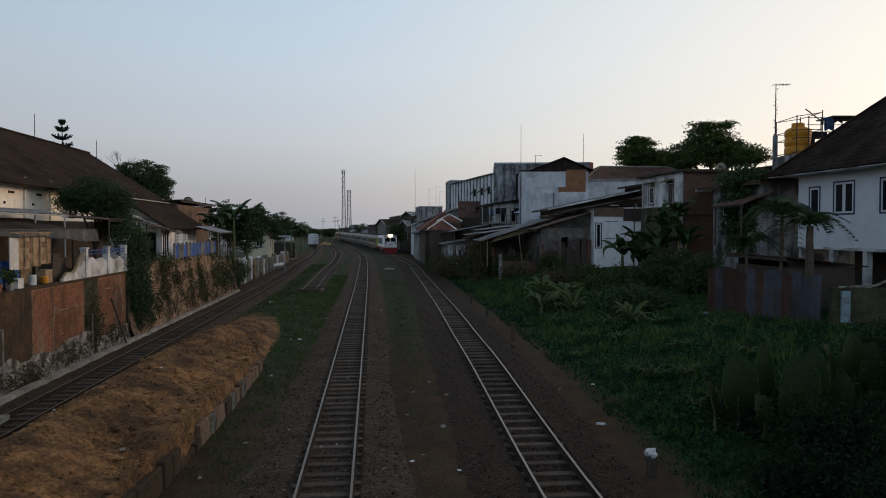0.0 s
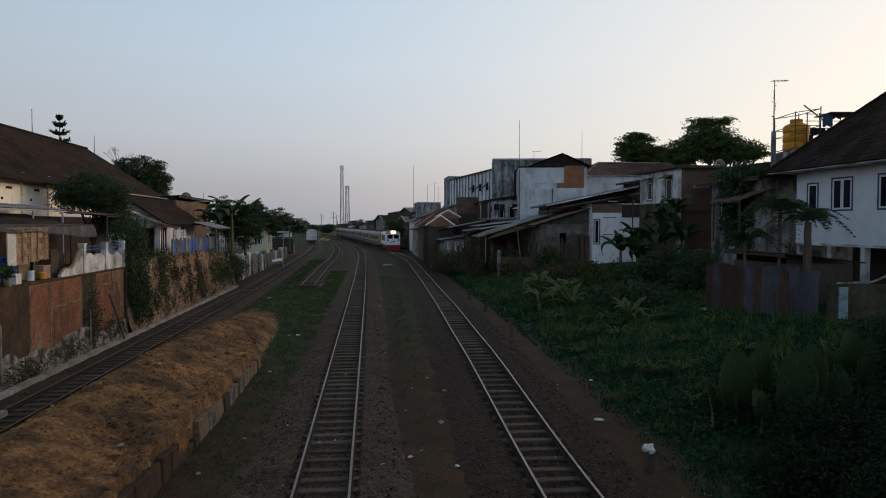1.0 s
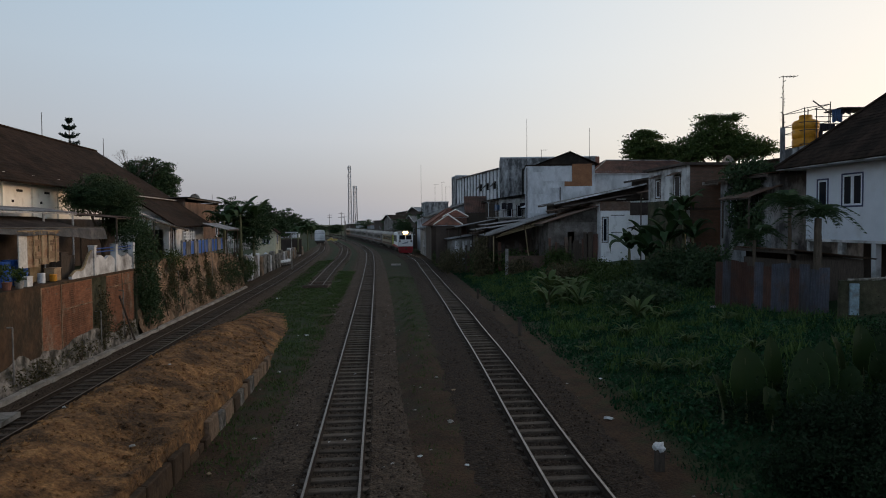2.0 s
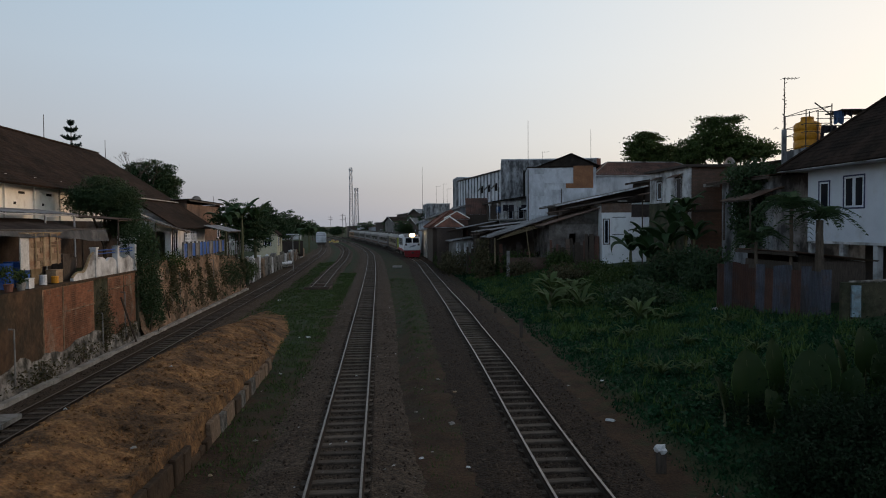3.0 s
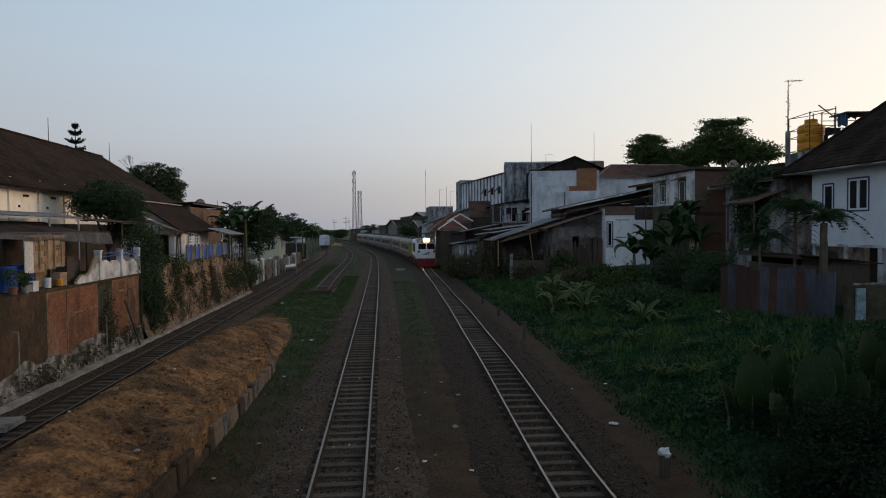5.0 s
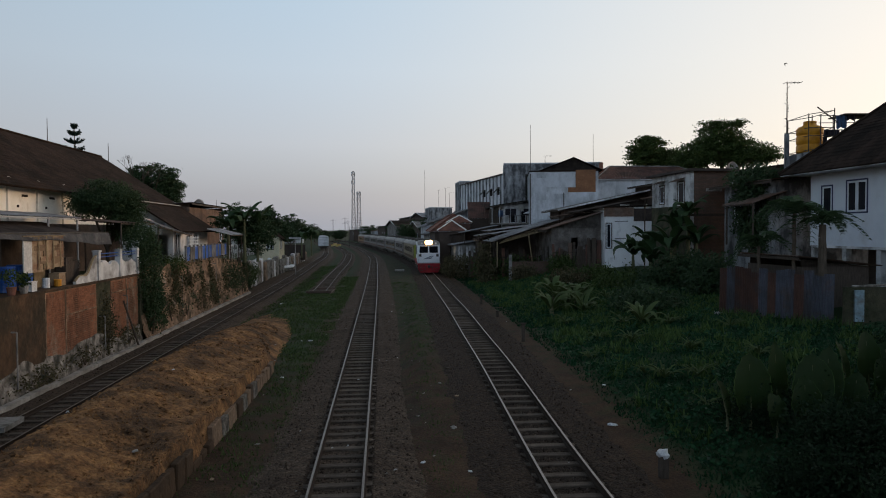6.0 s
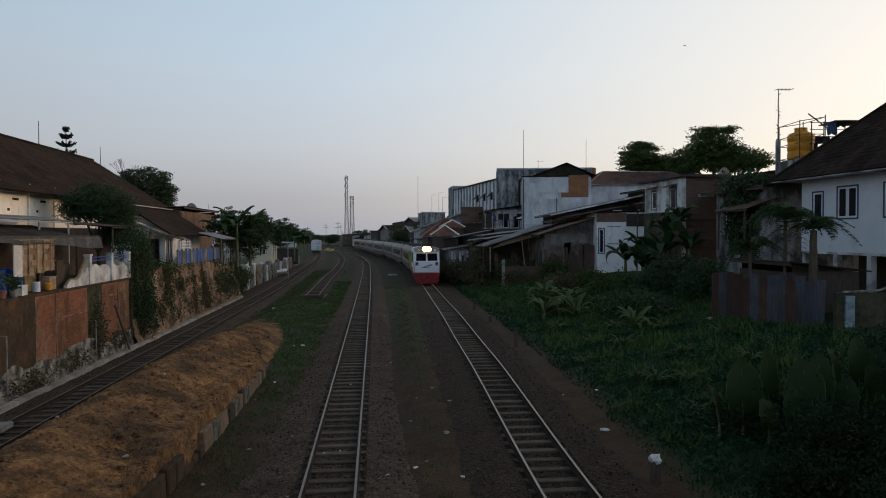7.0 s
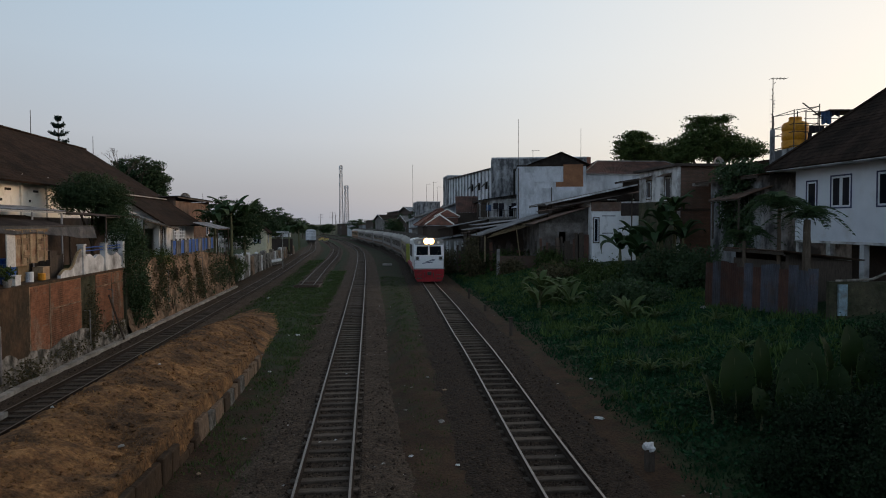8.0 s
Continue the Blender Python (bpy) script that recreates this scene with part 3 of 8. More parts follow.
# ---- ground, one sheet to the horizon ----
def build_ground():
    xs = np.concatenate([[-4000, -1500, -600, -300, -200, -150, -120, -90], np.arange(-75, -32, 2.5), np.arange(-32, 30, 0.4), np.arange(30, 60, 2.5), [75, 100, 150, 300, 600, 1500, 4000]])
    ys = np.concatenate([[-1500, -400, -100, -40, -20], np.arange(-8, 60, 0.5), np.arange(60, 140, 1.2), np.arange(140, 320, 6), [340, 400, 500, 700, 1200, 2500, 4900]])
    X, Y = np.meshgrid(xs, ys)
    Z = ground_z(X, Y)
    rnd = np.random.default_rng(4)
    fine = (np.abs(X) < 60) & (Y < 140) & (Y > -8)
    Z = Z + fine * rnd.normal(0, 0.015, X.shape)
    nx, ny = len(xs), len(ys)
    idx = np.arange(nx * ny).reshape(ny, nx)
    f = np.stack([idx[:-1, :-1], idx[:-1, 1:], idx[1:, 1:], idx[1:, :-1]], -1).reshape(-1, 4)
    ob = raw("ground", np.stack([X, Y, Z], -1).reshape(-1, 3).tolist(), f.tolist(), M["ground"], smooth=True)
    sr, sm, sl = X - line_x("R", Y), X - line_x("M", Y), X - line_x("L", Y)
    cover = 0.28 + 0 * X
    cover = np.where(sr > 1.8, 0.28 + 0.75 * step01(2.2, 4.2, sr), cover)
    cover = np.where((sm < -1.5) & (sl > 1.4), 0.26 + 0.42 * step01(13, 32, Y) * step01(-1.2, -3.0, sm) * step01(1.4, 3.0, sl), cover)
    cover = np.where((sm > 1.4) & (sr < -1.4), 0.27 + 0.3 * step01(20, 40, Y), cover)
    cover = np.where(sl < -2.9, 0.8, cover)
    cover = np.where(np.abs(Y) > 160, 0.7, cover)
    at = ob.data.attributes.new("cover", "FLOAT", "POINT")
    at.data.foreach_set("value", cover.reshape(-1).astype(np.float32))
    return tagged(ob, "dark soil with weeds and grassy banks", "ground", kind="structure")


build_ground()


def sweep(bm, pts, profile, closed=True):
    """Profile (offset to the right, height) along points of a track."""
    rows = []
    for i, p in enumerate(pts):
        a, b = pts[max(0, i - 1)], pts[min(len(pts) - 1, i + 1)]
        w = Vector((b[0] - a[0], b[1] - a[1], 0)).normalized()
        r = Vector((w.y, -w.x, 0))
        rows.append([bm.verts.new(Vector(p) + r * o + Vector((0, 0, h))) for o, h in profile])
    n = len(profile)
    for r0, r1 in zip(rows, rows[1:]):
        for j in range(n if closed else n - 1):
            bm.faces.new((r0[j], r0[(j + 1) % n], r1[(j + 1) % n], r1[j]))


SLEEPER_MESH = {}


def build_track(key, y0, y1, zf, label, bed=1.5):
    ys = np.concatenate([np.arange(y0, min(y1, 140), 1.0), np.arange(140, y1, 4.0)]) if y1 > 140 else np.arange(y0, y1, 1.0)
    pts = [(float(line_x(key, y)), float(y), float(zf(y))) for y in ys]
    top = thing("railway_track", Matrix(), label, "railway track", "railway tracks", "structure")
    bm = bmesh.new()
    sweep(bm, pts, [(-bed - 0.9, -0.34), (-bed, -0.16), (-0.74, -0.13), (-0.62, -0.2), (0.62, -0.2), (0.74, -0.13), (bed, -0.16), (bed + 0.9, -0.34)], closed=False)
    bmesh.ops.recalc_face_normals(bm, faces=bm.faces)
    part("ballast_bed", bm, M["oilballast"] if key == "R" else M["ballast"], top, "dark earthy ballast")
    for s in (-1, 1):
        c = s * 0.5335
        bm = bmesh.new()
        sweep(bm, pts, [(c - 0.055, -0.14), (c + 0.055, -0.14), (c + 0.055, -0.125), (c + 0.01, -0.11), (c + 0.01, -0.04), (c + 0.03, -0.03), (c + 0.03, -0.004), (c - 0.03, -0.004), (c - 0.03, -0.03), (c - 0.01, -0.04), (c - 0.01, -0.11), (c - 0.055, -0.125)])
        bmesh.ops.recalc_face_normals(bm, faces=bm.faces)
        rail = part("rail", bm, M["steel"], top, "rusty steel rail with polished head")
        bm = bmesh.new()
        sweep(bm, pts, [(c - 0.029, -0.008), (c - 0.024, 0.0), (c + 0.024, 0.0), (c + 0.029, -0.008)], closed=False)
        bmesh.ops.recalc_face_normals(bm, faces=bm.faces)
        part("rail_head", bm, M["railtop"] if key == "R" else M["railworn"] if key == "M" else M["railbrown"], rail, "polished running surface")
    if not SLEEPER_MESH:
        bm = boxes((-0.9, 0.9, -0.11, 0.11, -0.12, 0.0))
        bmesh.ops.bevel(bm, geom=bm.edges[:], offset=0.012, segments=1, affect="EDGES")
        me = bpy.data.meshes.new("sleeper")
        bm.to_mesh(me)
        bm.free()
        me.materials.append(M["sleeper"])
        SLEEPER_MESH["a"] = me
    rnd = random.Random(hash(len(pts)) % 97)
    y, n = y0 + 0.2, 0
    while y < y1 and n < 290:
        x = float(line_x(key, y))
        a = math.degrees(math.atan2(-(float(line_x(key, y + 1)) - x), 1))
        share("sleeper", SLEEPER_MESH["a"], top, pose(x + rnd.uniform(-0.05, 0.05), y, float(zf(y)) - 0.142 + rnd.uniform(-0.02, 0.006), 0, 0, a + rnd.uniform(-1.5, 1.5)))
        y += 0.6 * rnd.uniform(0.96, 1.04)
        n += 1
    return top


build_track("R", -9, 415, z_right, "single railway track with wooden sleepers in ballast", 1.35)
build_track("M", -9, 415, lambda y: 0.0 * y, "single railway track with wooden sleepers in ballast", 1.35)
build_track("L", -9, 295, z_left, "lower railway track beside a retaining wall", 1.2)
build_track("B", 58, 275, lambda y: 0.0 * y, "short siding track overgrown with grass", 0.74)


def build_stop():
    t = thing("buffer_stop", pose(-11.15, 57.4, -0.25, 0, 0, 4), "rusty brown rail beams laid across the siding end", "buffer stop")
    part("beam", boxes((-1.1, 1.0, -0.1, 0.1, 0.1, 0.28)), M["rust"], t)
    part("beam", boxes((-0.95, 1.0, 3.2, 3.4, 0.1, 0.26)), M["rust"], t)
    for x in (-0.9, 0.8):
        part("post", boxes((x, x + 0.14, -0.02, 3.3, 0.0, 0.12)), M["rust"], t)


build_stop()


# ---- the earth mound of the old platform with its broken concrete edge ----
def mound_z(x, y):
    u = x - np.interp(y, [-9, 14, 20, 26, 34, 48], [-3.6, -5.75, -6.25, -6.85, -7.5, -9.8])   # from its right-hand edge
    v = x - (line_x("L", y) + 1.75)
    h = 0.72 * (1 - step01(20, 44, y)) + 0.15
    z = h * step01(0.0, -0.12 - 2.0 * step01(24, 33, y), u) * step01(0.0, 1.6, v)
    z = z + 0.55 * step01(-0.4, -2.4, u) * step01(0.3, 2.2, v) * (1 - 0.8 * step01(26, 45, y))
    return -0.34 + z * step01(49, 31, y)


def build_mound():
    xs, ys = np.arange(-17, -2.4, 0.16), np.arange(-9, 49, 0.22)
    X, Y = np.meshgrid(xs, ys)
    Z = mound_z(X, Y)
    N = np.array([[0.45 * noise.fractal(Vector((x * 0.5, y * 0.4, 1.0)), 0.6, 2.0, 4) + 0.8 * noise.fractal(Vector((x * 2.2, y * 1.9, 4.0)), 0.7, 2.0, 4) for x in xs] for y in ys])
    Z = Z + np.where(Z > -0.3, 0.10 * N * np.clip((Z + 0.34) * 2, 0, 1), -0.15)
    idx = np.arange(X.size).reshape(X.shape)
    keep = (Z[:-1, :-1] > -0.45) & (X[:-1, :-1] > line_x("L", Y[:-1, :-1]) + 1.3)
    f = np.stack([idx[:-1, :-1], idx[:-1, 1:], idx[1:, 1:], idx[1:, :-1]], -1)[keep]
    ob = raw("earth_mound", np.stack([X, Y, Z], -1).reshape(-1, 3).tolist(), f.reshape(-1, 4).tolist(), M["mound"], smooth=True)
    tagged(ob, "bare brown earth mound with dry grass between tracks", "mound", kind="structure")


build_mound()


def build_edge():
    """Broken blocks of the old platform edge."""
    t = thing("platform_edge", Matrix(), "broken low concrete platform edge holding the mound", "platform edge", kind="structure")
    rnd = random.Random(7)
    y = -8.8
    while y < 25.8:
        l = rnd.uniform(0.35, 0.8)
        x = float(np.interp(y, [-9, 14, 20, 26, 34], [-3.6, -5.75, -6.25, -6.85, -7.85]))
        h = 0.62 + rnd.uniform(-0.07, 0.04) - 0.016 * max(0, y - 14) - (0.35 if 15.0 < y < 16.4 else 0.0)
        bm = boxes((-0.09, 0.07, 0, l, -0.3, h))
        bmesh.ops.bevel(bm, geom=bm.edges[:], offset=0.025, segments=1, affect="EDGES")
        part("block", bm, M["brownplaster"] if y < 16.4 else M["earthwall"] if rnd.random() < 0.5 else M["brownplaster"] if rnd.random() < 0.7 else M["rubble"], t, m=pose(x + rnd.uniform(-0.02, 0.02), y, -0.3, rnd.uniform(-1, 1), rnd.uniform(-3, 2), 5.5 + rnd.uniform(-2, 2)))
        y += l + rnd.choice((0.0, 0.005, 0.01, 0.03))


build_edge()


# ---- the road bridge that carries the camera: unseen, added to darken the near banks ----
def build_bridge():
    t = thing("overpass", Matrix(), "unseen plain grey concrete footbridge across the cutting, shading the near banks", "bridge", kind="structure")
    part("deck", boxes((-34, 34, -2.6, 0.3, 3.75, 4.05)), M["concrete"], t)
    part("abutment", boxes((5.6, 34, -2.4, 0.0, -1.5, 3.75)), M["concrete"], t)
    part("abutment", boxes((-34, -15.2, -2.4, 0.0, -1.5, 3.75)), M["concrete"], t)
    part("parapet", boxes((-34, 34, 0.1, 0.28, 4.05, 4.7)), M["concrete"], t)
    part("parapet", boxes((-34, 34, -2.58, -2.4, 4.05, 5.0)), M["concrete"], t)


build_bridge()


# ---- retaining wall, kerb and what stands on it ----
ALONG = math.degrees(math.atan(0.102))   # the left-hand wall runs this far off straight ahead


def left_wall_pose(y, dx=0.0, z=0.0):
    return pose(float(line_x("L", y)) - 2.38 + dx, y, z, 0, 0, ALONG)


def build_left_wall():
    base = left_wall_pose(14)
    k = thing("kerb", pose(-13.86, 14, -0.96, 0, 0, ALONG), "pale concrete kerb of a drain beside the track", "kerb", kind="structure")
    for i in range(26):
        part("kerb_stone", boxes((-0.14, 0.12, 0.01, 1.93, 0, 0.33)), M["kerb"], k, m=pose(-0.012 * (i % 2), i * 1.94, 0.015 * (i % 3)))
    w = thing("wall_west", base, "old red brick retaining wall with peeling plaster and rubble base", "wall", kind="structure")
    for y0, y1, mt, dx in ((-6, 12.2, "brownplaster", 0.03), (12.2, 15.6, "brickwall", 0.0), (15.6, 17.0, "brickwall", 0.005), (17.0, 18.7, "moss", -0.03), (18.7, 22.3, "brickwall", 0.0)):
        part("wall_panel", boxes((-1.1, dx, y0, y1, -0.1, 3.5)), M[mt], w, "bare red brick" if mt == "brickwall" else "stained plaster", m=pose(0, 0, -0.75))
    bv, bf = [], []
    br = random.Random(31)
    for y0, y1, z0 in ((12.35, 13.85, 0.8), (14.05, 16.9, 0.9), (18.8, 20.55, 0.7), (20.75, 22.2, 0.6)):
        for k in range(int((3.46 - z0) / 0.085)):
            z = z0 + k * 0.085
            y = y0 - (0.12 if k % 2 else 0.0)
            while y < y1:
                a, b = max(y, y0), min(y + 0.225, y1)
                if b - a > 0.04 and br.random() > 0.02:
                    d = 0.006 + 0.007 * br.random() + (0.005 if noise.noise(Vector((y * 0.9, z * 0.9, 7))) > 0.1 else 0)
                    n = len(bv)
                    bv += [(0, a, z), (d, a, z), (d, b, z), (0, b, z), (0, a, z + 0.068), (d, a, z + 0.068), (d, b, z + 0.068), (0, b, z + 0.068)]
                    bf += [(n + 1, n + 2, n + 6, n + 5), (n + 4, n + 5, n + 6, n + 7), (n, n + 3, n + 2, n + 1), (n, n + 1, n + 5, n + 4), (n + 2, n + 3, n + 7, n + 6)]
                y += 0.24
    bo = raw("bricks", bv, bf, M["bricks"], w)
    bo.matrix_basis = pose(0, 0, -0.75)
    bo["kind"] = "stuff"
    part("wall_panel", boxes((-1.1, 0.12, 22.3, 23.3, -0.1, 3.3)), M["moss"], w, "overgrown rubble corner", m=pose(0, 0, -0.75))
    part("coping", boxes((-1.12, 0.06, -6, 22.3, 3.5, 3.6)), M["brownplaster"], w, m=pose(0, 0, -0.75))
    rnd = random.Random(3)
    bm = bmesh.new()
    g = []
    for i in range(115):
        y = -6 + i * 0.25
        h = 0.95 + 0.5 * noise.noise(Vector((y * 0.33, 0, 0))) + 0.2 * noise.noise(Vector((y * 0.9, 5, 0))) + 0.06 * noise.noise(Vector((y * 5.0, 9, 0))) + 0.25 * (12 < y < 18)
        h = max(0.25, h)
        g.append([bm.verts.new((0.05 + 0.07 * noise.noise(Vector((y * 2.3, j * 1.1, 0))) + (0.12 - 0.03 * j if j < 5 else -0.12), y, -0.1 + h * min(1.0, j / 4.0))) for j in range(6)])
    for p, q in zip(g, g[1:]):
        for j in range(5):
            bm.faces.new((p[j], q[j], q[j + 1], p[j + 1]))
    part("rubble_base", bm, M["rubble"], w, "crumbling grey plastered rubble", m=pose(0, 0, -0.75))
    for y in (12.2, 13.9, 20.6):
        part("pilaster", boxes((0.0, 0.03, y, y + 0.09, 0.9, 3.5)), M["earthwall"], w, m=pose(0, 0, -0.75))
    part("string_course", boxes((0.0, 0.035, 18.75, 22.25, 2.88, 2.94)), M["earthwall"], w, m=pose(0, 0, -0.75))
    part("string_course", boxes((0.0, 0.035, 13.9, 17.0, 2.42, 2.47)), M["earthwall"], w, m=pose(0, 0, -0.75))
    e = thing("wall_west", left_wall_pose(36.3), "eroded earth and plaster retaining wall with dry weeds", "wall", kind="structure")
    bm = bmesh.new()
    n, mrows = 64, 12
    g = [[bm.verts.new((0.25 - 0.5 * (j / mrows) + 0.28 * noise.fractal(Vector((i * 0.28, j * 0.5, 3)), 0.6, 2, 4), i * 0.45, -0.9 + j / mrows * (4.0 - 1.0 * max(0, i - 36) / 28))) for j in range(mrows + 1)] for i in range(n + 1)]
    for i in range(n):
        for j in range(mrows):
            bm.faces.new((g[i][j], g[i + 1][j], g[i + 1][j + 1], g[i][j + 1]))
        bm.faces.new((g[i][mrows], g[i + 1][mrows], bm.verts.new((-1.5, (i + 1) * 0.45, 2.6)), bm.verts.new((-1.5, i * 0.45, 2.6))))
    part("earth_face", bm, M["earthwall"], e, "eroded reddish earth")
    lo = thing("wall_west", Matrix(), "low broken rubble wall with pale patches along the bank", "wall", kind="structure")
    rr = random.Random(15)
    for i in range(34):
        y = 68 + i * 1.7
        h = 1.9 - 0.025 * i + rr.uniform(-0.35, 0.2)
        bm = boxes((-0.5, 0.0, 0.0, 1.66, -0.6, h))
        bmesh.ops.bevel(bm, geom=bm.edges[:], offset=0.08, segments=1, affect="EDGES")
        part("wall_stone", bm, M[rr.choice(("rubble", "dirtywhite", "rubble", "earthwall"))], lo, m=pose(float(line_x("L", y)) - 2.5 - rr.uniform(0, 0.3), y, 0, 0, rr.uniform(-4, 2), 7))
    # drain pipes and stays leaning on the wall
    for y, z0, z1 in ((23.7, -0.4, 1.6), (31.3, -0.3, 1.2), (34.1, -0.3, 1.9), (43.5, 0.2, 2.2), (52.3, 0.2, 2.6)):
        t = thing("drain_pipe", left_wall_pose(y, 0.18), "thin plastic drain pipe on the retaining wall", "pipe", "wall pipes")
        part("pipe", tubes([((0, 0, z0), (0, 0, z1)), ((0, 0, z1), (-0.25, 0, z1))], 0.028), M["asbestos"], t)
    t = thing("leaning_pole", left_wall_pose(33.6, 0.35), "dark wooden pole leaning on the retaining wall", "pole")
    part("pole", tubes([((0.3, 0.6, -0.6), (-0.1, -0.2, 1.7))], 0.05), M["darkwood"], t)


build_left_wall()


# ---- houses ----
def window(parent, axis, at, a0, a1, z0, z1, out, fm, leaves=2, arch=False):
    """A casement set in an opening: frame, leaves with panes."""
    w = 0.07

    def bar(bm, p, q, r, s, lo, hi):
        if axis == "y":
            box(bm, min(lo, hi), max(lo, hi), p, q, r, s)
        else:
            box(bm, p, q, min(lo, hi), max(lo, hi), r, s)
    lo, hi = at + out * 0.03, at - out * 0.12
    bm = bmesh.new()
    for p, q, r, s in ((a0 - w, a0, z0 - w, z1 + w), (a1, a1 + w, z0 - w, z1 + w), (a0, a1, z1, z1 + w), (a0, a1, z0 - w, z0)):
        bar(bm, p, q, r, s, lo, hi)
    f = part("window", bm, fm, parent, "painted window frame")
    step = (a1 - a0) / leaves
    for i in range(leaves):
        p, q = a0 + i * step + 0.015, a0 + (i + 1) * step - 0.015
        bm = bmesh.new()
        s = 0.08
        for pp, qq, rr, ss in ((p, p + s, z0 + 0.01, z1 - 0.01), (q - s, q, z0 + 0.01, z1 - 0.01), (p + s, q - s, z1 - s - 0.01, z1 - 0.01), (p + s, q - s, z0 + 0.01, z0 + s + 0.01)):
            bar(bm, pp, qq, rr, ss, at + out * 0.015, at - out * 0.05)
        part("window_leaf", bm, M["white"], f)
        bm = bmesh.new()
        bar(bm, p + s, q - s, z0 + s, z1 - s, at - out * 0.01, at - out * 0.022)
        part("pane", bm, M["glass"], f)


def house(m, side, w, l, h, label, wall, roof, style="gable", rise=1.5, over=0.5, front=(), end=(), base=0.0, end_wall=None, roof_label="", group="houses beside the railway", frame_mat=None, soffit=None, ridge=None, name="house", hi=None, thick=0.18):
    """side +1: stands right of the tracks, -1: left. Local x runs away from the track, y along it, z up; the origin is the front corner nearest the bridge.
    front / end: openings (a0, a1, z0, z1, kind) in the wall facing the track and the one facing the bridge."""
    t = thing(name, m, label, "house", group)
    fm = frame_mat or M["darkwood"]
    s = side
    X = lambda x: s * x
    bm = bmesh.new()
    holed(bm, "y", 0 if s > 0 else 0, s * thick, 0, l, base, h, [o[:4] for o in front])
    part("wall", bm, wall, t)
    bm = bmesh.new()
    ends = [(min(X(o[0]), X(o[1])), max(X(o[0]), X(o[1])), o[2], o[3]) for o in end]
    holed(bm, "x", 0.001, thick, min(X(thick), X(w)), max(X(thick), X(w)), base, h, ends)
    part("wall", bm, end_wall or wall, t)
    part("wall", boxes((min(X(w - thick), X(w)), max(X(w - thick), X(w)), thick, l, base, h)), wall, t)
    part("wall", boxes((min(X(thick), X(w - thick)), max(X(thick), X(w - thick)), l - thick, l, base, h)), wall, t)
    part("floor_slab", boxes((min(X(thick), X(w - thick)), max(X(thick), X(w - thick)), thick, l - thick, base, base + 0.1)), M["dark"], t)
    for o in front:
        if len(o) > 4 and o[4]:
            window(t, "y", 0, o[0], o[1], o[2], o[3], -s, fm, o[4])
    for o in end:
        if len(o) > 4 and o[4]:
            a, b = sorted((X(o[0]), X(o[1])))
            window(t, "x", 0, a, b, o[2], o[3], -1, fm, o[4])
    o = over
    tiled = roof in (M["tile"], M["redtile"])
    cover = courses if tiled else sheet

    def plane(a, b, c, d):
        bm = bmesh.new()
        pts = [(X(p[0]), p[1], p[2]) for p in (a, b, c, d)]
        cover(bm, *pts)
        return part("roof", bm, roof, t, roof_label)
    if style == "gable":      # ridge along the track
        k = rise / (w / 2)
        plane((-o, -o, h - k * o), (-o, l + o, h - k * o), (w / 2, l + o, h + rise), (w / 2, -o, h + rise))
        plane((w + o, l + o, h - k * o), (w + o, -o, h - k * o), (w / 2, -o, h + rise), (w / 2, l + o, h + rise))
        part("ridge", tubes([((X(w / 2), -o, h + rise + 0.03), (X(w / 2), l + o, h + rise + 0.03))], 0.1), roof, t)
        for y in (0.0, l - thick):
            bm = bmesh.new()
            a = [bm.verts.new(p) for p in ((X(0), y, h), (X(w), y, h), (X(w / 2), y, h + rise - 0.06))]
            f = bm.faces.new(a)
            bmesh.ops.solidify(bm, geom=[f], thickness=thick * (1 if s < 0 else -1))
            part("gable", bm, end_wall or wall, t)
    elif style == "gable_end":   # ridge across, gable to the track
        k = rise / (l / 2)
        plane((w + o, -o, h - k * o), (-o, -o, h - k * o), (-o, l / 2, h + rise), (w + o, l / 2, h + rise))
        plane((-o, l + o, h - k * o), (w + o, l + o, h - k * o), (w + o, l / 2, h + rise), (-o, l / 2, h + rise))
        for x in (0.0, w - thick):
            bm = bmesh.new()
            a = [bm.verts.new(p) for p in ((X(x), 0, h), (X(x), l, h), (X(x), l / 2, h + rise - 0.06))]
            f = bm.faces.new(a)
            bmesh.ops.solidify(bm, geom=[f], thickness=0.15)
            part("gable", bm, wall, t)
        part("bargeboard", tubes([((X(-o), -o, h - k * o + 0.05), (X(-o), l / 2, h + rise + 0.05)), ((X(-o), l + o, h - k * o + 0.05), (X(-o), l / 2, h + rise + 0.05))], 0.09, 4), M["dirtywhite"], t)
    elif style == "hip":
        q = hi if hi is not None else w / 2
        k = rise / (w / 2)
        e = h - k * o
        r0, r1 = (w / 2, q, h + rise), (w / 2, l - q, h + rise)
        plane((-o, -o, e), (-o, l + o, e), r1, r0)
        plane((w + o, l + o, e), (w + o, -o, e), r0, r1)
        plane((w + o, -o, e), (-o, -o, e), r0, r0)
        plane((-o, l + o, e), (w + o, l + o, e), r1, r1)
        R = [(X(p[0]), p[1], p[2] + 0.05) for p in (r0, r1, (-o, -o, e), (-o, l + o, e), (w + o, -o, e), (w + o, l + o, e))]
        part("ridge", tubes([(R[0], R[1]), (R[0], R[2]), (R[1], R[3]), (R[0], R[4]), (R[1], R[5])], 0.09 if ridge is None else 0.075), ridge or roof, t)
        part("soffit", boxes((min(X(-o + 0.05), X(w + o - 0.05)), max(X(-o + 0.05), X(w + o - 0.05)), -o + 0.05, l + o - 0.05, e - 0.09, e - 0.03)), soffit or M["dirtywhite"], t)
    elif style in ("mono", "monoback"):
        z0, z1 = (h, h + rise) if style == "mono" else (h + rise, h)
        k = (z1 - z0) / w
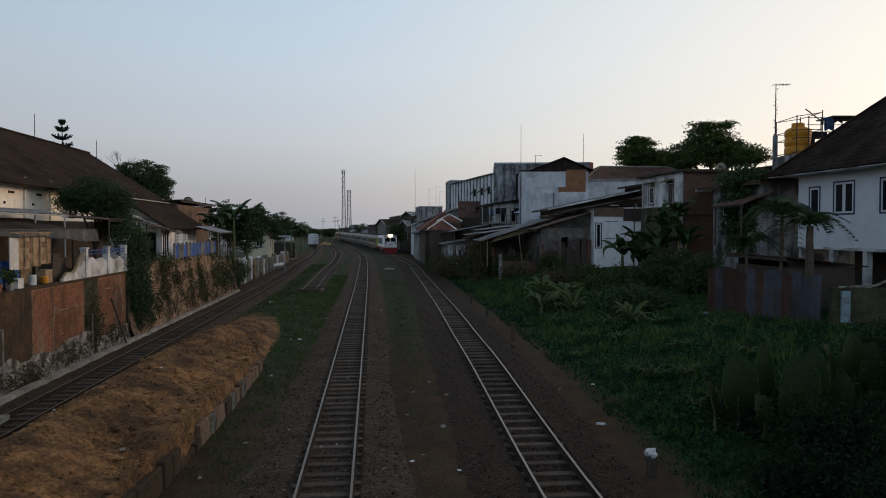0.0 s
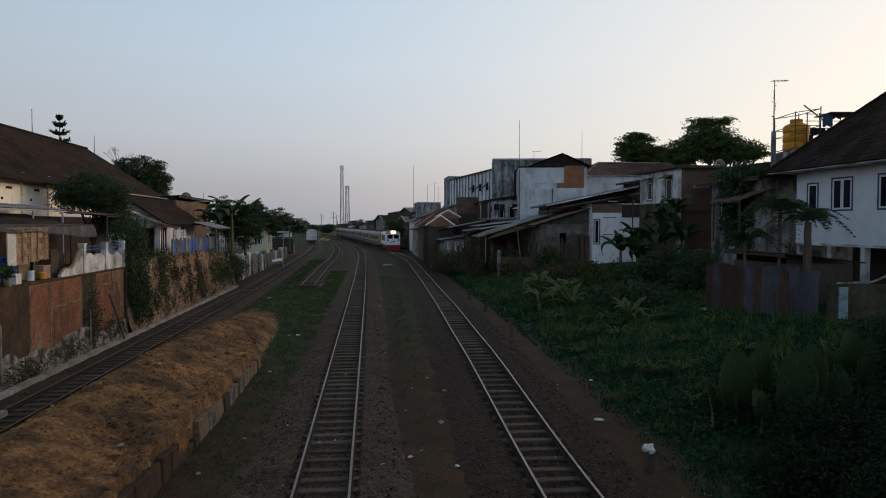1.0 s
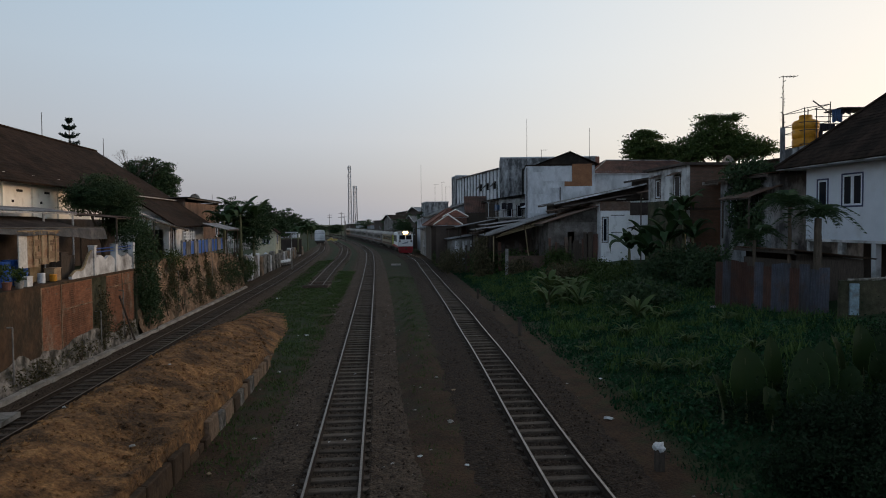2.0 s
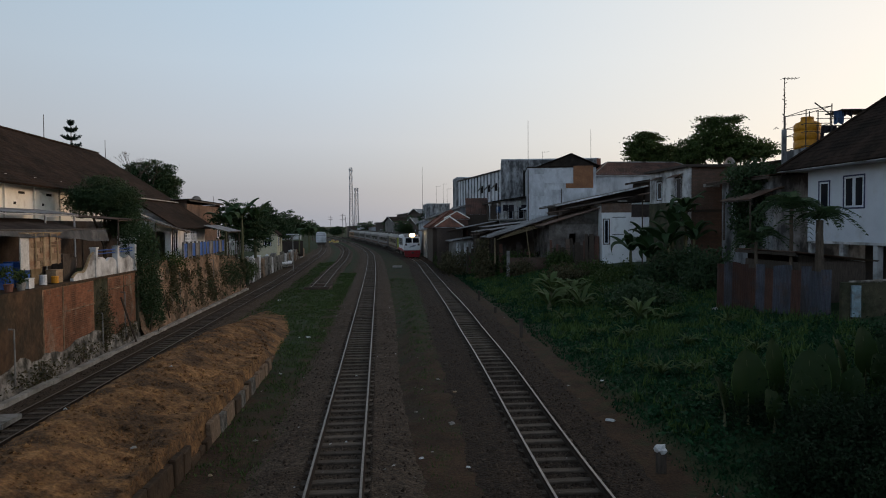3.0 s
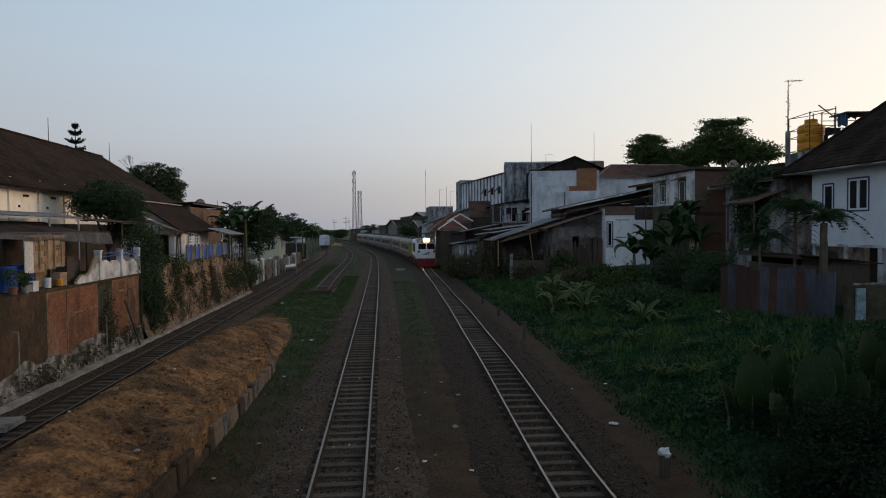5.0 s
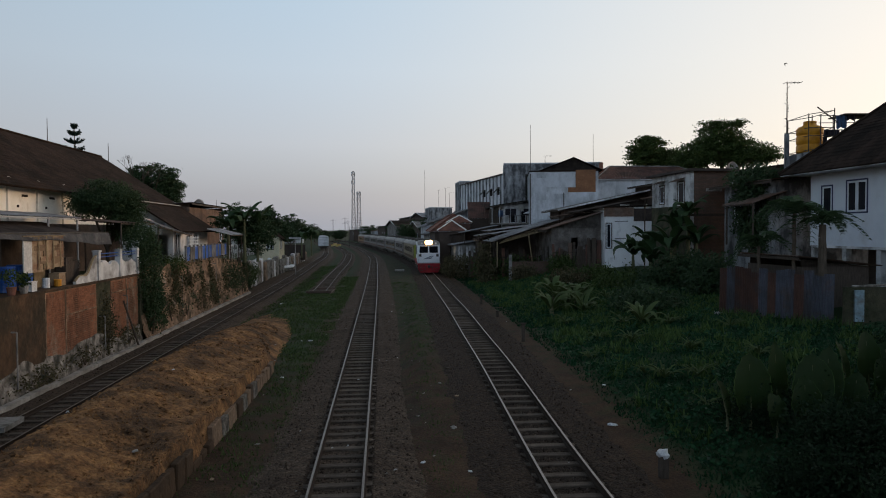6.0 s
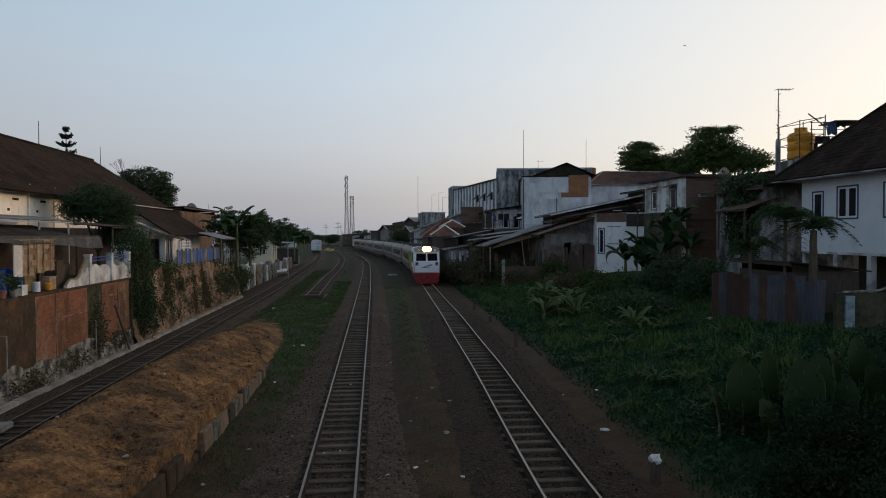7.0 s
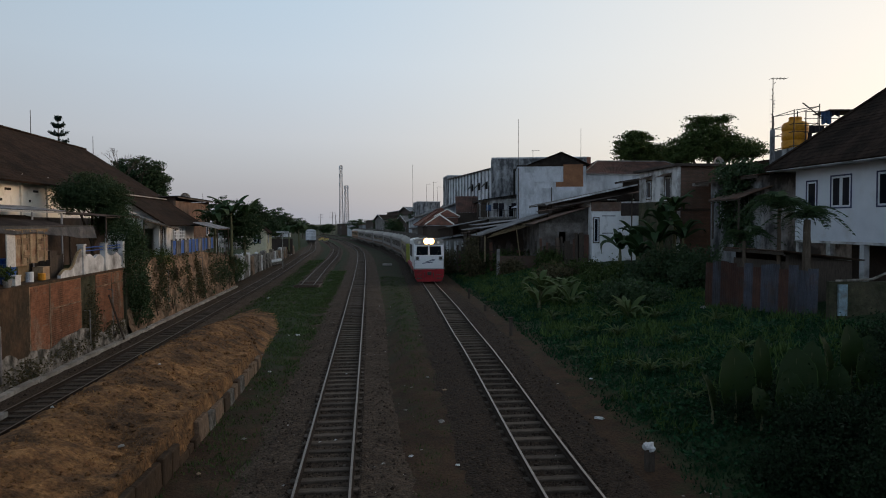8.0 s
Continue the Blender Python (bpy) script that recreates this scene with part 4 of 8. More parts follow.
        plane((-o, -o, z0 - k * o + 0.08), (-o, l + o, z0 - k * o + 0.08), (w + o, l + o, z1 + k * o + 0.08), (w + o, -o, z1 + k * o + 0.08))
        for y in (0.0, l - thick):
            bm = bmesh.new()
            v = [bm.verts.new(p) for p in ((X(0), y, h), (X(w), y, h), (X(w), y, z1), (X(0), y, z0))]
            v = [q for i, q in enumerate(v) if i < 2 or abs(q.co.z - h) > 1e-4]
            if len(v) > 2:
                f = bm.faces.new(v)
                bmesh.ops.solidify(bm, geom=[f], thickness=thick * (-1 if s > 0 else 1))
                part("gable", bm, end_wall or wall, t)
        part("fascia", boxes((min(X(-o), X(-o + 0.05)), max(X(-o), X(-o + 0.05)), -o, l + o, z0 - k * o - 0.1, z0 - k * o + 0.03)), M["darkwood"], t)
    else:
        part("roof", boxes((min(X(-o), X(w + o)), max(X(-o), X(w + o)), -o, l + o, h, h + 0.16)), roof, t, roof_label)
    return t


def awning(m, side, w, l, drop, label, roof, posts=(), zpost=-2.4, post_mat=None):
    """A lean-to roof on posts. Local origin: the high edge nearest the bridge; it falls towards the track."""
    t = thing("awning", m, label, "awning", "lean-to roofs")
    bm = bmesh.new()
    sheet(bm, (-side * w, 0, -drop), (-side * w, l, -drop), (0, l, 0), (0, 0, 0))
    part("roof_sheet", bm, roof, t)
    for f in (0.05, 0.5, 0.97):
        part("purlin", tubes([((-side * w * f, 0, -drop * f - 0.08), (-side * w * f, l, -drop * f - 0.08))], 0.04, 4), post_mat or M["darkwood"], t)
    for y in posts:
        part("post", tubes([((-side * w * 0.93, y, zpost), (-side * w * 0.93, y, -drop - 0.03))], 0.05), post_mat or M["darkwood"], t)
    return t


RZ = 6.7
P = lambda x, y, z, rz=RZ: pose(x, y, z, 0, 0, rz)

# right-hand side: the white house on columns
wh = house(P(20.15, 24.5, 4.04, 6.7), 1, 9.5, 12.1, 4.75, "white two-storey house with dark tiled hip roof on columns", M["white"], M["tile"], "hip", 3.9, 1.1,
           front=[(1.9, 3.25, 1.77, 3.25, 2), (4.9, 6.25, 1.77, 3.25, 2), (7.95, 9.3, 1.77, 3.25, 2), (10.4, 11.15, 1.6, 3.1, 1)], frame_mat=M["bluepanel"], hi=2.6)
for y in (1.2, 4.2, 7.1, 9.4, 11.8):
    part("column", boxes((0.05, 0.33, y, y + 0.28, -2.4, 0.0)), M["dirtywhite"], wh)
# shade under the upper storey is put into this wall's dark colour
part("lower_wall", boxes((3.2, 3.4, 0, 12.0, -2.4, 0.0)), M["darkplaster"], wh, "wall of the open ground floor, darkened for its shade")
part("string_course", boxes((-0.03, 0.0, 0, 12.1, 0.0, 0.12)), M["dirtywhite"], wh)

# the narrow brick house with a rendered side
bh = house(P(15.42, 45, 1.8), 1, 2.75, 6.2, 6.95, "narrow two-storey house of bare dark brick and grey render", M["dirtywhite"], M["tin_dark"], "flat", 0.3, 0.35,
           front=[(4.1, 4.9, 5.0, 6.25, 1), (1.0, 1.9, 4.9, 6.35, 1)], end_wall=M["darkbrick"])
part("lower_face", boxes((-0.05, 0.0, 0.0, 6.2, 0.0, 4.75)), M["moss"], bh, "dark damp lower wall")
part("ledge", boxes((-0.25, 2.75, -0.12, 0.0, 4.05, 4.2)), M["darkwood"], bh, "dark ledge between the storeys")
part("corner_pillar", boxes((-0.06, 0.16, -0.06, 0.0, 0.0, 6.9), (2.62, 2.8, -0.06, 0.0, 3.0, 6.9)), M["dirtywhite"], bh, "pale plastered corner strips")
part("plaster_patch", boxes((1.0, 2.1, -0.012, 0.0, 5.65, 5.85)), M["concrete"], bh, "streak of grey mortar")
for y0, y1 in ((0.8, 2.1), (3.9, 5.1)):
    bm = bmesh.new()
    sheet(bm, (-0.6, y0, 6.35), (-0.6, y1, 6.35), (0, y1, 6.6), (0, y0, 6.6), 0.15, 0.015)
    part("window_hood", bm, M["rust"], bh, "small sheet hood")

# the house with the white ground-floor wall
wg = house(P(13.13, 60, 1.2), 1, 8, 6, 5.65, "single-storey house with white wall and brown upper band", M["brightwhite"], M["tin_dark"], "mono", 0.25, 0.3, front=[(3.6, 4.5, 0.2, 2.2, 0)], end=[(0.15, 0.6, 2.2, 4.3, 1)])
part("band", boxes((-0.08, 2.6, -0.06, -0.002, 4.9, 5.7)), M["rust"], wg, "brown painted band")
part("dark_sheeting", boxes((2.6, 7.9, -0.05, -0.002, 4.5, 5.6)), M["tin_dark"], wg, "dark sheet under the eave")
for x0, x1, z in ((0.9, 2.1, 4.45), (0.9, 1.9, 2.95)):
    part("stain_streak", boxes((x0, x1, -0.012, -0.002, z, z + 0.08)), M["mouldy"], wg)
up = house(P(10.7, 66.5, 1.2, 3), 1, 9.6, 7, 5.8, "low upper storey under long sloping zinc roofs", M["darkplaster"], M["asbestos"], "mono", 1.95, 0.8, front=[(1.5, 2.6, 4.6, 5.5, 0)])
part("verge_board", tubes([((-0.8, -0.82, 5.66), (10.3, -0.82, 7.98))], 0.1, 4), M["dirtywhite"], up, "pale sheet-metal verge")
for x0, x1, z0, z1 in ((5.4, 6.3, 5.3, 6.15), (6.9, 7.4, 5.5, 6.0), (7.9, 8.4, 5.6, 6.2)):
    part("panel", boxes((x0, x1, -0.05, 0.0, z0, z1)), M["cream"], up, "pale boarded panel")
part("beam", boxes((2.8, 9.6, -0.5, -0.3, 5.9, 6.05)), M["darkwood"], up, "dark timber beam")
awning(P(16.4, 61.5, 7.55), 1, 5.2, 4.5, 0.95, "second dark sheet roof below the long zinc roof", M["tin_dark"], (0.2, 4.2), -1.2)
awning(P(13.6, 63.2, 6.75), 1, 4.2, 3.0, 0.55, "weathered brown sheet roof between the houses", M["rust"], (0.2, 2.8), -2.6)

# the large grey building: a gabled block, a taller block behind it and a long clad hall
gb = house(P(8.87, 80, 1.0, -4.5), 1, 7.8, 8, 10.6, "tall grey rendered building with a bare brick gable patch", M["grey"], M["tile"], "flat", 1.3, 0.02, end_wall=M["grey"])
xa, xb, xc, z0, z1 = 1.35, 5.0, 8.0, 10.8, 12.2
bm = bmesh.new()
sheet(bm, (xa - 0.3, -0.4, z0 - 0.1), (xa - 0.3, 8, z0 - 0.1), (xb, 8, z1), (xb, -0.4, z1))
part("roof", bm, M["tile"], gb, "dark brown gable roof")
bm = bmesh.new()
sheet(bm, (xc + 0.3, 8, z0 - 0.1), (xc + 0.3, -0.4, z0 - 0.1), (xb, -0.4, z1), (xb, 8, z1))
part("roof", bm, M["tile"], gb, "dark brown gable roof")
bm = bmesh.new()
f = bm.faces.new([bm.verts.new(q) for q in ((xa, 0, z0 - 0.05), (xc - 0.2, 0, z0 - 0.05), (xb, 0, z1 - 0.08))])
bmesh.ops.solidify(bm, geom=[f], thickness=-0.15)
part("gable", bm, M["tin_dark"], gb, "brown timber gable")
part("brick_patch", boxes((5.25, 7.5, -0.03, 0.0, 8.25, 10.8), (4.4, 5.25, -0.03, 0.0, 8.25, 8.8)), M["brickpatch"], gb, "patch of bare orange brick")
part("render_patch", boxes((1.9, 5.2, -0.015, 0.0, 8.85, 10.5), (0.6, 1.9, -0.012, 0.0, 7.4, 9.9), (2.6, 4.2, -0.012, 0.0, 5.9, 8.1), (0.2, 1.6, -0.01, 0.0, 5.2, 6.9)), M["palepatch"], gb, "paler patches of newer render")
for x, z in ((3.9, 8.2), (0.12, 10.4)):
    part("rain_pipe", tubes([((x, -0.06, 4.5), (x, -0.06, z))], 0.05, 5), M["iron"], gb, "dark rain pipe")
mb = house(P(6.52, 88.5, 1.0, -3.5), 1, 12.2, 8, 12.3, "tall mould-blackened block with a flat top", M["mouldy"], M["grey"], "flat", 0, 0.0)
# flat dark panel on the wall paints the shade of a recess
part("dark_recess", boxes((2.75, 3.3, -0.06, -0.002, 7.4, 11.0)), M["dark"], mb, "dark panel standing in for a shaded recess beside the gabled block")
part("red_end", boxes((12.0, 12.5, -0.04, -0.002, 8.0, 12.4)), M["redtile"], mb, "red-brown end strip")
hl = house(P(6.5, 90.0, 1.0, 13.6), 1, 9, 22.0, 11.15, "long hall clad in ribbed white metal sheet", M["whitesheet"], M["zinc"], "mono", 0.5, 0.2)
for i in range(13):
    part("rib", boxes((-0.12, 0.0, 0.5 + i * 1.66, 0.78 + i * 1.66, 0, 11.05)), M["mouldy"], hl)
for y in (1.3, 4.6, 7.9):
    bm = bmesh.new()
    slab(bm, [(0.0, y, 9.6), (-0.7, y + 0.1, 8.9), (-0.7, y + 0.8, 8.9), (0.0, y + 0.9, 9.6)], 0.06)
    part("vent", bm, M["iron"], hl, "dark hooded vent")
    part("louvre", boxes((-0.04, 0.0, y, y + 0.9, 8.6, 9.6)), M["dark"], hl)
house(P(1.15, 112.5, 1.0), 1, 5.6, 6, 11.75, "tall far block with a flat top", M["mouldy"], M["grey"], "flat", 0, 0.0)
house(P(18.0, 86, 1.0, RZ - 90), -1, 8, 15, 10.35, "grey rendered house with a tiled hip roof", M["palepatch"], M["redbrown"], "hip", 1.75, 0.4, hi=2.9, ridge=M["concrete"])
house(P(20.0, 56, 1.6), 1, 9, 14, 7.6, "dark house behind with a long low tiled roof", M["darkplaster"], M["tile"], "mono", 1.2, 0.6)
# the black in this render also carries the shade below the creepers
house(P(17.9, 38.6, 1.9), 1, 7, 5.6, 5.8, "house with dirty white plaster, blackened for the shade of its creepers", M["mouldy"], M["rust"], "mono", 0.8, 0.7, front=[(1.2, 2.2, 3.4, 4.9, 2), (3.6, 4.4, 3.4, 4.9, 2)], end_wall=M["mouldy"])
awning(P(18.3, 38.0, 7.1), 1, 2.0, 3.4, 0.7, "dark sheet awning on the shaded house", M["rust"], (0.3, 3.1), -3.0)

# jumble of low houses towards the grey building
house(P(8.6, 60.5, 0.9), 1, 4.5, 6, 4.2, "low house with rusty sheet roof and dull brown-grey wall", M["dullwall"], M["rust"], "mono", 1.35, 0.6, front=[(0.8, 1.7, 1.4, 2.6, 0), (3.2, 4.1, 0.2, 2.2, 0)], end=[(0.4, 1.2, 0.1, 2.2, 0), (1.8, 2.4, 2.4, 3.4, 0), (3.2, 4.1, 1.0, 3.2, 0)])
awning(P(9.8, 62.6, 5.95), 1, 6.3, 5.5, 2.0, "bamboo lean-to with a pale sloping edge", M["zinc"], (0.1, 3.7), -4.3, M["bamboo"])
house(P(4.6, 73, 0.6), 1, 7, 6, 4.3, "low shack with overlapping zinc roofs", M["darkplaster"], M["zinc"], "mono", 0.8, 0.7, front=[(1.5, 2.6, 1.2, 2.6, 0)])
house(P(3.0, 72, 0.4), 1, 2.2, 4, 3.6, "small dark timber shack beside the track", M["darkwood"], M["rust"], "mono", 0.4, 0.3)
bc = house(P(6.05, 84, 4.9), 1, 3.3, 8, 3.1, "balcony house with white wall before the grey building", M["dirtywhite"], M["tin_dark"], "mono", 0.5, 1.1, front=[(0.8, 1.8, 1.2, 2.6, 2), (3.4, 4.2, 0.2, 2.3, 0)], end=[(0.9, 1.6, 0.9, 2.4, 1), (2.2, 2.9, 0.9, 2.4, 1)], base=-4.2)
part("balcony_slab", boxes((-1.5, 3.3, -1.3, 0.0, 0.75, 0.92)), M["concrete"], bc, "grey balcony slab")
for k in range(9):
    part("baluster", tubes([((-1.45 + k * 0.58, -1.25, 0.9), (-1.45 + k * 0.58, -1.25, 1.75))], 0.03, 4), M["iron"], bc)
part("balcony_rail", tubes([((-1.45, -1.25, 1.75), (3.25, -1.25, 1.75))], 0.04, 4), M["iron"], bc)
part("stair_wall", boxes((-1.6, -0.1, 0.3, 0.5, -4.2, 2.6)), M["darkwood"], bc, "dark boarded stair side")
part("stair_post", tubes([((-1.5, -1.2, 0.9), (-1.5, -1.2, 2.7)), ((-0.6, -1.2, 0.9), (-0.6, -1.2, 2.8)), ((3.2, -1.2, 0.9), (3.2, -1.2, 3.3))], 0.05, 4), M["galv"], bc)
us = thing("garden_umbrella", P(9.3, 82.6, 5.9), "small pale green sunshade on the balcony", "umbrella")
bm = bmesh.new()
tube(bm, (0, 0, 1.0), (0, 0, 1.35), 1.0, 0.12, 10)
part("canopy", bm, M["whitesheet"], us)
part("pole", tubes([((0, 0, -0.2), (0, 0, 1.1))], 0.04), M["galv"], us)
house(P(-2.3, 88.6, 0.4), 1, 5.2, 8, 4.8, "house with a broad red tiled hip roof", M["darkplaster"], M["redtile"], "hip", 1.8, 0.5, hi=1.6)
house(P(-0.55, 86, 0.4, -2), 1, 2.7, 2.4, 5.65, "red tiled gablet with white ridges", M["redbrown"], M["redtile"], "hip", 0.75, 0.25, ridge=M["cream"], hi=0.9)
house(P(-1.6, 82.0, 0.4, -2), 1, 2.9, 3.8, 4.7, "low porch with a red tiled hip roof and white ridges", M["darkplaster"], M["redtile"], "hip", 1.0, 0.25, ridge=M["cream"], hi=1.1)
bs = house(P(0.3, 77.5, 0.2), 1, 2.6, 5, 3.1, "shack of weathered grey vertical boards", M["asbestos"], M["zinc"], "mono", 0.4, 0.4, front=[(2.0, 2.8, 0.1, 2.1, 0)])
for k in range(9):
    part("board", boxes((0.02 + k * 0.29, 0.24 + k * 0.29, -0.03, 0.0, 0.05 * (k % 3), 2.95)), M["dirtywhite"] if k % 3 else M["asbestos"], bs)
house(P(2.1, 88.0, 0.5, -90), -1, 4.4, 2.7, 5.95, "tall shed with a steep rusty roof sheet", M["darkwood"], M["redbrown"], "mono", 2.1, 0.15)
house(P(-2.2, 99, 0.3), 1, 4.6, 12, 6.0, "far house with grey sheet roof", M["grey"], M["asbestos"], "mono", 1.6, 0.6, front=[(2, 3, 4, 5.2, 2), (6, 7, 4, 5.2, 2)])
house(P(-3.6, 104, 0.2), 1, 4, 10, 4.2, "far shack with zinc roof beside the track", M["asbestos"], M["zinc"], "mono", 0.9, 0.5, front=[(2, 3, 1.2, 2.4, 2)])
house(P(-4.6, 118, 0.2), 1, 7, 12, 5.6, "far grey house with pale gable", M["grey"], M["zinc"], "gable", 1.6, 0.5, front=[(3, 4, 3, 4.4, 2)])
house(P(-4.3, 128, 0.4), 1, 4.2, 10, 8.6, "far two-storey house with flat grey roof", M["mouldy"], M["grey"], "flat", 0.2, 0.1, front=[(3, 4.2, 5.4, 6.8, 2), (7, 8.2, 5.4, 6.8, 2)])
# more of the patchwork of lean-tos
for x, y, z, w, l, drop, mt, lb in (
        (8.6, 68, 5.3, 4.6, 4.5, 0.7, "zinc", "patched zinc lean-to on posts"), (6.4, 71, 5.0, 3.6, 4, 0.6, "asbestos", "weathered grey fibre-cement lean-to"),
        (5.2, 78, 5.5, 4.2, 4, 0.8, "zinc", "pale zinc lean-to on posts"), (3.4, 82, 5.1, 3.8, 5, 0.7, "rust", "rusty lean-to with sagging edge"), (2.4, 88, 5.2, 3.4, 4, 0.8, "asbestos", "grey lean-to beside the red roof"),
        (1.6, 98, 5.7, 3.6, 5, 0.9, "rust", "far rusty lean-to on posts"), (-0.4, 108, 5.6, 3.0, 6, 0.8, "zinc", "far zinc lean-to on posts"),
        (19.6, 50.5, 8.2, 4.2, 5, 0.8, "rust", "dark sheet roof behind the brick house")):
    awning(P(x, y, z, RZ + (x * 7 % 5) - 2), 1, w, l, drop, lb, M[mt], (0.2, l * 0.5, l - 0.2), -z + 0.6)
def board_fence(x, y, z, rz, n, h, label, seed):
    """Upright boards and sheet offcuts of uneven height."""
    r = random.Random(seed)
    t = thing("board_fence", pose(x, y, z, 0, 0, rz), label, "fence", "board fences")
    u = 0.0
    for _ in range(n):
        w = r.uniform(0.14, 0.42)
        k = h * r.uniform(0.7, 1.05)
        part("board", boxes((u, u + w, -0.02 - 0.02 * r.random(), 0.015, r.uniform(-0.1, 0.1), k)), M[r.choice(("darkwood", "tin_dark", "rust", "darkwood", "redbrown"))], t, m=pose(0, 0, 0, r.uniform(-3, 3), r.uniform(-1.5, 1.5), 0))
        u += w + r.choice((0.01, 0.02, 0.03, 0.25))
    part("rail", boxes((0, u, 0.02, 0.07, h * 0.3, h * 0.3 + 0.08)), M["darkwood"], t)
    part("rail", boxes((0, u, 0.02, 0.07, h * 0.65, h * 0.65 + 0.08)), M["darkwood"], t)


board_fence(8.7, 60.1, 0.9, 5, 13, 3.2, "uneven boards and sheet offcuts before the low house", 3)
board_fence(4.6, 65.0, 0.5, 5, 15, 2.9, "dark boards and sheets under the bamboo lean-to", 5)
board_fence(1.6, 70.5, 0.2, 8, 9, 2.6, "weathered boards of a yard fence beside the track", 8)
bp = thing("bamboo_poles", P(4.2, 62.4, 0.6), "bundle of pale bamboo poles leaning on the lean-to", "poles")
for i in range(4):
    part("pole", tubes([((0.2 * i, 0.1 * i, 3.2 + 0.12 * i), (6.2 - 0.3 * i, 0.1 * i, 4.9 + 0.05 * i))], 0.045, 5), M["bamboo"], bp)
part("stay", tubes([((3.2, 0, 0), (2.7, 0.1, 4.0))], 0.05, 5), M["bamboo"], bp)
part("stay", tubes([((5.4, 0, 0), (5.3, 0.1, 4.6))], 0.05, 5), M["bamboo"], bp)
fr = random.Random(12)
for i, (x, y, w, l, h) in enumerate(((-9.5, 142, 8, 14, 5.4), (-13.5, 160, 9, 16, 5.8), (-4, 165, 14, 18, 7.5), (-19, 182, 10, 20, 6.2), (-8, 190, 14, 22, 8.5), (-27, 208, 12, 22, 6.0), (-14, 222, 16, 24, 9.0), (-36, 238, 14, 26, 4.6), (-22, 258, 18, 26, 7.0), (-46, 275, 16, 26, 4.4), (-58, 310, 20, 30, 5.0), (4, 150, 12, 16, 9.0))):
    house(P(max(x, float(line_x("R", y)) + 4.5), y, 0.0, 12), 1, w, l, h, "far low house with a sheet roof", M[fr.choice(("grey", "darkplaster", "asbestos", "darkplaster"))], M[fr.choice(("zinc", "rust", "asbestos", "tile"))], fr.choice(("gable", "mono", "gable_end")), 1.4, 0.5,
          front=[(2, 3.2, 2.8, 4.2, 1), (6, 7.2, 2.8, 4.2, 1)], group="far houses")
for i, (x, y, w, l, h) in enumerate(((-42, 150, 6, 7, 2.9), (-46, 178, 6, 8, 3.0), (-52, 205, 7, 9, 3.0), (-60, 232, 8, 9, 3.2), (-57, 262, 7, 8, 3.0), (-80, 300, 10, 12, 3.6), (-88, 345, 9, 10, 4.0), (-66, 290, 5, 6, 3.2))):
    house(P(x, y, 0.0, 10), -1, w, l, h, "far low house beyond the station tracks", M[fr.choice(("darkplaster", "asbestos", "darkbrick", "dirtywhite"))], M[fr.choice(("zinc", "rust", "redtile"))], fr.choice(("gable", "gable_end")), 1.1, 0.4, front=[(2, 3, 1.2, 2.4, 1)], group="far houses")

# left-hand side
bl = house(P(-19.9, 20, 2.75), -1, 11.4, 39.5, 5.05, "long cream-walled house with a great dark tiled roof", M["cream"], M["tile"], "gable", 3.7, 0.8, front=[(4.2, 5.3, 1.0, 2.6, 2)])
for y in (4.0, 7.0, 10.0, 13.0, 16.0, 19.0):
    part("pilaster", boxes((0.0, 0.1, y, y + 0.22, 0, 5.0)), M["cream"], bl)
    part("vent", boxes((0.0, 0.02, y + 1.5, y + 2.1, 4.1, 4.22)), M["dark"], bl)
    part("vent", boxes((0.0, 0.02, y + 1.0, y + 1.2, 3.55, 3.68)), M["dark"], bl)
lh = house(P(-19.5, 48.0, 2.6), -1, 4.7, 10, 2.95, "small white-walled house with brown tiled roof", M["brightwhite"], M["tile"], "gable", 1.55, 0.75, front=[(0.5, 1.6, 0.7, 2.3, 2), (3.4, 4.3, 0.1, 2.1, 0), (5.4, 6.6, 1.0, 2.2, 2)], end=[(0.4, 1.5, 0.2, 2.2, 0)], frame_mat=M["white"])
part("ridge_cap", tubes([((-2.35, -0.8, 4.56), (-2.35, 10.8, 4.56))], 0.1, 5), M["concrete"], lh, "pale mortar ridge")
lt = thing("trellis", P(-18.75, 48.6, 2.7), "white lattice screen before the small house", "trellis")
part("slat", tubes([((0, 0, 0.35 + 0.22 * k), (0, 3.2, 0.35 + 0.22 * k)) for k in range(8)], 0.022, 4), M["brightwhite"], lt)
part("slat", tubes([((0, 0.2 * k, 0.3), (0, 0.2 * k, 1.95)) for k in range(17)], 0.018, 4), M["brightwhite"], lt)
sh2 = awning(pose(-20.0, 42.0, 6.15, -4.5, 0, RZ), -1, 2.0, 8.0, 0.75, "pale grey tiled lean-to with a white verge", M["asbestos"], (0.3, 4.0, 7.6), -3.0)
part("verge", tubes([((0, 0, 0.05), (0, 8.0, 0.05)), ((0, 0, 0.05), (2.0, 0, -0.7))], 0.06, 4), M["dirtywhite"], sh2, "white mortared verge")
b3 = house(P(-22.35, 58.5, 2.4), -1, 6, 13.3, 4.7, "bare brick house with a dark flat sheet roof", M["brownbrick"], M["tin_dark"], "monoback", 0.3, 0.3, front=[(11.6, 12.4, 3.1, 4.0, 1), (11.6, 12.4, 1.6, 2.5, 1)], end_wall=M["darkbrick"], frame_mat=M["white"])
part("white_gable", boxes((-1.3, -0.5, -0.03, 0.0, 3.3, 4.1)), M["brightwhite"], b3, "small whitewashed patch")
awning(P(-19.3, 54, 5.25), -1, 1.9, 5, 0.5, "pale sheet lean-to before the white house", M["zinc"], (0.2, 4.8), -2.6)
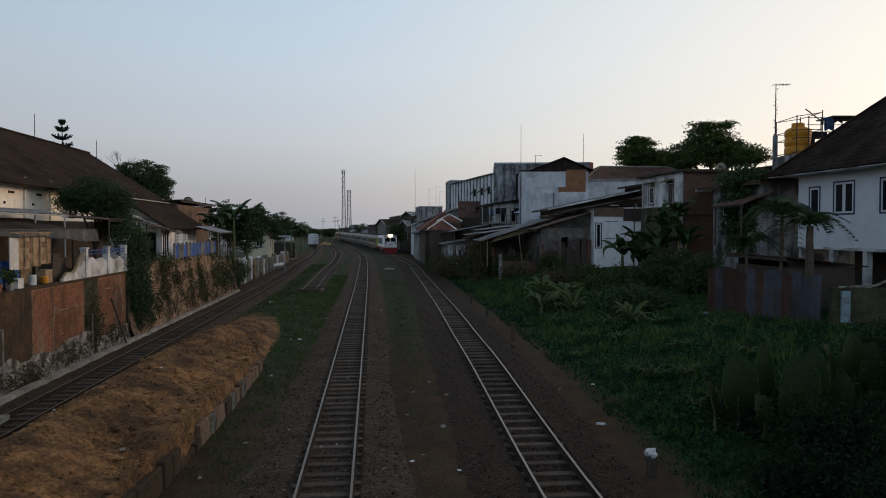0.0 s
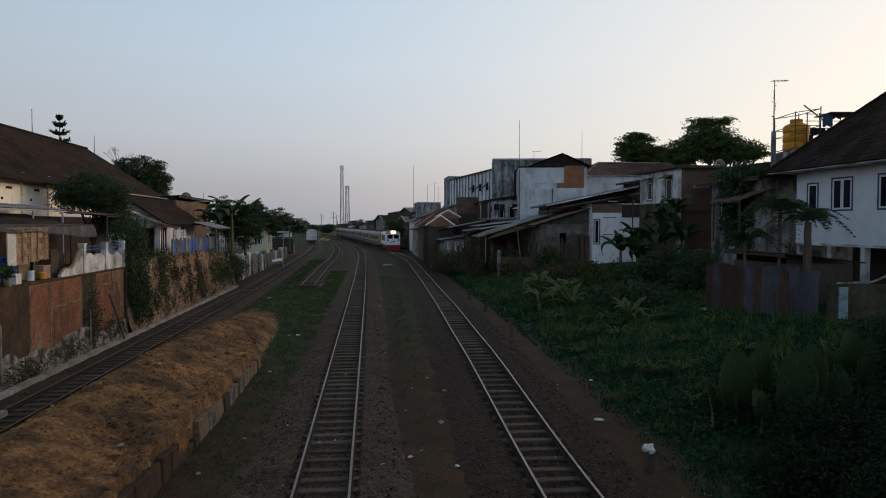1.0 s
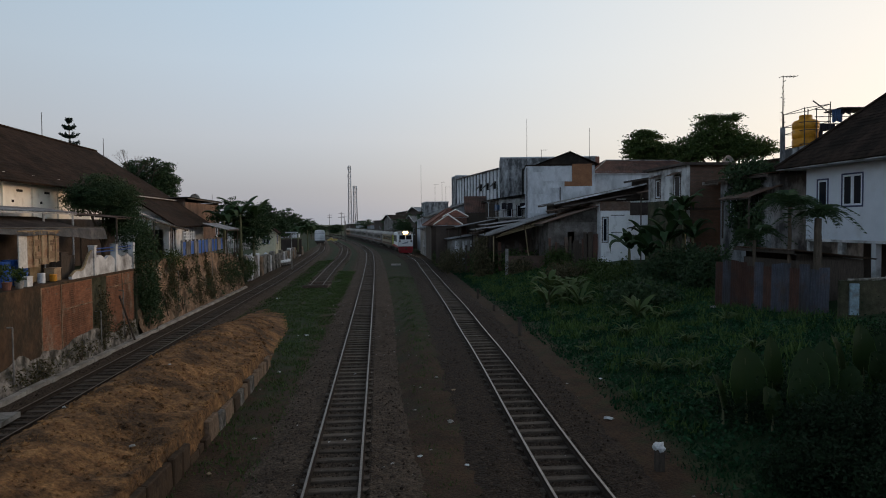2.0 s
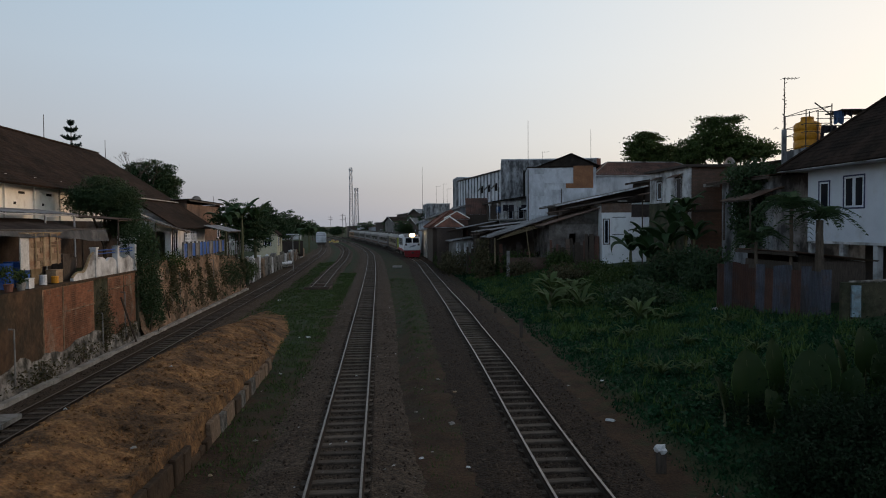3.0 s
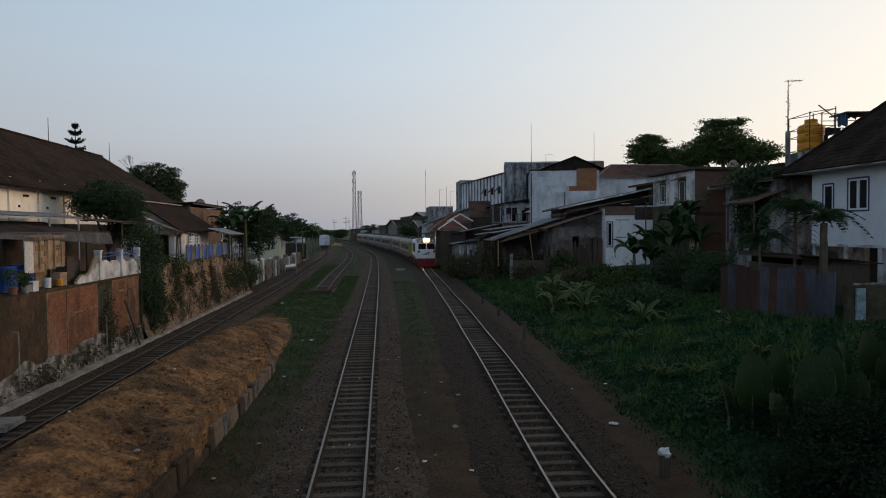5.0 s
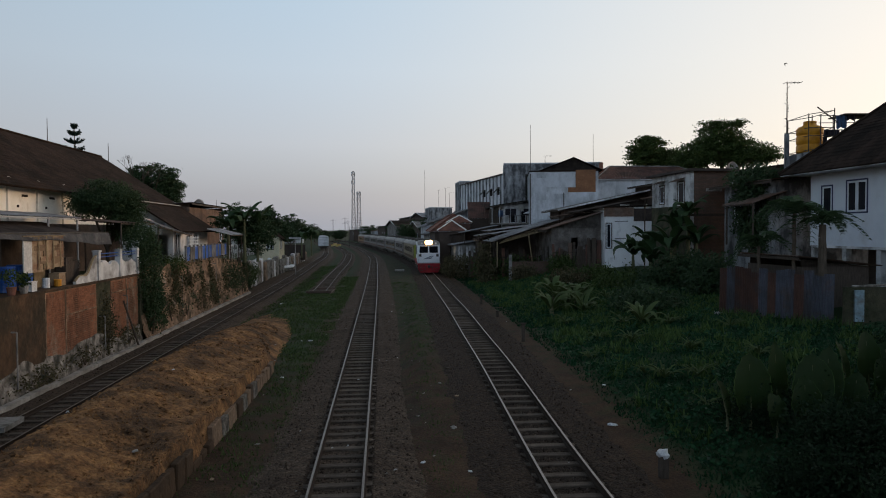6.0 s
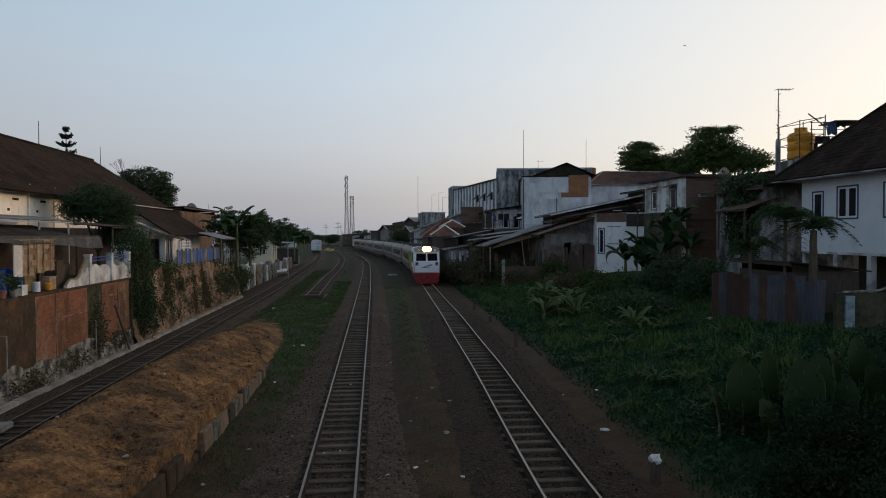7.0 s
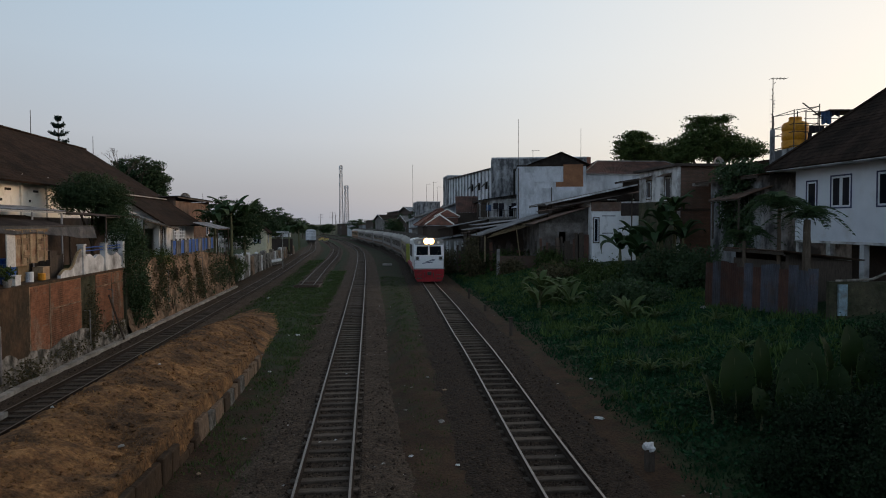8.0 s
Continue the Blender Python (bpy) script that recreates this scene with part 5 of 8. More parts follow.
house(P(-22.9, 91, 1.6), -1, 2.9, 5, 2.7, "small pale yellow house with a tiled gable roof", M["yellowpale"], M["tile"], "gable", 1.1, 0.45, front=[(1, 2, 1.0, 2.1, 2), (3.2, 4.0, 0.1, 2.0, 0)], end=[(0.8, 1.7, 1.0, 2.0, 2)], base=-1.6)
gw = thing("garden_wall", P(-29.6, 113, 1.0, 0), "long low grey wall near the yellow house", "wall")
part("wall", boxes((0, 5.4, -0.1, 0.1, -0.8, 1.6), (-0.05, 5.45, -0.14, 0.14, 1.6, 1.7)), M["darkplaster"], gw)

# terrace roofs of the near left house
awning(P(-18.9, 16, 6.05), -1, 2.0, 19.5, 0.26, "long grey zinc lean-to roof over the terrace", M["zinc"], (3, 10.8, 16, 19.2), -2.9, M["galv"])
# sheet colour is darkened to carry the roof's shadow side
awning(P(-17.6, 13, 5.55), -1, 2.3, 20.5, 0.6, "brown rusty lean-to roof over the terrace, darkened for its shadow side", M["tin_dark"], (5, 9.6, 12.4, 16.2, 20.2), -2.7)
awning(P(-19.4, 35.5, 5.75), -1, 2.2, 5.5, 0.2, "flat dark sheet over the yard", M["rust"], (0.3, 5.2), -2.9)
yw = thing("terrace_wall", P(-18.7, 16, 2.8), "yellow painted back wall of the terrace", "wall")
part("wall", boxes((-0.15, 0, 0, 7.4, 0, 2.7)), M["yellowpaint"], yw)
# dark colour stands in for the shade inside the terrace
part("wall", boxes((-0.15, 0, 7.4, 30, 0, 2.7)), M["tin_dark"], yw, "stretch darkened for the shade under the roofs")
part("doorway", boxes((-0.01, 0.04, 10.4, 11.4, 0, 2.1)), M["darkwood"], yw, "dark door")
part("shutter", boxes((-0.01, 0.04, 13.2, 14.6, 0.9, 2.1)), M["darkwood"], yw, "dark shutter")


def hanging_mat():
    t = thing("hanging_mat", P(-15.75, 25.1, 3.55, 6), "patched woven bamboo mat hung under the roof", "mat")
    rnd = random.Random(2)
    part("cloth", boxes((-0.02, 0.02, 0.0, 0.62, 0.0, 1.36)), M["cloth_white"], t, "white cloth strip")
    for i in range(3):
        part("mat_panel", boxes((-0.015, 0.015 + 0.01 * i, 0.64 + i * 0.85, 1.47 + i * 0.85, 0.06 * i, 1.38)), M["mat"], t)
    for k in range(11):
        y0, z0 = 0.66 + 2.2 * rnd.random(), 0.12 + 1.0 * rnd.random()
        part("patch", boxes((0.036, 0.039 + 0.002 * k, y0, min(y0 + rnd.uniform(0.25, 0.9), 3.15), z0, min(z0 + rnd.uniform(0.06, 0.3), 1.36))), M[rnd.choice(("mat", "rust", "mat", "brownbrick", "matdark"))], t)
    for y in (1.0, 1.62, 2.2, 2.8):
        part("stripe", boxes((0.064, 0.072, y, y + 0.09, 0.08, 1.37)), M["bamboo"], t)
    for k in range(7):
        part("cross_lath", tubes([((0.075, 0.64, 0.16 + 0.19 * k), (0.075, 3.18, 0.13 + 0.19 * k))], 0.006, 4), M["mat"], t)
    part("batten", tubes([((0.03, -0.1, 1.38), (0.03, 3.3, 1.38)), ((0.03, 1.5, 0.1), (0.03, 1.5, 1.38))], 0.025, 4), M["bamboo"], t)


hanging_mat()


def tarpaulin():
    """A stiff dark tarpaulin drooping from the front edge of the terrace roof."""
    t = thing("tarpaulin", P(-15.5, 22.4, 4.98, 6.3), "dark grey tarpaulin drooping from the terrace roof edge", "tarpaulin")
    bm = bmesh.new()
    n = 44
    g = []
    for i in range(n + 1):
        y = i * 0.25
        k = 0.18 + 0.1 * noise.noise(Vector((y * 0.5, 2, 0))) + 0.42 * (i / n) ** 1.6
        g.append([bm.verts.new((0.05 * j + 0.05 * noise.noise(Vector((y, j * 0.7, 4))), y, 0.04 - k * j / 3.0)) for j in range(4)])
    for a, b in zip(g, g[1:]):
        for j in range(3):
            bm.faces.new((a[j], b[j], b[j + 1], a[j + 1]))
    bmesh.ops.solidify(bm, geom=bm.faces[:], thickness=0.012)
    part("sheet", bm, M["tarp"], t, "", True)
    part("pole", tubes([((-0.02, 0, 0.06), (-0.02, 11.0, 0.06))], 0.03), M["iron"], t)


tarpaulin()


def balustrade():
    """White wavy parapet with square posts and blue rails on the wall."""
    t = thing("balustrade", left_wall_pose(29.0, -0.15, 2.85), "white wavy-topped concrete balustrade with yellow edge", "balustrade")
    n = 40
    for name, y0, y1, f in (("panel", 0.0, 2.2, lambda s: 0.12 + 0.95 * (s ** 1.6) + 0.12 * math.sin(s * 9)), ("panel", 2.45, 4.8, lambda s: 0.72 + 0.2 * abs(math.sin(s * math.pi * 2.0)) - 0.12 * s), ("panel", 5.05, 7.2, lambda s: 0.95 - 0.2 * abs(math.sin(s * math.pi * 1.5)) - 0.15 * s)):
        bm = bmesh.new()
        rows = []
        for i in range(n + 1):
            s = i / n
            y, h = y0 + (y1 - y0) * s, f(s)
            rows.append([bm.verts.new(p) for p in ((-0.07, y, 0), (0.07, y, 0), (0.07, y, h), (-0.07, y, h))])
        for a, b in zip(rows, rows[1:]):
            for k in range(4):
                bm.faces.new((a[k], a[(k + 1) % 4], b[(k + 1) % 4], b[k]))
        bm.faces.new(rows[0][::-1])
        bm.faces.new(rows[-1])
        bmesh.ops.recalc_face_normals(bm, faces=bm.faces)
        part(name, bm, M["dirtywhite"], t)
    for i in range(7):
        s = i / 7
        h0, h1 = [0.12 + 0.95 * (k ** 1.6) + 0.12 * math.sin(k * 9) for k in (s, s + 1 / 7)]
        part("coping", tubes([((0, 2.2 * s, h0), (0, 2.2 * (s + 1 / 7), h1))], 0.07, 6), M["bamboo"], t)
    for y in (2.2, 4.8, 7.2):
        part("post", boxes((-0.13, 0.13, y, y + 0.25, 0, 1.3), (-0.16, 0.16, y - 0.03, y + 0.28, 1.3, 1.37)), M["dirtywhite"], t)
    for z in (1.05, 1.2):
        part("rail", tubes([((0, 2.4, z), (0, 7.3, z))], 0.025), M["blue"], t)


balustrade()


def blue_fence():
    t = thing("fence", left_wall_pose(45.6, -0.2, 3.05), "blue panel fence with white posts on the retaining wall", "fence")
    rnd = random.Random(6)
    for i in range(13):
        y = i * 1.0
        part("post", boxes((-0.06, 0.06, y, y + 0.12, -0.1, 1.05)), M["asbestos"], t)
        if i < 12:
            part("panel", boxes((-0.02, 0.02, y + 0.15, y + 0.98, 0.02, 0.95)), M["blue"] if i in (0, 2, 4, 5, 6, 8, 9, 11) else M["asbestos"], t)
    t = thing("railing", left_wall_pose(58.8, -0.2, 2.75), "white inverted-U pipe railing on the wall", "railing")
    for i in range(7):
        y = i * 1.9
        part("hoop", tubes([((0, y, -0.1), (0, y, 1.05)), ((0, y, 1.05), (0, y + 1.1, 1.05)), ((0, y + 1.1, 1.05), (0, y + 1.1, -0.1))], 0.05), M["dirtywhite"], t)


blue_fence()


# ---- corrugated fence on the right bank ----
def tin_fence():
    t = thing("tin_fence", pose(11.95, 31.2, 1.0, 0, 0, 0), "fence of rusty and bluish corrugated sheets on a rubble footing", "fence")
    a, b = Vector((0, 0, 0)), Vector((2.35, -5.0, 0.05))
    rnd = random.Random(9)
    n = 13
    blues = material("bluish_grey_sheet", (0.05, 0.056, 0.072), (0.085, 0.09, 0.112), 2.0, 0.6, 0.1, 20, stain=(0.1, 0.055, 0.035), sscale=1.2, samount=0.35, vary=0.2)
    weathered(blues, (0.03, 0.022, 0.018), 0.48, 0.66, 1.6, 0.25)
    rusty = material("red_brown_rusted_sheet", (0.06, 0.03, 0.022), (0.10, 0.05, 0.036), 2.0, 0.8, 0.1, 20, stain=(0.06, 0.05, 0.05), sscale=1.2, samount=0.4, vary=0.3)
    for i in range(n):
        p, q = a.lerp(b, i / n), a.lerp(b, (i + 1.06) / n)
        h = 2.1 + rnd.uniform(-0.15, 0.12)
        z = 0.22
        bm = bmesh.new()
        off = Vector((-0.022 * (i % 2), -0.012 * (i % 2), 0))
        sheet(bm, p + off + Vector((0, 0, z)), q + off + Vector((0, 0, z)), q + off + Vector((0.04, 0, z + h + rnd.uniform(-0.05, 0.05))), p + off + Vector((0.04, 0, z + h)), 0.1, 0.018)
        part("sheet", bm, rusty if i in (2, 3, 4, 9) or rnd.random() < 0.15 else blues, t)
        if i % 3 == 0:
            part("post", tubes([((p.x + 0.09, p.y, -0.3), (p.x + 0.09, p.y, 2.2))], 0.05), M["darkwood"], t)
    for i in range(9):
        p = a.lerp(b, i / 9 + 0.03)
        bm = boxes((-0.26, 0.14, -0.36, 0.36, -0.7, 0.12 + 0.2 * rnd.random()))
        bmesh.ops.bevel(bm, geom=bm.edges[:], offset=0.06, segments=1, affect="EDGES")
        part("footing_stone", bm, M["rubble"] if i % 4 else M["concrete"], t, m=pose(p.x, p.y, 0.0, rnd.uniform(-6, 6), 0, 25))


tin_fence()
house(P(14.3, 28.6, 1.5), 1, 3.0, 4.0, 1.95, "low shed with a dark sheet roof behind the fence", M["darkwood"], M["rust"], "monoback", 0.35, 0.35)
lw = thing("garden_wall", pose(14.2, 23.3, 1.3, 0, 0, -2), "rough grey garden wall with a pale broken coping", "wall")
part("wall", boxes((0, 6.5, 2.0, 2.2, -0.5, 1.6)), M["moss"], lw)
part("coping", tubes([((0.3, 2.1, 1.62), (1.6, 2.1, 1.68)), ((1.6, 2.1, 1.68), (2.2, 2.1, 1.95)), ((2.2, 2.1, 1.95), (6.5, 2.1, 2.1))], 0.05), M["rubble"], lw)
part("gate_post", boxes((0.3, 0.62, 1.9, 2.0, 0.35, 1.5)), M["bluepost"], lw, "pale bluish post")
bw = thing("garden_wall", pose(5.2, 61, 0.5, 0, 0, 3), "low brown brick garden wall on the bank", "wall")
part("wall", boxes((0, 5.4, 0, 0.15, -0.4, 1.7)), M["darkbrick"], bw)
part("post", boxes((-0.25, 0.0, -0.05, 0.2, -0.4, 2.3)), M["asbestos"], bw)


# ---- water tank on its tower behind the white house ----
def water_tank():
    t = thing("tank_tower", pose(20.6, 40.6, 0), "grey concrete tank tower behind the white house", "tower")
    for x, y in ((-0.25, -0.8), (1.9, -0.8), (-0.25, 1.4), (1.9, 1.4)):
        part("column", boxes((x - 0.15, x + 0.15, y - 0.15, y + 0.15, 1.8, 8.6)), M["grey"], t)
    part("slab", boxes((-0.42, 2.05, -1.0, 1.6, 8.6, 9.38)), M["mouldy"], t, "stained concrete slab")
    # added wall: blocks the sky light between the tower and the house
    part("infill_wall", boxes((-1.05, 4.5, 1.3, 1.5, 1.8, 8.6)), M["darkplaster"], t, "added dark wall that closes a bright sky gap")
    k = thing("water_tank", pose(20.75, 40.6, 9.38), "orange plastic water tank with ribs and lid", "water tank")
    bm = bmesh.new()
    prof = [(0.70, 0), (0.72, 0.1), (0.72, 0.42), (0.68, 0.45), (0.68, 0.5), (0.72, 0.53), (0.72, 0.95), (0.68, 0.98), (0.68, 1.03), (0.72, 1.06), (0.72, 1.38), (0.62, 1.5), (0.36, 1.6), (0.34, 1.72), (0.3, 1.76)]
    rows = [[bm.verts.new((r * math.cos(a * math.pi / 12), r * math.sin(a * math.pi / 12), z)) for a in range(24)] for r, z in prof]
    for p, q in zip(rows, rows[1:]):
        for i in range(24):
            bm.faces.new((p[i], p[(i + 1) % 24], q[(i + 1) % 24], q[i]))
    bm.faces.new(rows[0][::-1])
    bm.faces.new(rows[-1])
    part("shell", bm, M["orange"], k, "", True)
    bm = bmesh.new()
    tube(bm, (0, 0, 1.75), (0, 0, 1.83), 0.36, 0.34, 16)
    part("lid", bm, M["orange"], k)
    bm = bmesh.new()
    tube(bm, (0.75, -0.1, 0.1), (0.75, -0.1, 1.5), 0.03)
    part("pipe", bm, M["galv"], k)
    r = thing("roof_railing", pose(20.6, 40.6, 9.38), "thin iron railing and frame round the tank", "railing")
    q = [(-0.4, -0.95), (1.05, -0.95), (1.05, 1.5), (-0.4, 1.5)]
    for i, (x, y) in enumerate(q):
        part("upright", tubes([((x, y, 0), (x, y, 2.15 + 0.3 * (i in (1, 2))))], 0.03), M["iron"], r)
    for z in (0.1, 0.9, 1.35, 2.1):
        for (a, b), (c, d) in zip(q, q[1:] + q[:1]):
            up = 0.22 if z > 2 else 0
            part("rail", tubes([((a, b, z + (up if a > 0 else 0)), (c, d, z + (up if c > 0 else 0)))], 0.022, 5), M["iron"], r)
    # drying frame beside the tank, over the hip of the white roof
    c = thing("clothes_frame", pose(20.8, 40.6, 9.2), "iron drying frame with washing beside the tank", "drying frame")
    part("brace", tubes([((-0.1, -0.9, 2.7), (1.75, -0.9, 1.3))], 0.035), M["iron"], c)
    for x in (0.1, 0.8, 2.0, 2.7, 3.2):
        part("upright", tubes([((x, -0.9, -0.6), (x, -0.9, 2.25))], 0.03), M["iron"], c)
    for z in (0.6, 1.0, 1.4, 1.8, 2.2):
        part("rail", tubes([((0, -0.9, z), (3.3, -0.9, z))], 0.02), M["iron"], c)
    part("sheet_roof", boxes((1.3, 4.2, -1.2, 0.6, 2.22, 2.28)), M["iron"], c, "dark sheet")
    for x, w, z0, z1, mt in ((0.95, 0.6, 1.5, 2.2, "cloth_blue"), (1.45, 0.6, 1.95, 2.28, "cloth_dark"), (0.25, 0.9, 1.0, 1.4, "cloth_dark"), (0.2, 0.25, 0.5, 1.0, "cloth_dark"), (1.2, 0.35, 0.7, 1.4, "cloth_white")):
        bm = bmesh.new()
        g = [[bm.verts.new((x + w * i / 8, -0.95 + 0.05 * math.sin(i * 1.9), z0 + (z1 - z0) * j - (0.06 * math.sin(i * 1.3) if j == 0 else 0))) for j in (0, 1)] for i in range(9)]
        for a, b in zip(g, g[1:]):
            bm.faces.new((a[0], b[0], b[1], a[1]))
        bmesh.ops.solidify(bm, geom=bm.faces[:], thickness=0.02)
        part("washing", bm, M[mt], c)


water_tank()


def mast(x, y, z, h, label, base=0.0, arms=True):
    t = thing("antenna_mast", pose(x, y, z), label, "antenna", "roof antennas")
    if base:
        part("pillar", boxes((-0.1, 0.1, -0.1, 0.1, 0, base)), M["mouldy"], t, "stained pale pillar")
    bm = bmesh.new()
    tube(bm, (0, 0, base - 0.1 if base else 0), (0.0, 0, h), 0.035 if base else 0.03, 0.02)
    part("pole", bm, M["iron"], t)
    if arms:
        part("boom", tubes([((-0.15, 0, h - 0.05), (0.8, 0, h - 0.02))], 0.02, 4), M["iron"], t)
        for i in range(5):
            part("element", tubes([((-0.1 + i * 0.2, -0.3, h - 0.04), (-0.1 + i * 0.2, 0.3, h - 0.04))], 0.012, 4), M["iron"], t)
    return t


m = mast(18.85, 39.4, 4.5, 8.75, "tall antenna mast on a stained pillar wound with a dry vine", 5.85)
rnd = random.Random(8)
for i in range(26):
    z = 5.9 + i * 0.1
    part("dry_vine", tubes([((0, 0, z), (rnd.uniform(-0.14, 0.12), rnd.uniform(-0.1, 0.1), z + rnd.uniform(-0.02, 0.12)))], 0.022, 4), M["iron"], m)
mast(9.1, 81, 11.6, 5.6, "thin pole on the grey building", 0, False)
mast(17.0, 84, 11, 5.5, "thin pole behind the gable", 0, False)
mast(11.2, 84, 11, 2.9, "small television antenna on the grey building")
mast(-4.5, 112, 5, 9.6, "thin far pole over the roofs", 0, False)
mast(-2.6, 129, 9, 3.4, "small far television antenna")
mast(-1.3, 129, 9, 3.8, "small far television antenna")
mast(-0.6, 131, 9, 3.0, "small far television antenna")
mast(-29.1, 49.5, 11.4, 1.85, "lightning rod on the ridge", 0, False)
mast(-29.45, 59, 11.0, 1.6, "lightning rod on the ridge", 0, False)
mast(-24.0, 70, 6.6, 1.6, "thin rod on the brick house", 0, False)


def dish(x, y, z, r, aim, label, drop=1.2):
    t = thing("satellite_dish", pose(x, y, z, 0, 0, aim), label, "satellite dish")
    bm = bmesh.new()
    rows = [[bm.verts.new((r * s * math.cos(a * math.pi / 10), -0.25 * r * s * s, r * s * math.sin(a * math.pi / 10))) for a in range(20)] for s in (0.05, 0.4, 0.75, 1.0)]
    for p, q in zip(rows, rows[1:]):
        for i in range(20):
            bm.faces.new((p[i], p[(i + 1) % 20], q[(i + 1) % 20], q[i]))
    bmesh.ops.solidify(bm, geom=bm.faces[:], thickness=0.02)
    part("reflector", bm, M["zinc"], t, "", True)
    part("arm", tubes([((0, 0, -r * 0.9), (0, -0.8 * r, 0)), ((0, 0.0, 0), (0, 0.15, -1.4 * r)), ((0, 0.15, -1.4 * r), (0, 0.15, -drop))], 0.03), M["iron"], t)


dish(19.6, 49.2, 9.0, 0.75, 35, "grey satellite dish on a tall pole among leaves", 8.0)
dish(-24.9, 68, 7.5, 0.7, -120, "dark satellite dish on the brick house")


# ---- far off: lattice towers, poles, the goods wagon ----
def lattice(x, y, z, h, w, label):
    t = thing("lattice_tower", pose(x, y, z), label, "tower", "telecom towers")
    n = int(h / 2.4)
    legs, ties = [], []
    for i in range(n):
        f0, f1 = 1 - 0.55 * i / n, 1 - 0.55 * (i + 1) / n
        z0, z1 = h * i / n, h * (i + 1) / n
        c0 = [(sx * w * f0, sy * w * f0, z0) for sx, sy in ((-1, -1), (1, -1), (1, 1), (-1, 1))]
        c1 = [(sx * w * f1, sy * w * f1, z1) for sx, sy in ((-1, -1), (1, -1), (1, 1), (-1, 1))]
        for k in range(4):
            legs.append((c0[k], c1[k]))
            ties += [(c0[k], c1[(k + 1) % 4]), (c1[k], c1[(k + 1) % 4])]
    part("leg_frame", tubes(legs, 0.16, 4), M["galv"], t)
    br = part("bracing", tubes(ties, 0.09, 4), M["rust"], t)
    br["kind"] = "stuff"
    for k, zz in enumerate((h * 0.97, h * 0.85, h * 0.72)):
        for sx in (-1, 1):
            part("panel_antenna", boxes((sx * w * 0.72 - 0.2, sx * w * 0.72 + 0.2, -w * 0.7, -w * 0.3, zz - 1.2, zz + 0.6)), M["dirtywhite"], t)


lattice(-50.2, 350, 1, 33.5, 1.0, "tall red and grey lattice telecom tower")
lattice(-46.8, 345, 1, 23.0, 1.2, "shorter lattice telecom tower")


def pole(x, y, h, arms):
    t = thing("utility_pole", pose(x, y, 0), "dark far utility pole with crossarms", "pole", "utility poles")
    part("shaft", tubes([((0, 0, -0.3), (0, 0, h))], 0.09), M["iron"], t)
    for z in arms:
        part("crossarm", boxes((-1.1, 1.1, -0.05, 0.05, z - 0.05, z + 0.05)), M["iron"], t)


for x, y, h, arms in ((-39, 250, 9.5, (9.0, 7.5)), (-44, 290, 9, (8.4,)), (-47, 235, 7.5, (7.0,)), (-42, 215, 6.5, ()), (-52, 300, 9.5, (9, 8)), (-35.5, 262, 9, (8.5,)), (-30, 200, 6, ())):
    pole(x, y, h, arms)


def wagon(x, y, rz):
    t = thing("goods_wagon", pose(x, y, 0, 0, 0, rz), "pale grey ribbed covered goods wagon on the far track", "goods wagon")
    bm = bmesh.new()
    rounded_body(bm, 1.3, -6, 6, 1.0, 3.3, 0.3)
    bmesh.ops.recalc_face_normals(bm, faces=bm.faces)
    b = part("body", bm, M["whitesheet"], t)
    for i in range(6):
        part("rib", boxes((-1.25, 1.25, -6.06, -6.0, 1.1 + i * 0.4, 1.2 + i * 0.4)), M["grey"], b)
    part("underframe", boxes((-1.2, 1.2, -6, 6, 0.7, 1.0)), M["iron"], t)
    bogie(t, -4, 1.2)
    bogie(t, 4, 1.2)


# ---- the train ----
CAR = 20.0


def rounded_body(bm, x, y0, y1, z0, z1, arch):
    """Body with an arched roof: half width x, from y0 to y1."""
    prof = [(-x, z0), (-x, z1)] + [(-x * math.cos(a), z1 + arch * math.sin(a)) for a in np.linspace(0.25, math.pi - 0.25, 7)] + [(x, z1), (x, z0)]
    a = [bm.verts.new((p[0], y0, p[1])) for p in prof]
    b = [bm.verts.new((p[0], y1, p[1])) for p in prof]
    n = len(prof)
    for i in range(n):
        bm.faces.new((a[i], b[i], b[(i + 1) % n], a[(i + 1) % n]))
    bm.faces.new(a)
    bm.faces.new(b[::-1])


def bogie(parent, y, axles, r=0.42):
    part("bogie", boxes((-0.95, -0.8, y - axles, y + axles, 0.3, 0.62), (0.8, 0.95, y - axles, y + axles, 0.3, 0.62), (-0.8, 0.8, y - 0.2, y + 0.2, 0.4, 0.65)), M["iron"], parent, "dark steel bogie frame")
    out = []
    for k in ((-0.7, 0.7) if axles < 1.5 else (-1.3, 0, 1.3)):
        bm = bmesh.new()
        for s in (-1, 1):
            tube(bm, (s * 0.5, 0, 0), (s * 0.64, 0, 0), r, r, 14)
        tube(bm, (-0.5, 0, 0), (0.5, 0, 0), 0.08)
        out.append((part("wheelset", bm, M["iron"], parent, "steel wheels on their axle", m=pose(0, y + k, r)), y + k, r))
    return out


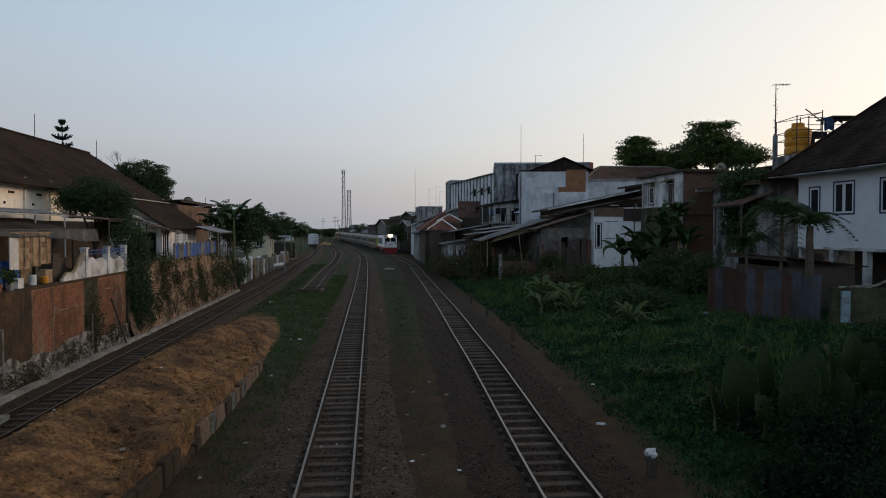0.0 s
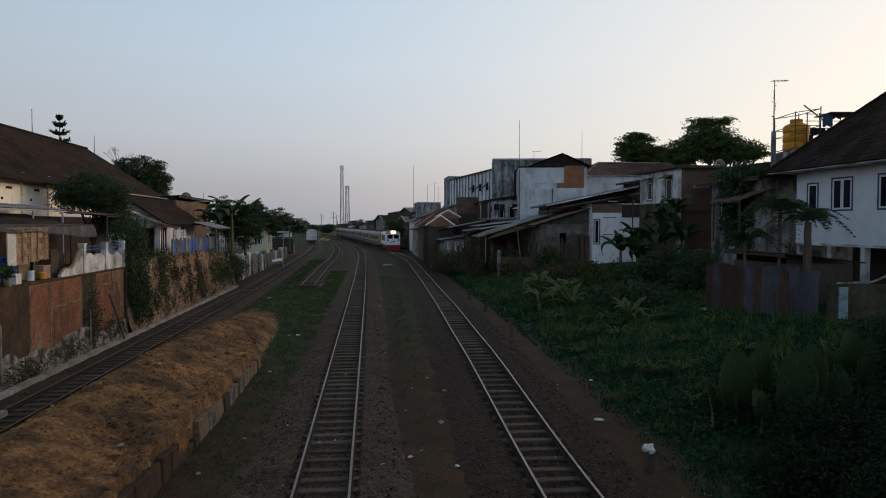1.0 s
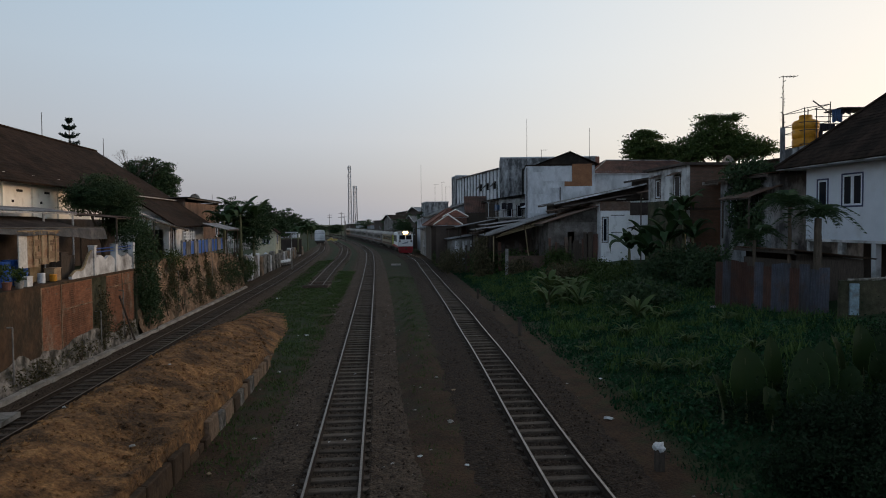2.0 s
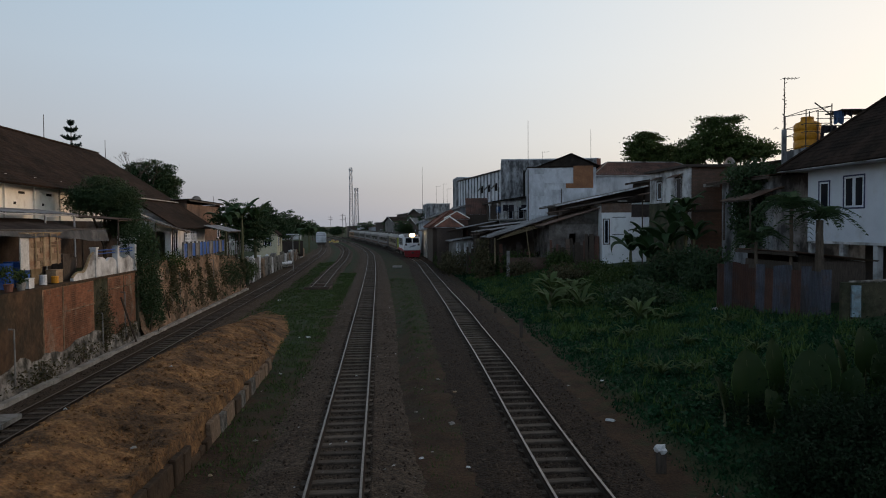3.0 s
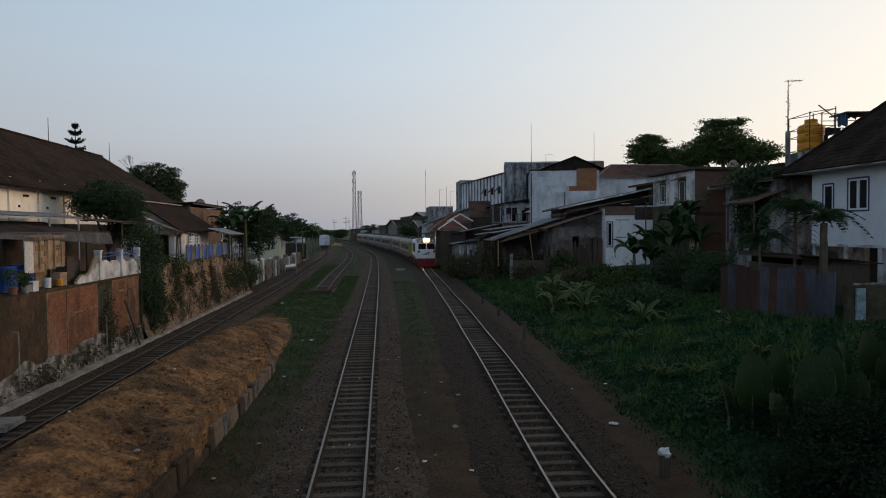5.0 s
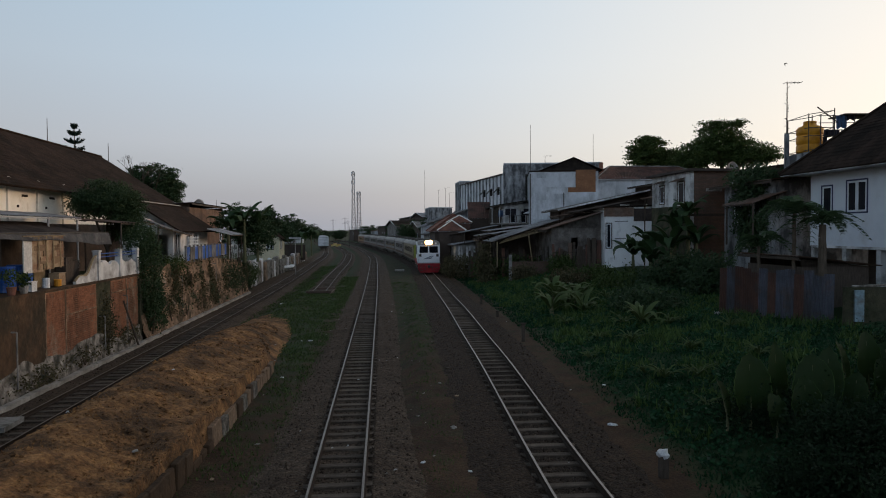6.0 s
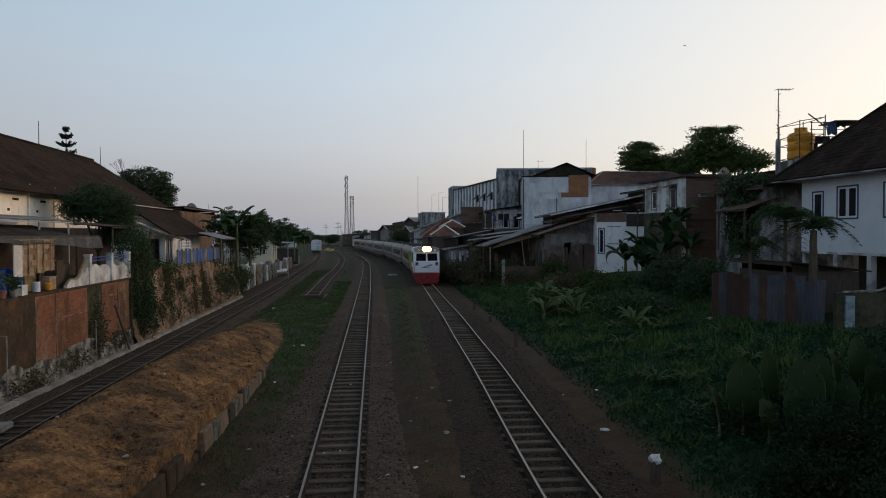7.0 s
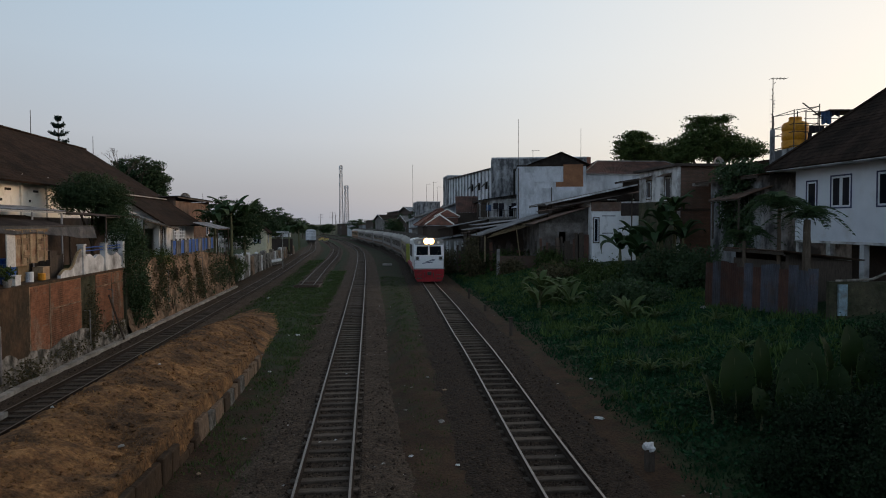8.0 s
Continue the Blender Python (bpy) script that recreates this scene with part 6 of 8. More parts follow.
def build_loco():
    """Front at -y. Origin on the rails at the middle."""
    t = thing("locomotive", Matrix(), "diesel locomotive with white cab, red buffer beam and lit headlights", "locomotive")
    f = -7.0
    # cab: side profile with raked upper front
    bm = bmesh.new()
    prof = [(f + 0.05, 1.25), (f, 1.5), (f, 2.3), (f + 0.3, 3.25), (f + 0.55, 3.55), (f + 3.2, 3.6), (f + 3.2, 1.25)]
    n = len(prof)
    cols = []
    for x, dz in ((-1.29, 0), (-1.12, 0.13), (0, 0.2), (1.12, 0.13), (1.29, 0)):
        cols.append([bm.verts.new((x, p[0], p[1] + (dz if p[1] > 3.4 else 0))) for p in prof])
    for a, b in zip(cols, cols[1:]):
        for i in range(n):
            bm.faces.new((a[i], a[(i + 1) % n], b[(i + 1) % n], b[i]))
    bm.faces.new(cols[0][::-1])
    bm.faces.new(cols[-1])
    bmesh.ops.recalc_face_normals(bm, faces=bm.faces)
    body = part("cab", bm, M["locowhite"], t, "white painted cab")
    sl = (0.3) / 0.95
    for x0, x1 in ((-1.08, -0.09), (0.09, 1.08)):
        bm = bmesh.new()
        pts = []
        for x, z in ((x0, 2.38), (x1, 2.38), (x1 - 0.04 * np.sign(x1), 3.12), (x0 - 0.04 * np.sign(x0), 3.12)):
            pts.append((x, f + (z - 2.3) * sl - 0.012, z))
        fc = bm.faces.new([bm.verts.new(p) for p in pts])
        bmesh.ops.solidify(bm, geom=[fc], thickness=0.02)
        part("windscreen", bm, M["glass"], body, "dark windscreen")
        xm = (x0 + x1) / 2
        part("wiper", tubes([((xm, f - 0.04, 2.36), (xm + 0.3 * np.sign(xm), f + 0.1, 2.75))], 0.02, 4), M["iron"], body)
    part("roof_visor", boxes((-1.2, 1.2, f + 0.2, f + 0.5, 3.24, 3.36)), M["galv"], body)
    bm = bmesh.new()
    rounded_body(bm, 1.27, f + 0.32, f + 3.25, 3.34, 3.62, 0.2)
    bmesh.ops.recalc_face_normals(bm, faces=bm.faces)
    part("cab_roof", bm, M["carroof"], body, "dusty grey cab roof")
    for x in (-0.82, 0.82):
        bm = bmesh.new()
        tube(bm, (x, f + 0.2, 3.46), (x, f + 0.14, 3.46), 0.11, 0.12, 10)
        part("marker_lamp", bm, M["cream"], body, "small unlit lamp")
    part("lamp_housing", boxes((-0.5, 0.5, f + 0.12, f + 0.5, 3.36, 3.78)), M["iron"], body)
    for x in (-0.2, 0.2):
        bm = bmesh.new()
        tube(bm, (x, f + 0.13, 3.57), (x, f + 0.06, 3.57), 0.25, 0.27, 16)
        part("headlight", bm, M["lamp"], body, "glowing warm headlight")
    for x in (-0.16, 0.16):
        bm = bmesh.new()
        tube(bm, (x, f + 0.07, 3.57), (x, f + 0.05, 3.57), 0.2, 0.2, 14)
        part("lamp_bulb", bm, M["lampcore"], body, "bright lamp core")
    for x in (-1.0, 1.0):
        bm = bmesh.new()
        tube(bm, (x, f + 0.02, 2.1), (x, f - 0.06, 2.1), 0.13, 0.13, 10)
        part("marker_light", bm, M["iron"], body, "dark marker lamp")
        part("lamp_ring", boxes((x - 0.17, x + 0.17, f - 0.02, f + 0.0, 1.9, 2.28)), M["galv"], body)
    # dark swoosh emblem: plain slanted strokes
    for i, (x, z, w) in enumerate(((-0.1, 1.72, 0.75), (0.1, 1.86, 0.55), (0.3, 1.97, 0.35))):
        bm = bmesh.new()
        slab(bm, [(x - w / 2 - 0.15, f - 0.008, z - 0.06), (x + w / 2, f - 0.008, z + 0.02), (x + w / 2 + 0.12, f - 0.008, z + 0.07), (x - w / 2, f - 0.008, z + 0.0)], 0.02)
        part("emblem_stroke", bm, M["bluepanel"], body)
    part("white_band", boxes((-1.31, 1.31, f - 0.03, f + 1.2, 1.16, 1.25)), M["galv"], t)
    # red buffer beam and pilot
    bm = bmesh.new()
    prof = [(-1.29, 1.16), (1.29, 1.16), (1.24, 0.5), (1.05, 0.1), (-1.05, 0.1), (-1.24, 0.5)]
    a = [bm.verts.new((p[0], f - 0.12, p[1])) for p in prof]
    b = [bm.verts.new((p[0], f + 0.25, p[1])) for p in prof]
    for i in range(6):
        bm.faces.new((a[i], b[i], b[(i + 1) % 6], a[(i + 1) % 6]))
    bm.faces.new(a)
    bm.faces.new(b[::-1])
    bmesh.ops.recalc_face_normals(bm, faces=bm.faces)
    beam = part("buffer_beam", bm, M["locored"], t, "red buffer beam and pilot")
    part("coupler", boxes((-0.16, 0.16, f - 0.55, f - 0.12, 0.68, 0.95)), M["iron"], beam)
    for x in (-0.85, 0.85):
        part("step", boxes((x - 0.22, x + 0.22, f - 0.2, f - 0.12, 0.35, 0.42), (x - 0.22, x + 0.22, f - 0.2, f - 0.12, 0.65, 0.7)), M["iron"], beam)
        part("air_hose", tubes([((x * 0.45, f - 0.14, 0.9), (x * 0.45, f - 0.25, 0.45))], 0.03), M["iron"], beam)
    for x in (-1.24, 1.24):
        part("handrail", tubes([((x, f - 0.1, 0.6), (x, f - 0.1, 2.0))], 0.02), M["galv"], beam)
    # hood, walkway and underframe
    bm = bmesh.new()
    rounded_body(bm, 1.05, f + 3.2, 7.0, 1.25, 3.35, 0.25)
    bmesh.ops.recalc_face_normals(bm, faces=bm.faces)
    hood = part("engine_hood", bm, M["locowhite"], t, "long hood")
    for i in range(5):
        part("radiator_grille", boxes((-1.07, -1.05, f + 4 + i * 1.9, f + 5.5 + i * 1.9, 1.8, 3.0)), M["iron"], hood)
    part("exhaust_stack", boxes((-0.4, 0.4, 0.5, 1.3, 3.55, 3.8)), M["iron"], hood)
    part("underframe", boxes((-1.29, 1.29, f + 0.25, 7.0, 0.95, 1.25)), M["locored"], t, "red underframe")
    part("fuel_tank", boxes((-1.2, 1.2, -1.8, 1.8, 0.35, 0.95)), M["iron"], t)
    wheels = bogie(t, -4.3, 1.7, 0.46) + bogie(t, 4.3, 1.7, 0.46)
    return t, wheels


def build_car(body_mat, end_mat, label, lit=False):
    t = thing("carriage", Matrix(), label, "railway carriage", "carriages of the train")
    h = CAR / 2 - 0.25
    bm = bmesh.new()
    rounded_body(bm, 1.4, -h, h, 0.95, 2.95, 0.0)
    bmesh.ops.recalc_face_normals(bm, faces=bm.faces)
    body = part("body", bm, body_mat, t)
    bm = bmesh.new()
    rounded_body(bm, 1.42, -h - 0.03, h + 0.03, 2.955, 2.96, 0.62)
    bmesh.ops.recalc_face_normals(bm, faces=bm.faces)
    roof = part("roof", bm, M["carroof"], t, "arched grey roof", True)
    for y in (-6.8, 0.0, 6.8):
        part("air_conditioner", boxes((-0.85, 0.85, y - 1.1, y + 1.1, 3.45, 3.72)), M["iron"], roof)
    for s in (-1, 1):
        for i in range(8):
            y = -7.4 + i * 1.95
            part("window", boxes((s * 1.4 - 0.012, s * 1.4 + 0.012, y, y + 1.25, 1.85, 2.6)), M["glass"], body)
        part("door", boxes((s * 1.4 - 0.015, s * 1.4 + 0.015, -h + 0.3, -h + 1.05, 1.05, 2.85)), M["iron"], body)
        part("stripe", boxes((s * 1.4 - 0.01, s * 1.4 + 0.01, -h + 1.2, h - 1.2, 1.02, 1.4)), M["rust"], body)
    part("end_panel", boxes((-1.38, 1.38, -h - 0.05, -h - 0.002, 1.0, 2.94)), end_mat, body)
    part("gangway", boxes((-0.5, 0.5, -h - 0.25, -h - 0.05, 1.05, 2.9)), M["iron"], body, "black gangway bellows")
    part("underframe", boxes((-1.3, 1.3, -h, h, 0.72, 0.95), (-1.1, 1.1, -3, 3, 0.35, 0.72)), M["iron"], t)
    if lit:
        part("tail_light", boxes((-1.0, -0.75, -h - 0.1, -h - 0.05, 2.6, 2.85)), M["lampred"], body, "glowing red lamp")
    wheels = bogie(t, -h + 2.9, 1.2) + bogie(t, h - 2.9, 1.2)
    return t


loco, loco_wheels = build_loco()
cars = [build_car(M["carbrown"], M["carend"], "dusty yellow-brown generator car with yellow-green end"),
        build_car(M["carbody"], M["carbody"], "grey passenger carriage with arched roof and red stripe")]
for _ in range(4):
    cars.append(copy_thing(cars[1], Matrix()))
cars.append(build_car(M["carorange"], M["carorange"], "orange rail car with a red lamp at the train's end", True))

RY, RX = LINE["R"]
ARC = np.concatenate([[0], np.cumsum(np.hypot(np.diff(RX), np.diff(RY)))])


def on_line(s):
    y = float(np.interp(s, ARC, RY))
    return Vector((float(line_x("R", y)), y, float(z_right(y))))


def car_pose(front, length):
    """A vehicle whose front is at arc length front and that reaches away from the bridge."""
    a, b = on_line(front + length * 0.2), on_line(front + length * 0.8)
    c = (a + b) / 2
    d = b - a
    return pose(c.x, c.y, c.z, math.degrees(math.atan2(d.z, math.hypot(d.x, d.y))), 0, math.degrees(math.atan2(-d.x, d.y)))


SPEED = 9.45      # metres a second, slowly rising
START = float(np.interp(138.0, RY, ARC))


def run(t):
    return SPEED * t + 0.055 * t * t


def motions():
    times = [i * 0.5 for i in range(17)]
    walk(loco, [(t, car_pose(START - run(t), 14.0)) for t in times])
    for k, c in enumerate(cars):
        walk(c, [(t, car_pose(START + 14.6 + k * (CAR + 0.35) - run(t), CAR)) for t in times])
    flights()
    for ob, y, r in loco_wheels:
        walk(ob, [(i / 15, pose(0, y, r, math.degrees(run(i / 15) / r) % 360, 0, 0)) for i in range(121)])



# ---- plants ----
def leaf_quads(centres, size, rnd, flat=0.0):
    """Small folded leaves at the given centres."""
    n = len(centres)
    u = rnd.normal(size=(n, 3))
    u[:, 2] *= 1 - flat
    u /= np.linalg.norm(u, axis=1)[:, None]
    w = np.cross(u, rnd.normal(size=(n, 3)))
    w /= np.linalg.norm(w, axis=1)[:, None] + 1e-9
    s = size * rnd.uniform(0.6, 1.3, (n, 1))
    v = np.stack([centres - u * s, centres + w * s * 0.5, centres + u * s, centres - w * s * 0.5], 1).reshape(-1, 3)
    f = np.arange(4 * n).reshape(n, 4)
    return v.tolist(), f.tolist()


def blob_points(blobs, n, rnd, clump=14, spread=0.35, flat=1.0, core=0.55):
    """Points in leafy clumps near the surface of ellipsoids (x, y, z, rx, ry, rz)."""
    b = np.array(blobs, float)
    wgt = (b[:, 3] * b[:, 5]) ** 1.0
    k = rnd.choice(len(b), size=max(1, n // clump), p=wgt / wgt.sum())
    d = rnd.normal(size=(len(k), 3))
    d /= np.linalg.norm(d, axis=1)[:, None]
    r = rnd.uniform(core, 1.08, (len(k), 1))
    c = b[k, :3] + d * b[k, 3:] * r
    return np.repeat(c, clump, 0) + rnd.normal(size=(len(k) * clump, 3)) * spread * np.array([1, 1, flat])


def tree(x, y, z, top, blobs, label, n=5000, size=0.22, leaf="leaf", trunk=0.22, seed=1, spread=0.35, name="tree", category="tree"):
    """blobs: crown ellipsoids relative to the foot."""
    rnd = np.random.default_rng(seed)
    t = thing(name, pose(x, y, z), label, category)
    bm = bmesh.new()
    cx, cy = blobs[0][0], blobs[0][1]
    fork = min(b[2] - b[5] for b in blobs) * 0.75
    fork = max(fork, top * 0.25)
    tube(bm, (0, 0, -0.3), (cx * 0.4, cy * 0.4, fork), trunk, trunk * 0.75, 8)
    for b in blobs:
        mid = ((cx * 0.4 + b[0]) / 2, (cy * 0.4 + b[1]) / 2, (fork + b[2]) / 2 + 0.2)
        tube(bm, (cx * 0.4, cy * 0.4, fork - 0.1), mid, trunk * 0.6, trunk * 0.4)
        tube(bm, mid, (b[0], b[1], b[2] + b[5] * 0.5), trunk * 0.4, trunk * 0.1)
        for _ in range(3):
            d = rnd.normal(size=3) * 0.6
            tube(bm, mid, (b[0] + d[0] * b[3], b[1] + d[1] * b[4], b[2] + d[2] * b[5]), trunk * 0.25, trunk * 0.05, 5)
    part("trunk", bm, M["bark"], t, "brown trunk and limbs")
    v, f = leaf_quads(blob_points(blobs, n * 3, rnd, 46, spread, 0.38, 0.3), size * 0.62, rnd, 0.35)
    raw("crown", v, f, M[leaf], t)
    return t


def bush(x, y, z, blobs, label, n=1500, size=0.16, leaf="leafdark", seed=1, spread=0.25, name="bush"):
    rnd = np.random.default_rng(seed)
    t = thing(name, pose(x, y, z), label, "bush", "shrubs of the banks")
    bm = bmesh.new()
    for b in blobs:
        for k in range(3):
            tube(bm, (b[0] * 0.5, b[1] * 0.5, -0.1), (b[0] + rnd.uniform(-0.4, 0.4) * b[3], b[1] + rnd.uniform(-0.4, 0.4) * b[4], b[2]), 0.04, 0.015, 5)
    part("stems", bm, M["bark"], t)
    v, f = leaf_quads(blob_points(blobs, n, rnd, spread=spread), size, rnd)
    raw("foliage", v, f, M[leaf], t)
    return t


def blade_mesh(length, width, droop, tear=0.0, seed=0, curl=0.1, mat="bananaleaf"):
    """One broad arching leaf along +y, rising, its midrib raised and its rim torn."""
    r = random.Random(seed)
    bm = bmesh.new()
    n = 9
    rows = []
    for i in range(n + 1):
        s = i / n
        wd = width * (math.sin(math.pi * min(1, s * 0.92 + 0.08)) ** 0.6) * (1 - 0.15 * s)
        a = droop * s * s
        y = length * s * math.cos(a * 0.6)
        z = length * (0.55 * s - 0.55 * a * s)
        j = lambda: 1 - tear * r.random()
        rows.append([bm.verts.new((-wd * j(), y, z - curl * wd)), bm.verts.new((-wd * 0.5, y, z + 0.02)), bm.verts.new((0, y, z - 0.03)), bm.verts.new((wd * 0.5, y, z + 0.02)), bm.verts.new((wd * j(), y, z - curl * wd))])
    for p, q in zip(rows, rows[1:]):
        for k in range(4):
            bm.faces.new((p[k], p[k + 1], q[k + 1], q[k]))
    me = bpy.data.meshes.new("leaf")
    bm.to_mesh(me)
    bm.free()
    me.materials.append(M[mat])
    for p in me.polygons:
        p.use_smooth = True
    return me


BLADES = [blade_mesh(1.0, 0.17, 0.5 + 0.35 * i, 0.12 + 0.06 * i, i) for i in range(4)]


YOUNG = [blade_mesh(1.0, 0.10, 0.6 + 0.4 * i, 0.15, 20 + i, 0.15, "youngleaf") for i in range(3)]


def banana(x, y, z, h, leaf, label, n=8, seed=1, up=0.0, lean=0.0, blades=None):
    """h: height of the stem; leaf: length of the leaves; up: 0 spreading, 1 upright."""
    r = random.Random(seed)
    t = thing("banana_plant", pose(x, y, z, 0, lean, r.uniform(0, 360)), label, "banana plant", "banana plants")
    bm = bmesh.new()
    tube(bm, (0, 0, -0.2), (0.03, 0.02, h * 0.6), 0.14, 0.11, 8)
    tube(bm, (0.03, 0.02, h * 0.6), (0, 0, h + 0.1), 0.11, 0.05, 8)
    part("stem", bm, M["stem"], t, "pale layered stem")
    for i in range(n):
        a = i * 137.5 + r.uniform(-20, 20)
        k = leaf * r.uniform(0.75, 1.1)
        tilt = r.uniform(-15, 30) * (1 - up) + up * r.uniform(22, 60)
        m = pose(0, 0, h - 0.03 * i, 0, 0, a) @ pose(0, 0.02, 0, tilt, r.uniform(-15, 15), 0) @ Matrix.Diagonal((k * (r.uniform(1.5, 1.9) if up > 0.8 else r.uniform(0.9, 1.35)), k, k, 1))
        share("leaf", (blades or BLADES)[(i + seed) % (3 if blades else 4)], t, m)
    return t


def frond_mesh(length, droop, seed):
    """A feather palm leaf along +y."""
    r = random.Random(seed)
    bm = bmesh.new()
    n = 22
    prev = None
    for i in range(n + 1):
        s = i / n
        y = length * (s - 0.18 * droop * s * s)
        z = length * (0.75 * s - (0.35 + droop) * s * s * (0.6 + 0.4 * s))
        p = Vector((0, y, z))
        if prev is not None:
            tube(bm, prev, p, 0.02 * (1.1 - s), 0.02 * (1.05 - s), 4)
            k = 0.46 * length * (math.sin(math.pi * (0.12 + 0.8 * s)))
            for sd in (-1, 1):
                e = p + Vector((sd * k * 0.75, k * 0.45, -k * (0.3 + 0.4 * r.random())))
                a, b = bm.verts.new(p), bm.verts.new(p + Vector((0, 0.05, 0)))
                c, d = bm.verts.new((p + e) / 2 + Vector((0, 0.045, 0.05))), bm.verts.new((p + e) / 2 + Vector((0, 0.0, 0.05)))
                g = bm.verts.new(e)
                bm.faces.new((a, b, c, d))
                bm.faces.new((d, c, g))
        prev = p
    me = bpy.data.meshes.new("frond")
    bm.to_mesh(me)
    bm.free()
    me.materials.append(M["leafdark"])
    return me


FRONDS = [frond_mesh(1.0, 0.95 + 0.3 * i, i) for i in range(3)]


def palm(x, y, z, h, leaf, label, n=11, r0=0.14, seed=2):
    r = random.Random(seed)
    t = thing("palm_tree", pose(x, y, z), label, "palm tree", "palms beside the fence")
    bm = bmesh.new()
    for i in range(7):
        tube(bm, (0.02 * (i % 2), 0, h * i / 7 - (0.2 if i == 0 else 0)), (0.02 * ((i + 1) % 2), 0, h * (i + 1) / 7), r0 * (1.05 - 0.05 * i), r0 * (0.96 - 0.05 * i), 8)
    part("trunk", bm, M["bark"], t, "ringed grey trunk")
    for i in range(n):
        k = leaf * r.uniform(0.85, 1.1)
        share("frond", FRONDS[i % 3], t, pose(0, 0, h, 0, 0, i * 360 / n + r.uniform(-14, 14)) @ pose(0, 0, 0, r.uniform(5, 58), 0, 0) @ Matrix.Scale(k, 4))
    return t


def araucaria(x, y, z, h):
    t = thing("araucaria_tree", pose(x, y, z), "dark araucaria with tiers of upturned branches behind the roof", "tree")
    bm = bmesh.new()
    tube(bm, (0, 0, 0), (0, 0, h), 0.22, 0.04)
    part("trunk", bm, M["bark"], t)
    r = np.random.default_rng(5)
    pts = []
    for i, zt in enumerate((h - 5.9, h - 4.7, h - 3.5, h - 2.4, h - 1.3, h - 0.35)):
        rad = (1.6, 1.45, 1.3, 1.15, 0.75, 0.32)[i]
        for k in range(7):
            a = k * 2 * math.pi / 7 + i * 0.4
            for s in np.linspace(0.1, 1, 14):
                q = np.array([math.cos(a) * rad * s, math.sin(a) * rad * s, zt + 0.45 * s * s - 0.2])
                pts += [q + r.normal(size=3) * np.array([0.09, 0.09, 0.05 + 0.05 * s]) for _ in range(9)]
    v, f = leaf_quads(np.array(pts), 0.13, r)
    raw("crown", v, f, M["needle"], t)


def grass_patch(name, label, n, place, hmin, hmax, mat, seed, width=0.02):
    """Blades over a stretch of ground: place(rng, n) gives x, y, z."""
    r = np.random.default_rng(seed)
    x, y, z = place(r, n)
    n = len(x)
    a = r.uniform(0, 2 * math.pi, n)
    h = r.uniform(hmin, hmax, n)
    lean = r.normal(size=(n, 2)) * 0.35 * h[:, None]
    w = width * (1 + y / 18)
    p = np.stack([x, y, z - 0.02], -1)
    s = np.stack([np.cos(a) * w, np.sin(a) * w, 0 * a], -1)
    tip = p + np.stack([lean[:, 0], lean[:, 1], h], -1)
    v = np.stack([p - s, p + s, tip], 1).reshape(-1, 3)
    ob = raw(name, v.tolist(), np.arange(3 * n).reshape(n, 3).tolist(), M[mat])
    return tagged(ob, label, "grass", kind="stuff")


def patchy(r, x, y, scale, cut):
    keep = np.array([noise.noise(Vector((a * scale, b * scale, 2.0))) for a, b in zip(x, y)])
    return keep + r.uniform(-0.7, 0.7, len(x)) > cut


def place_bank(r, n):
    y = 6 + 74 * r.random(n) ** 1.25
    s = 2.6 + 10.5 * r.random(n) ** 0.9
    x = line_x("R", y) + s
    k = patchy(r, x, y, 0.6, -0.35 + 0.35 * (s < 3.4))
    return x[k], y[k], ground_z(x, y)[k]


def place_tufts(r, n):
    k = n // 28
    y = 14 + 54 * r.random(k) ** 0.7
    x = line_x("R", y) + 3.4 + 9.5 * r.random(k)
    x, y = np.repeat(x, 28) + r.normal(0, 0.16, k * 28), np.repeat(y, 28) + r.normal(0, 0.16, k * 28)
    return x, y, ground_z(x, y)


def place_verge(r, n):
    y = 10 + 68 * r.random(n) ** 0.8
    x = line_x("M", y) - 1.15 - 0.5 * r.random(n) - 5.0 * r.random(n) * r.random(n) ** 0.5
    k = patchy(r, x, y, 0.9, 0.18) & (x > np.interp(y, [4, 14, 25, 34, 46], [-5.2, -6.2, -7.6, -9.5, -13.0]))
    return x[k], y[k], ground_z(x, y)[k]


def place_middle(r, n):
    y = 10 + 60 * r.random(n)
    x = line_x("M", y) + 1.3 + (r.random(n) + r.random(n)) / 2 * (line_x("R", y) - line_x("M", y) - 2.6)
    k = patchy(r, x, y, 1.1, 0.28 - 0.004 * y)
    return x[k], y[k], ground_z(x, y)[k]


def place_siding(r, n):
    y = 34 + 70 * r.random(n)
    x = line_x("L", y) + 1.4 + 5.0 * r.random(n) * r.random(n) ** 0.3
    k = patchy(r, x, y, 0.35, 0.12)
    return x[k], y[k], ground_z(x, y)[k]


def place_mound(r, n):
    y = 6 + 36 * r.random(n)
    x = -16 + 12 * r.random(n)
    z = mound_z(x, y)
    k = (z > 0.05) & patchy(r, x, y, 0.9, -0.1)
    return x[k], y[k], z[k]


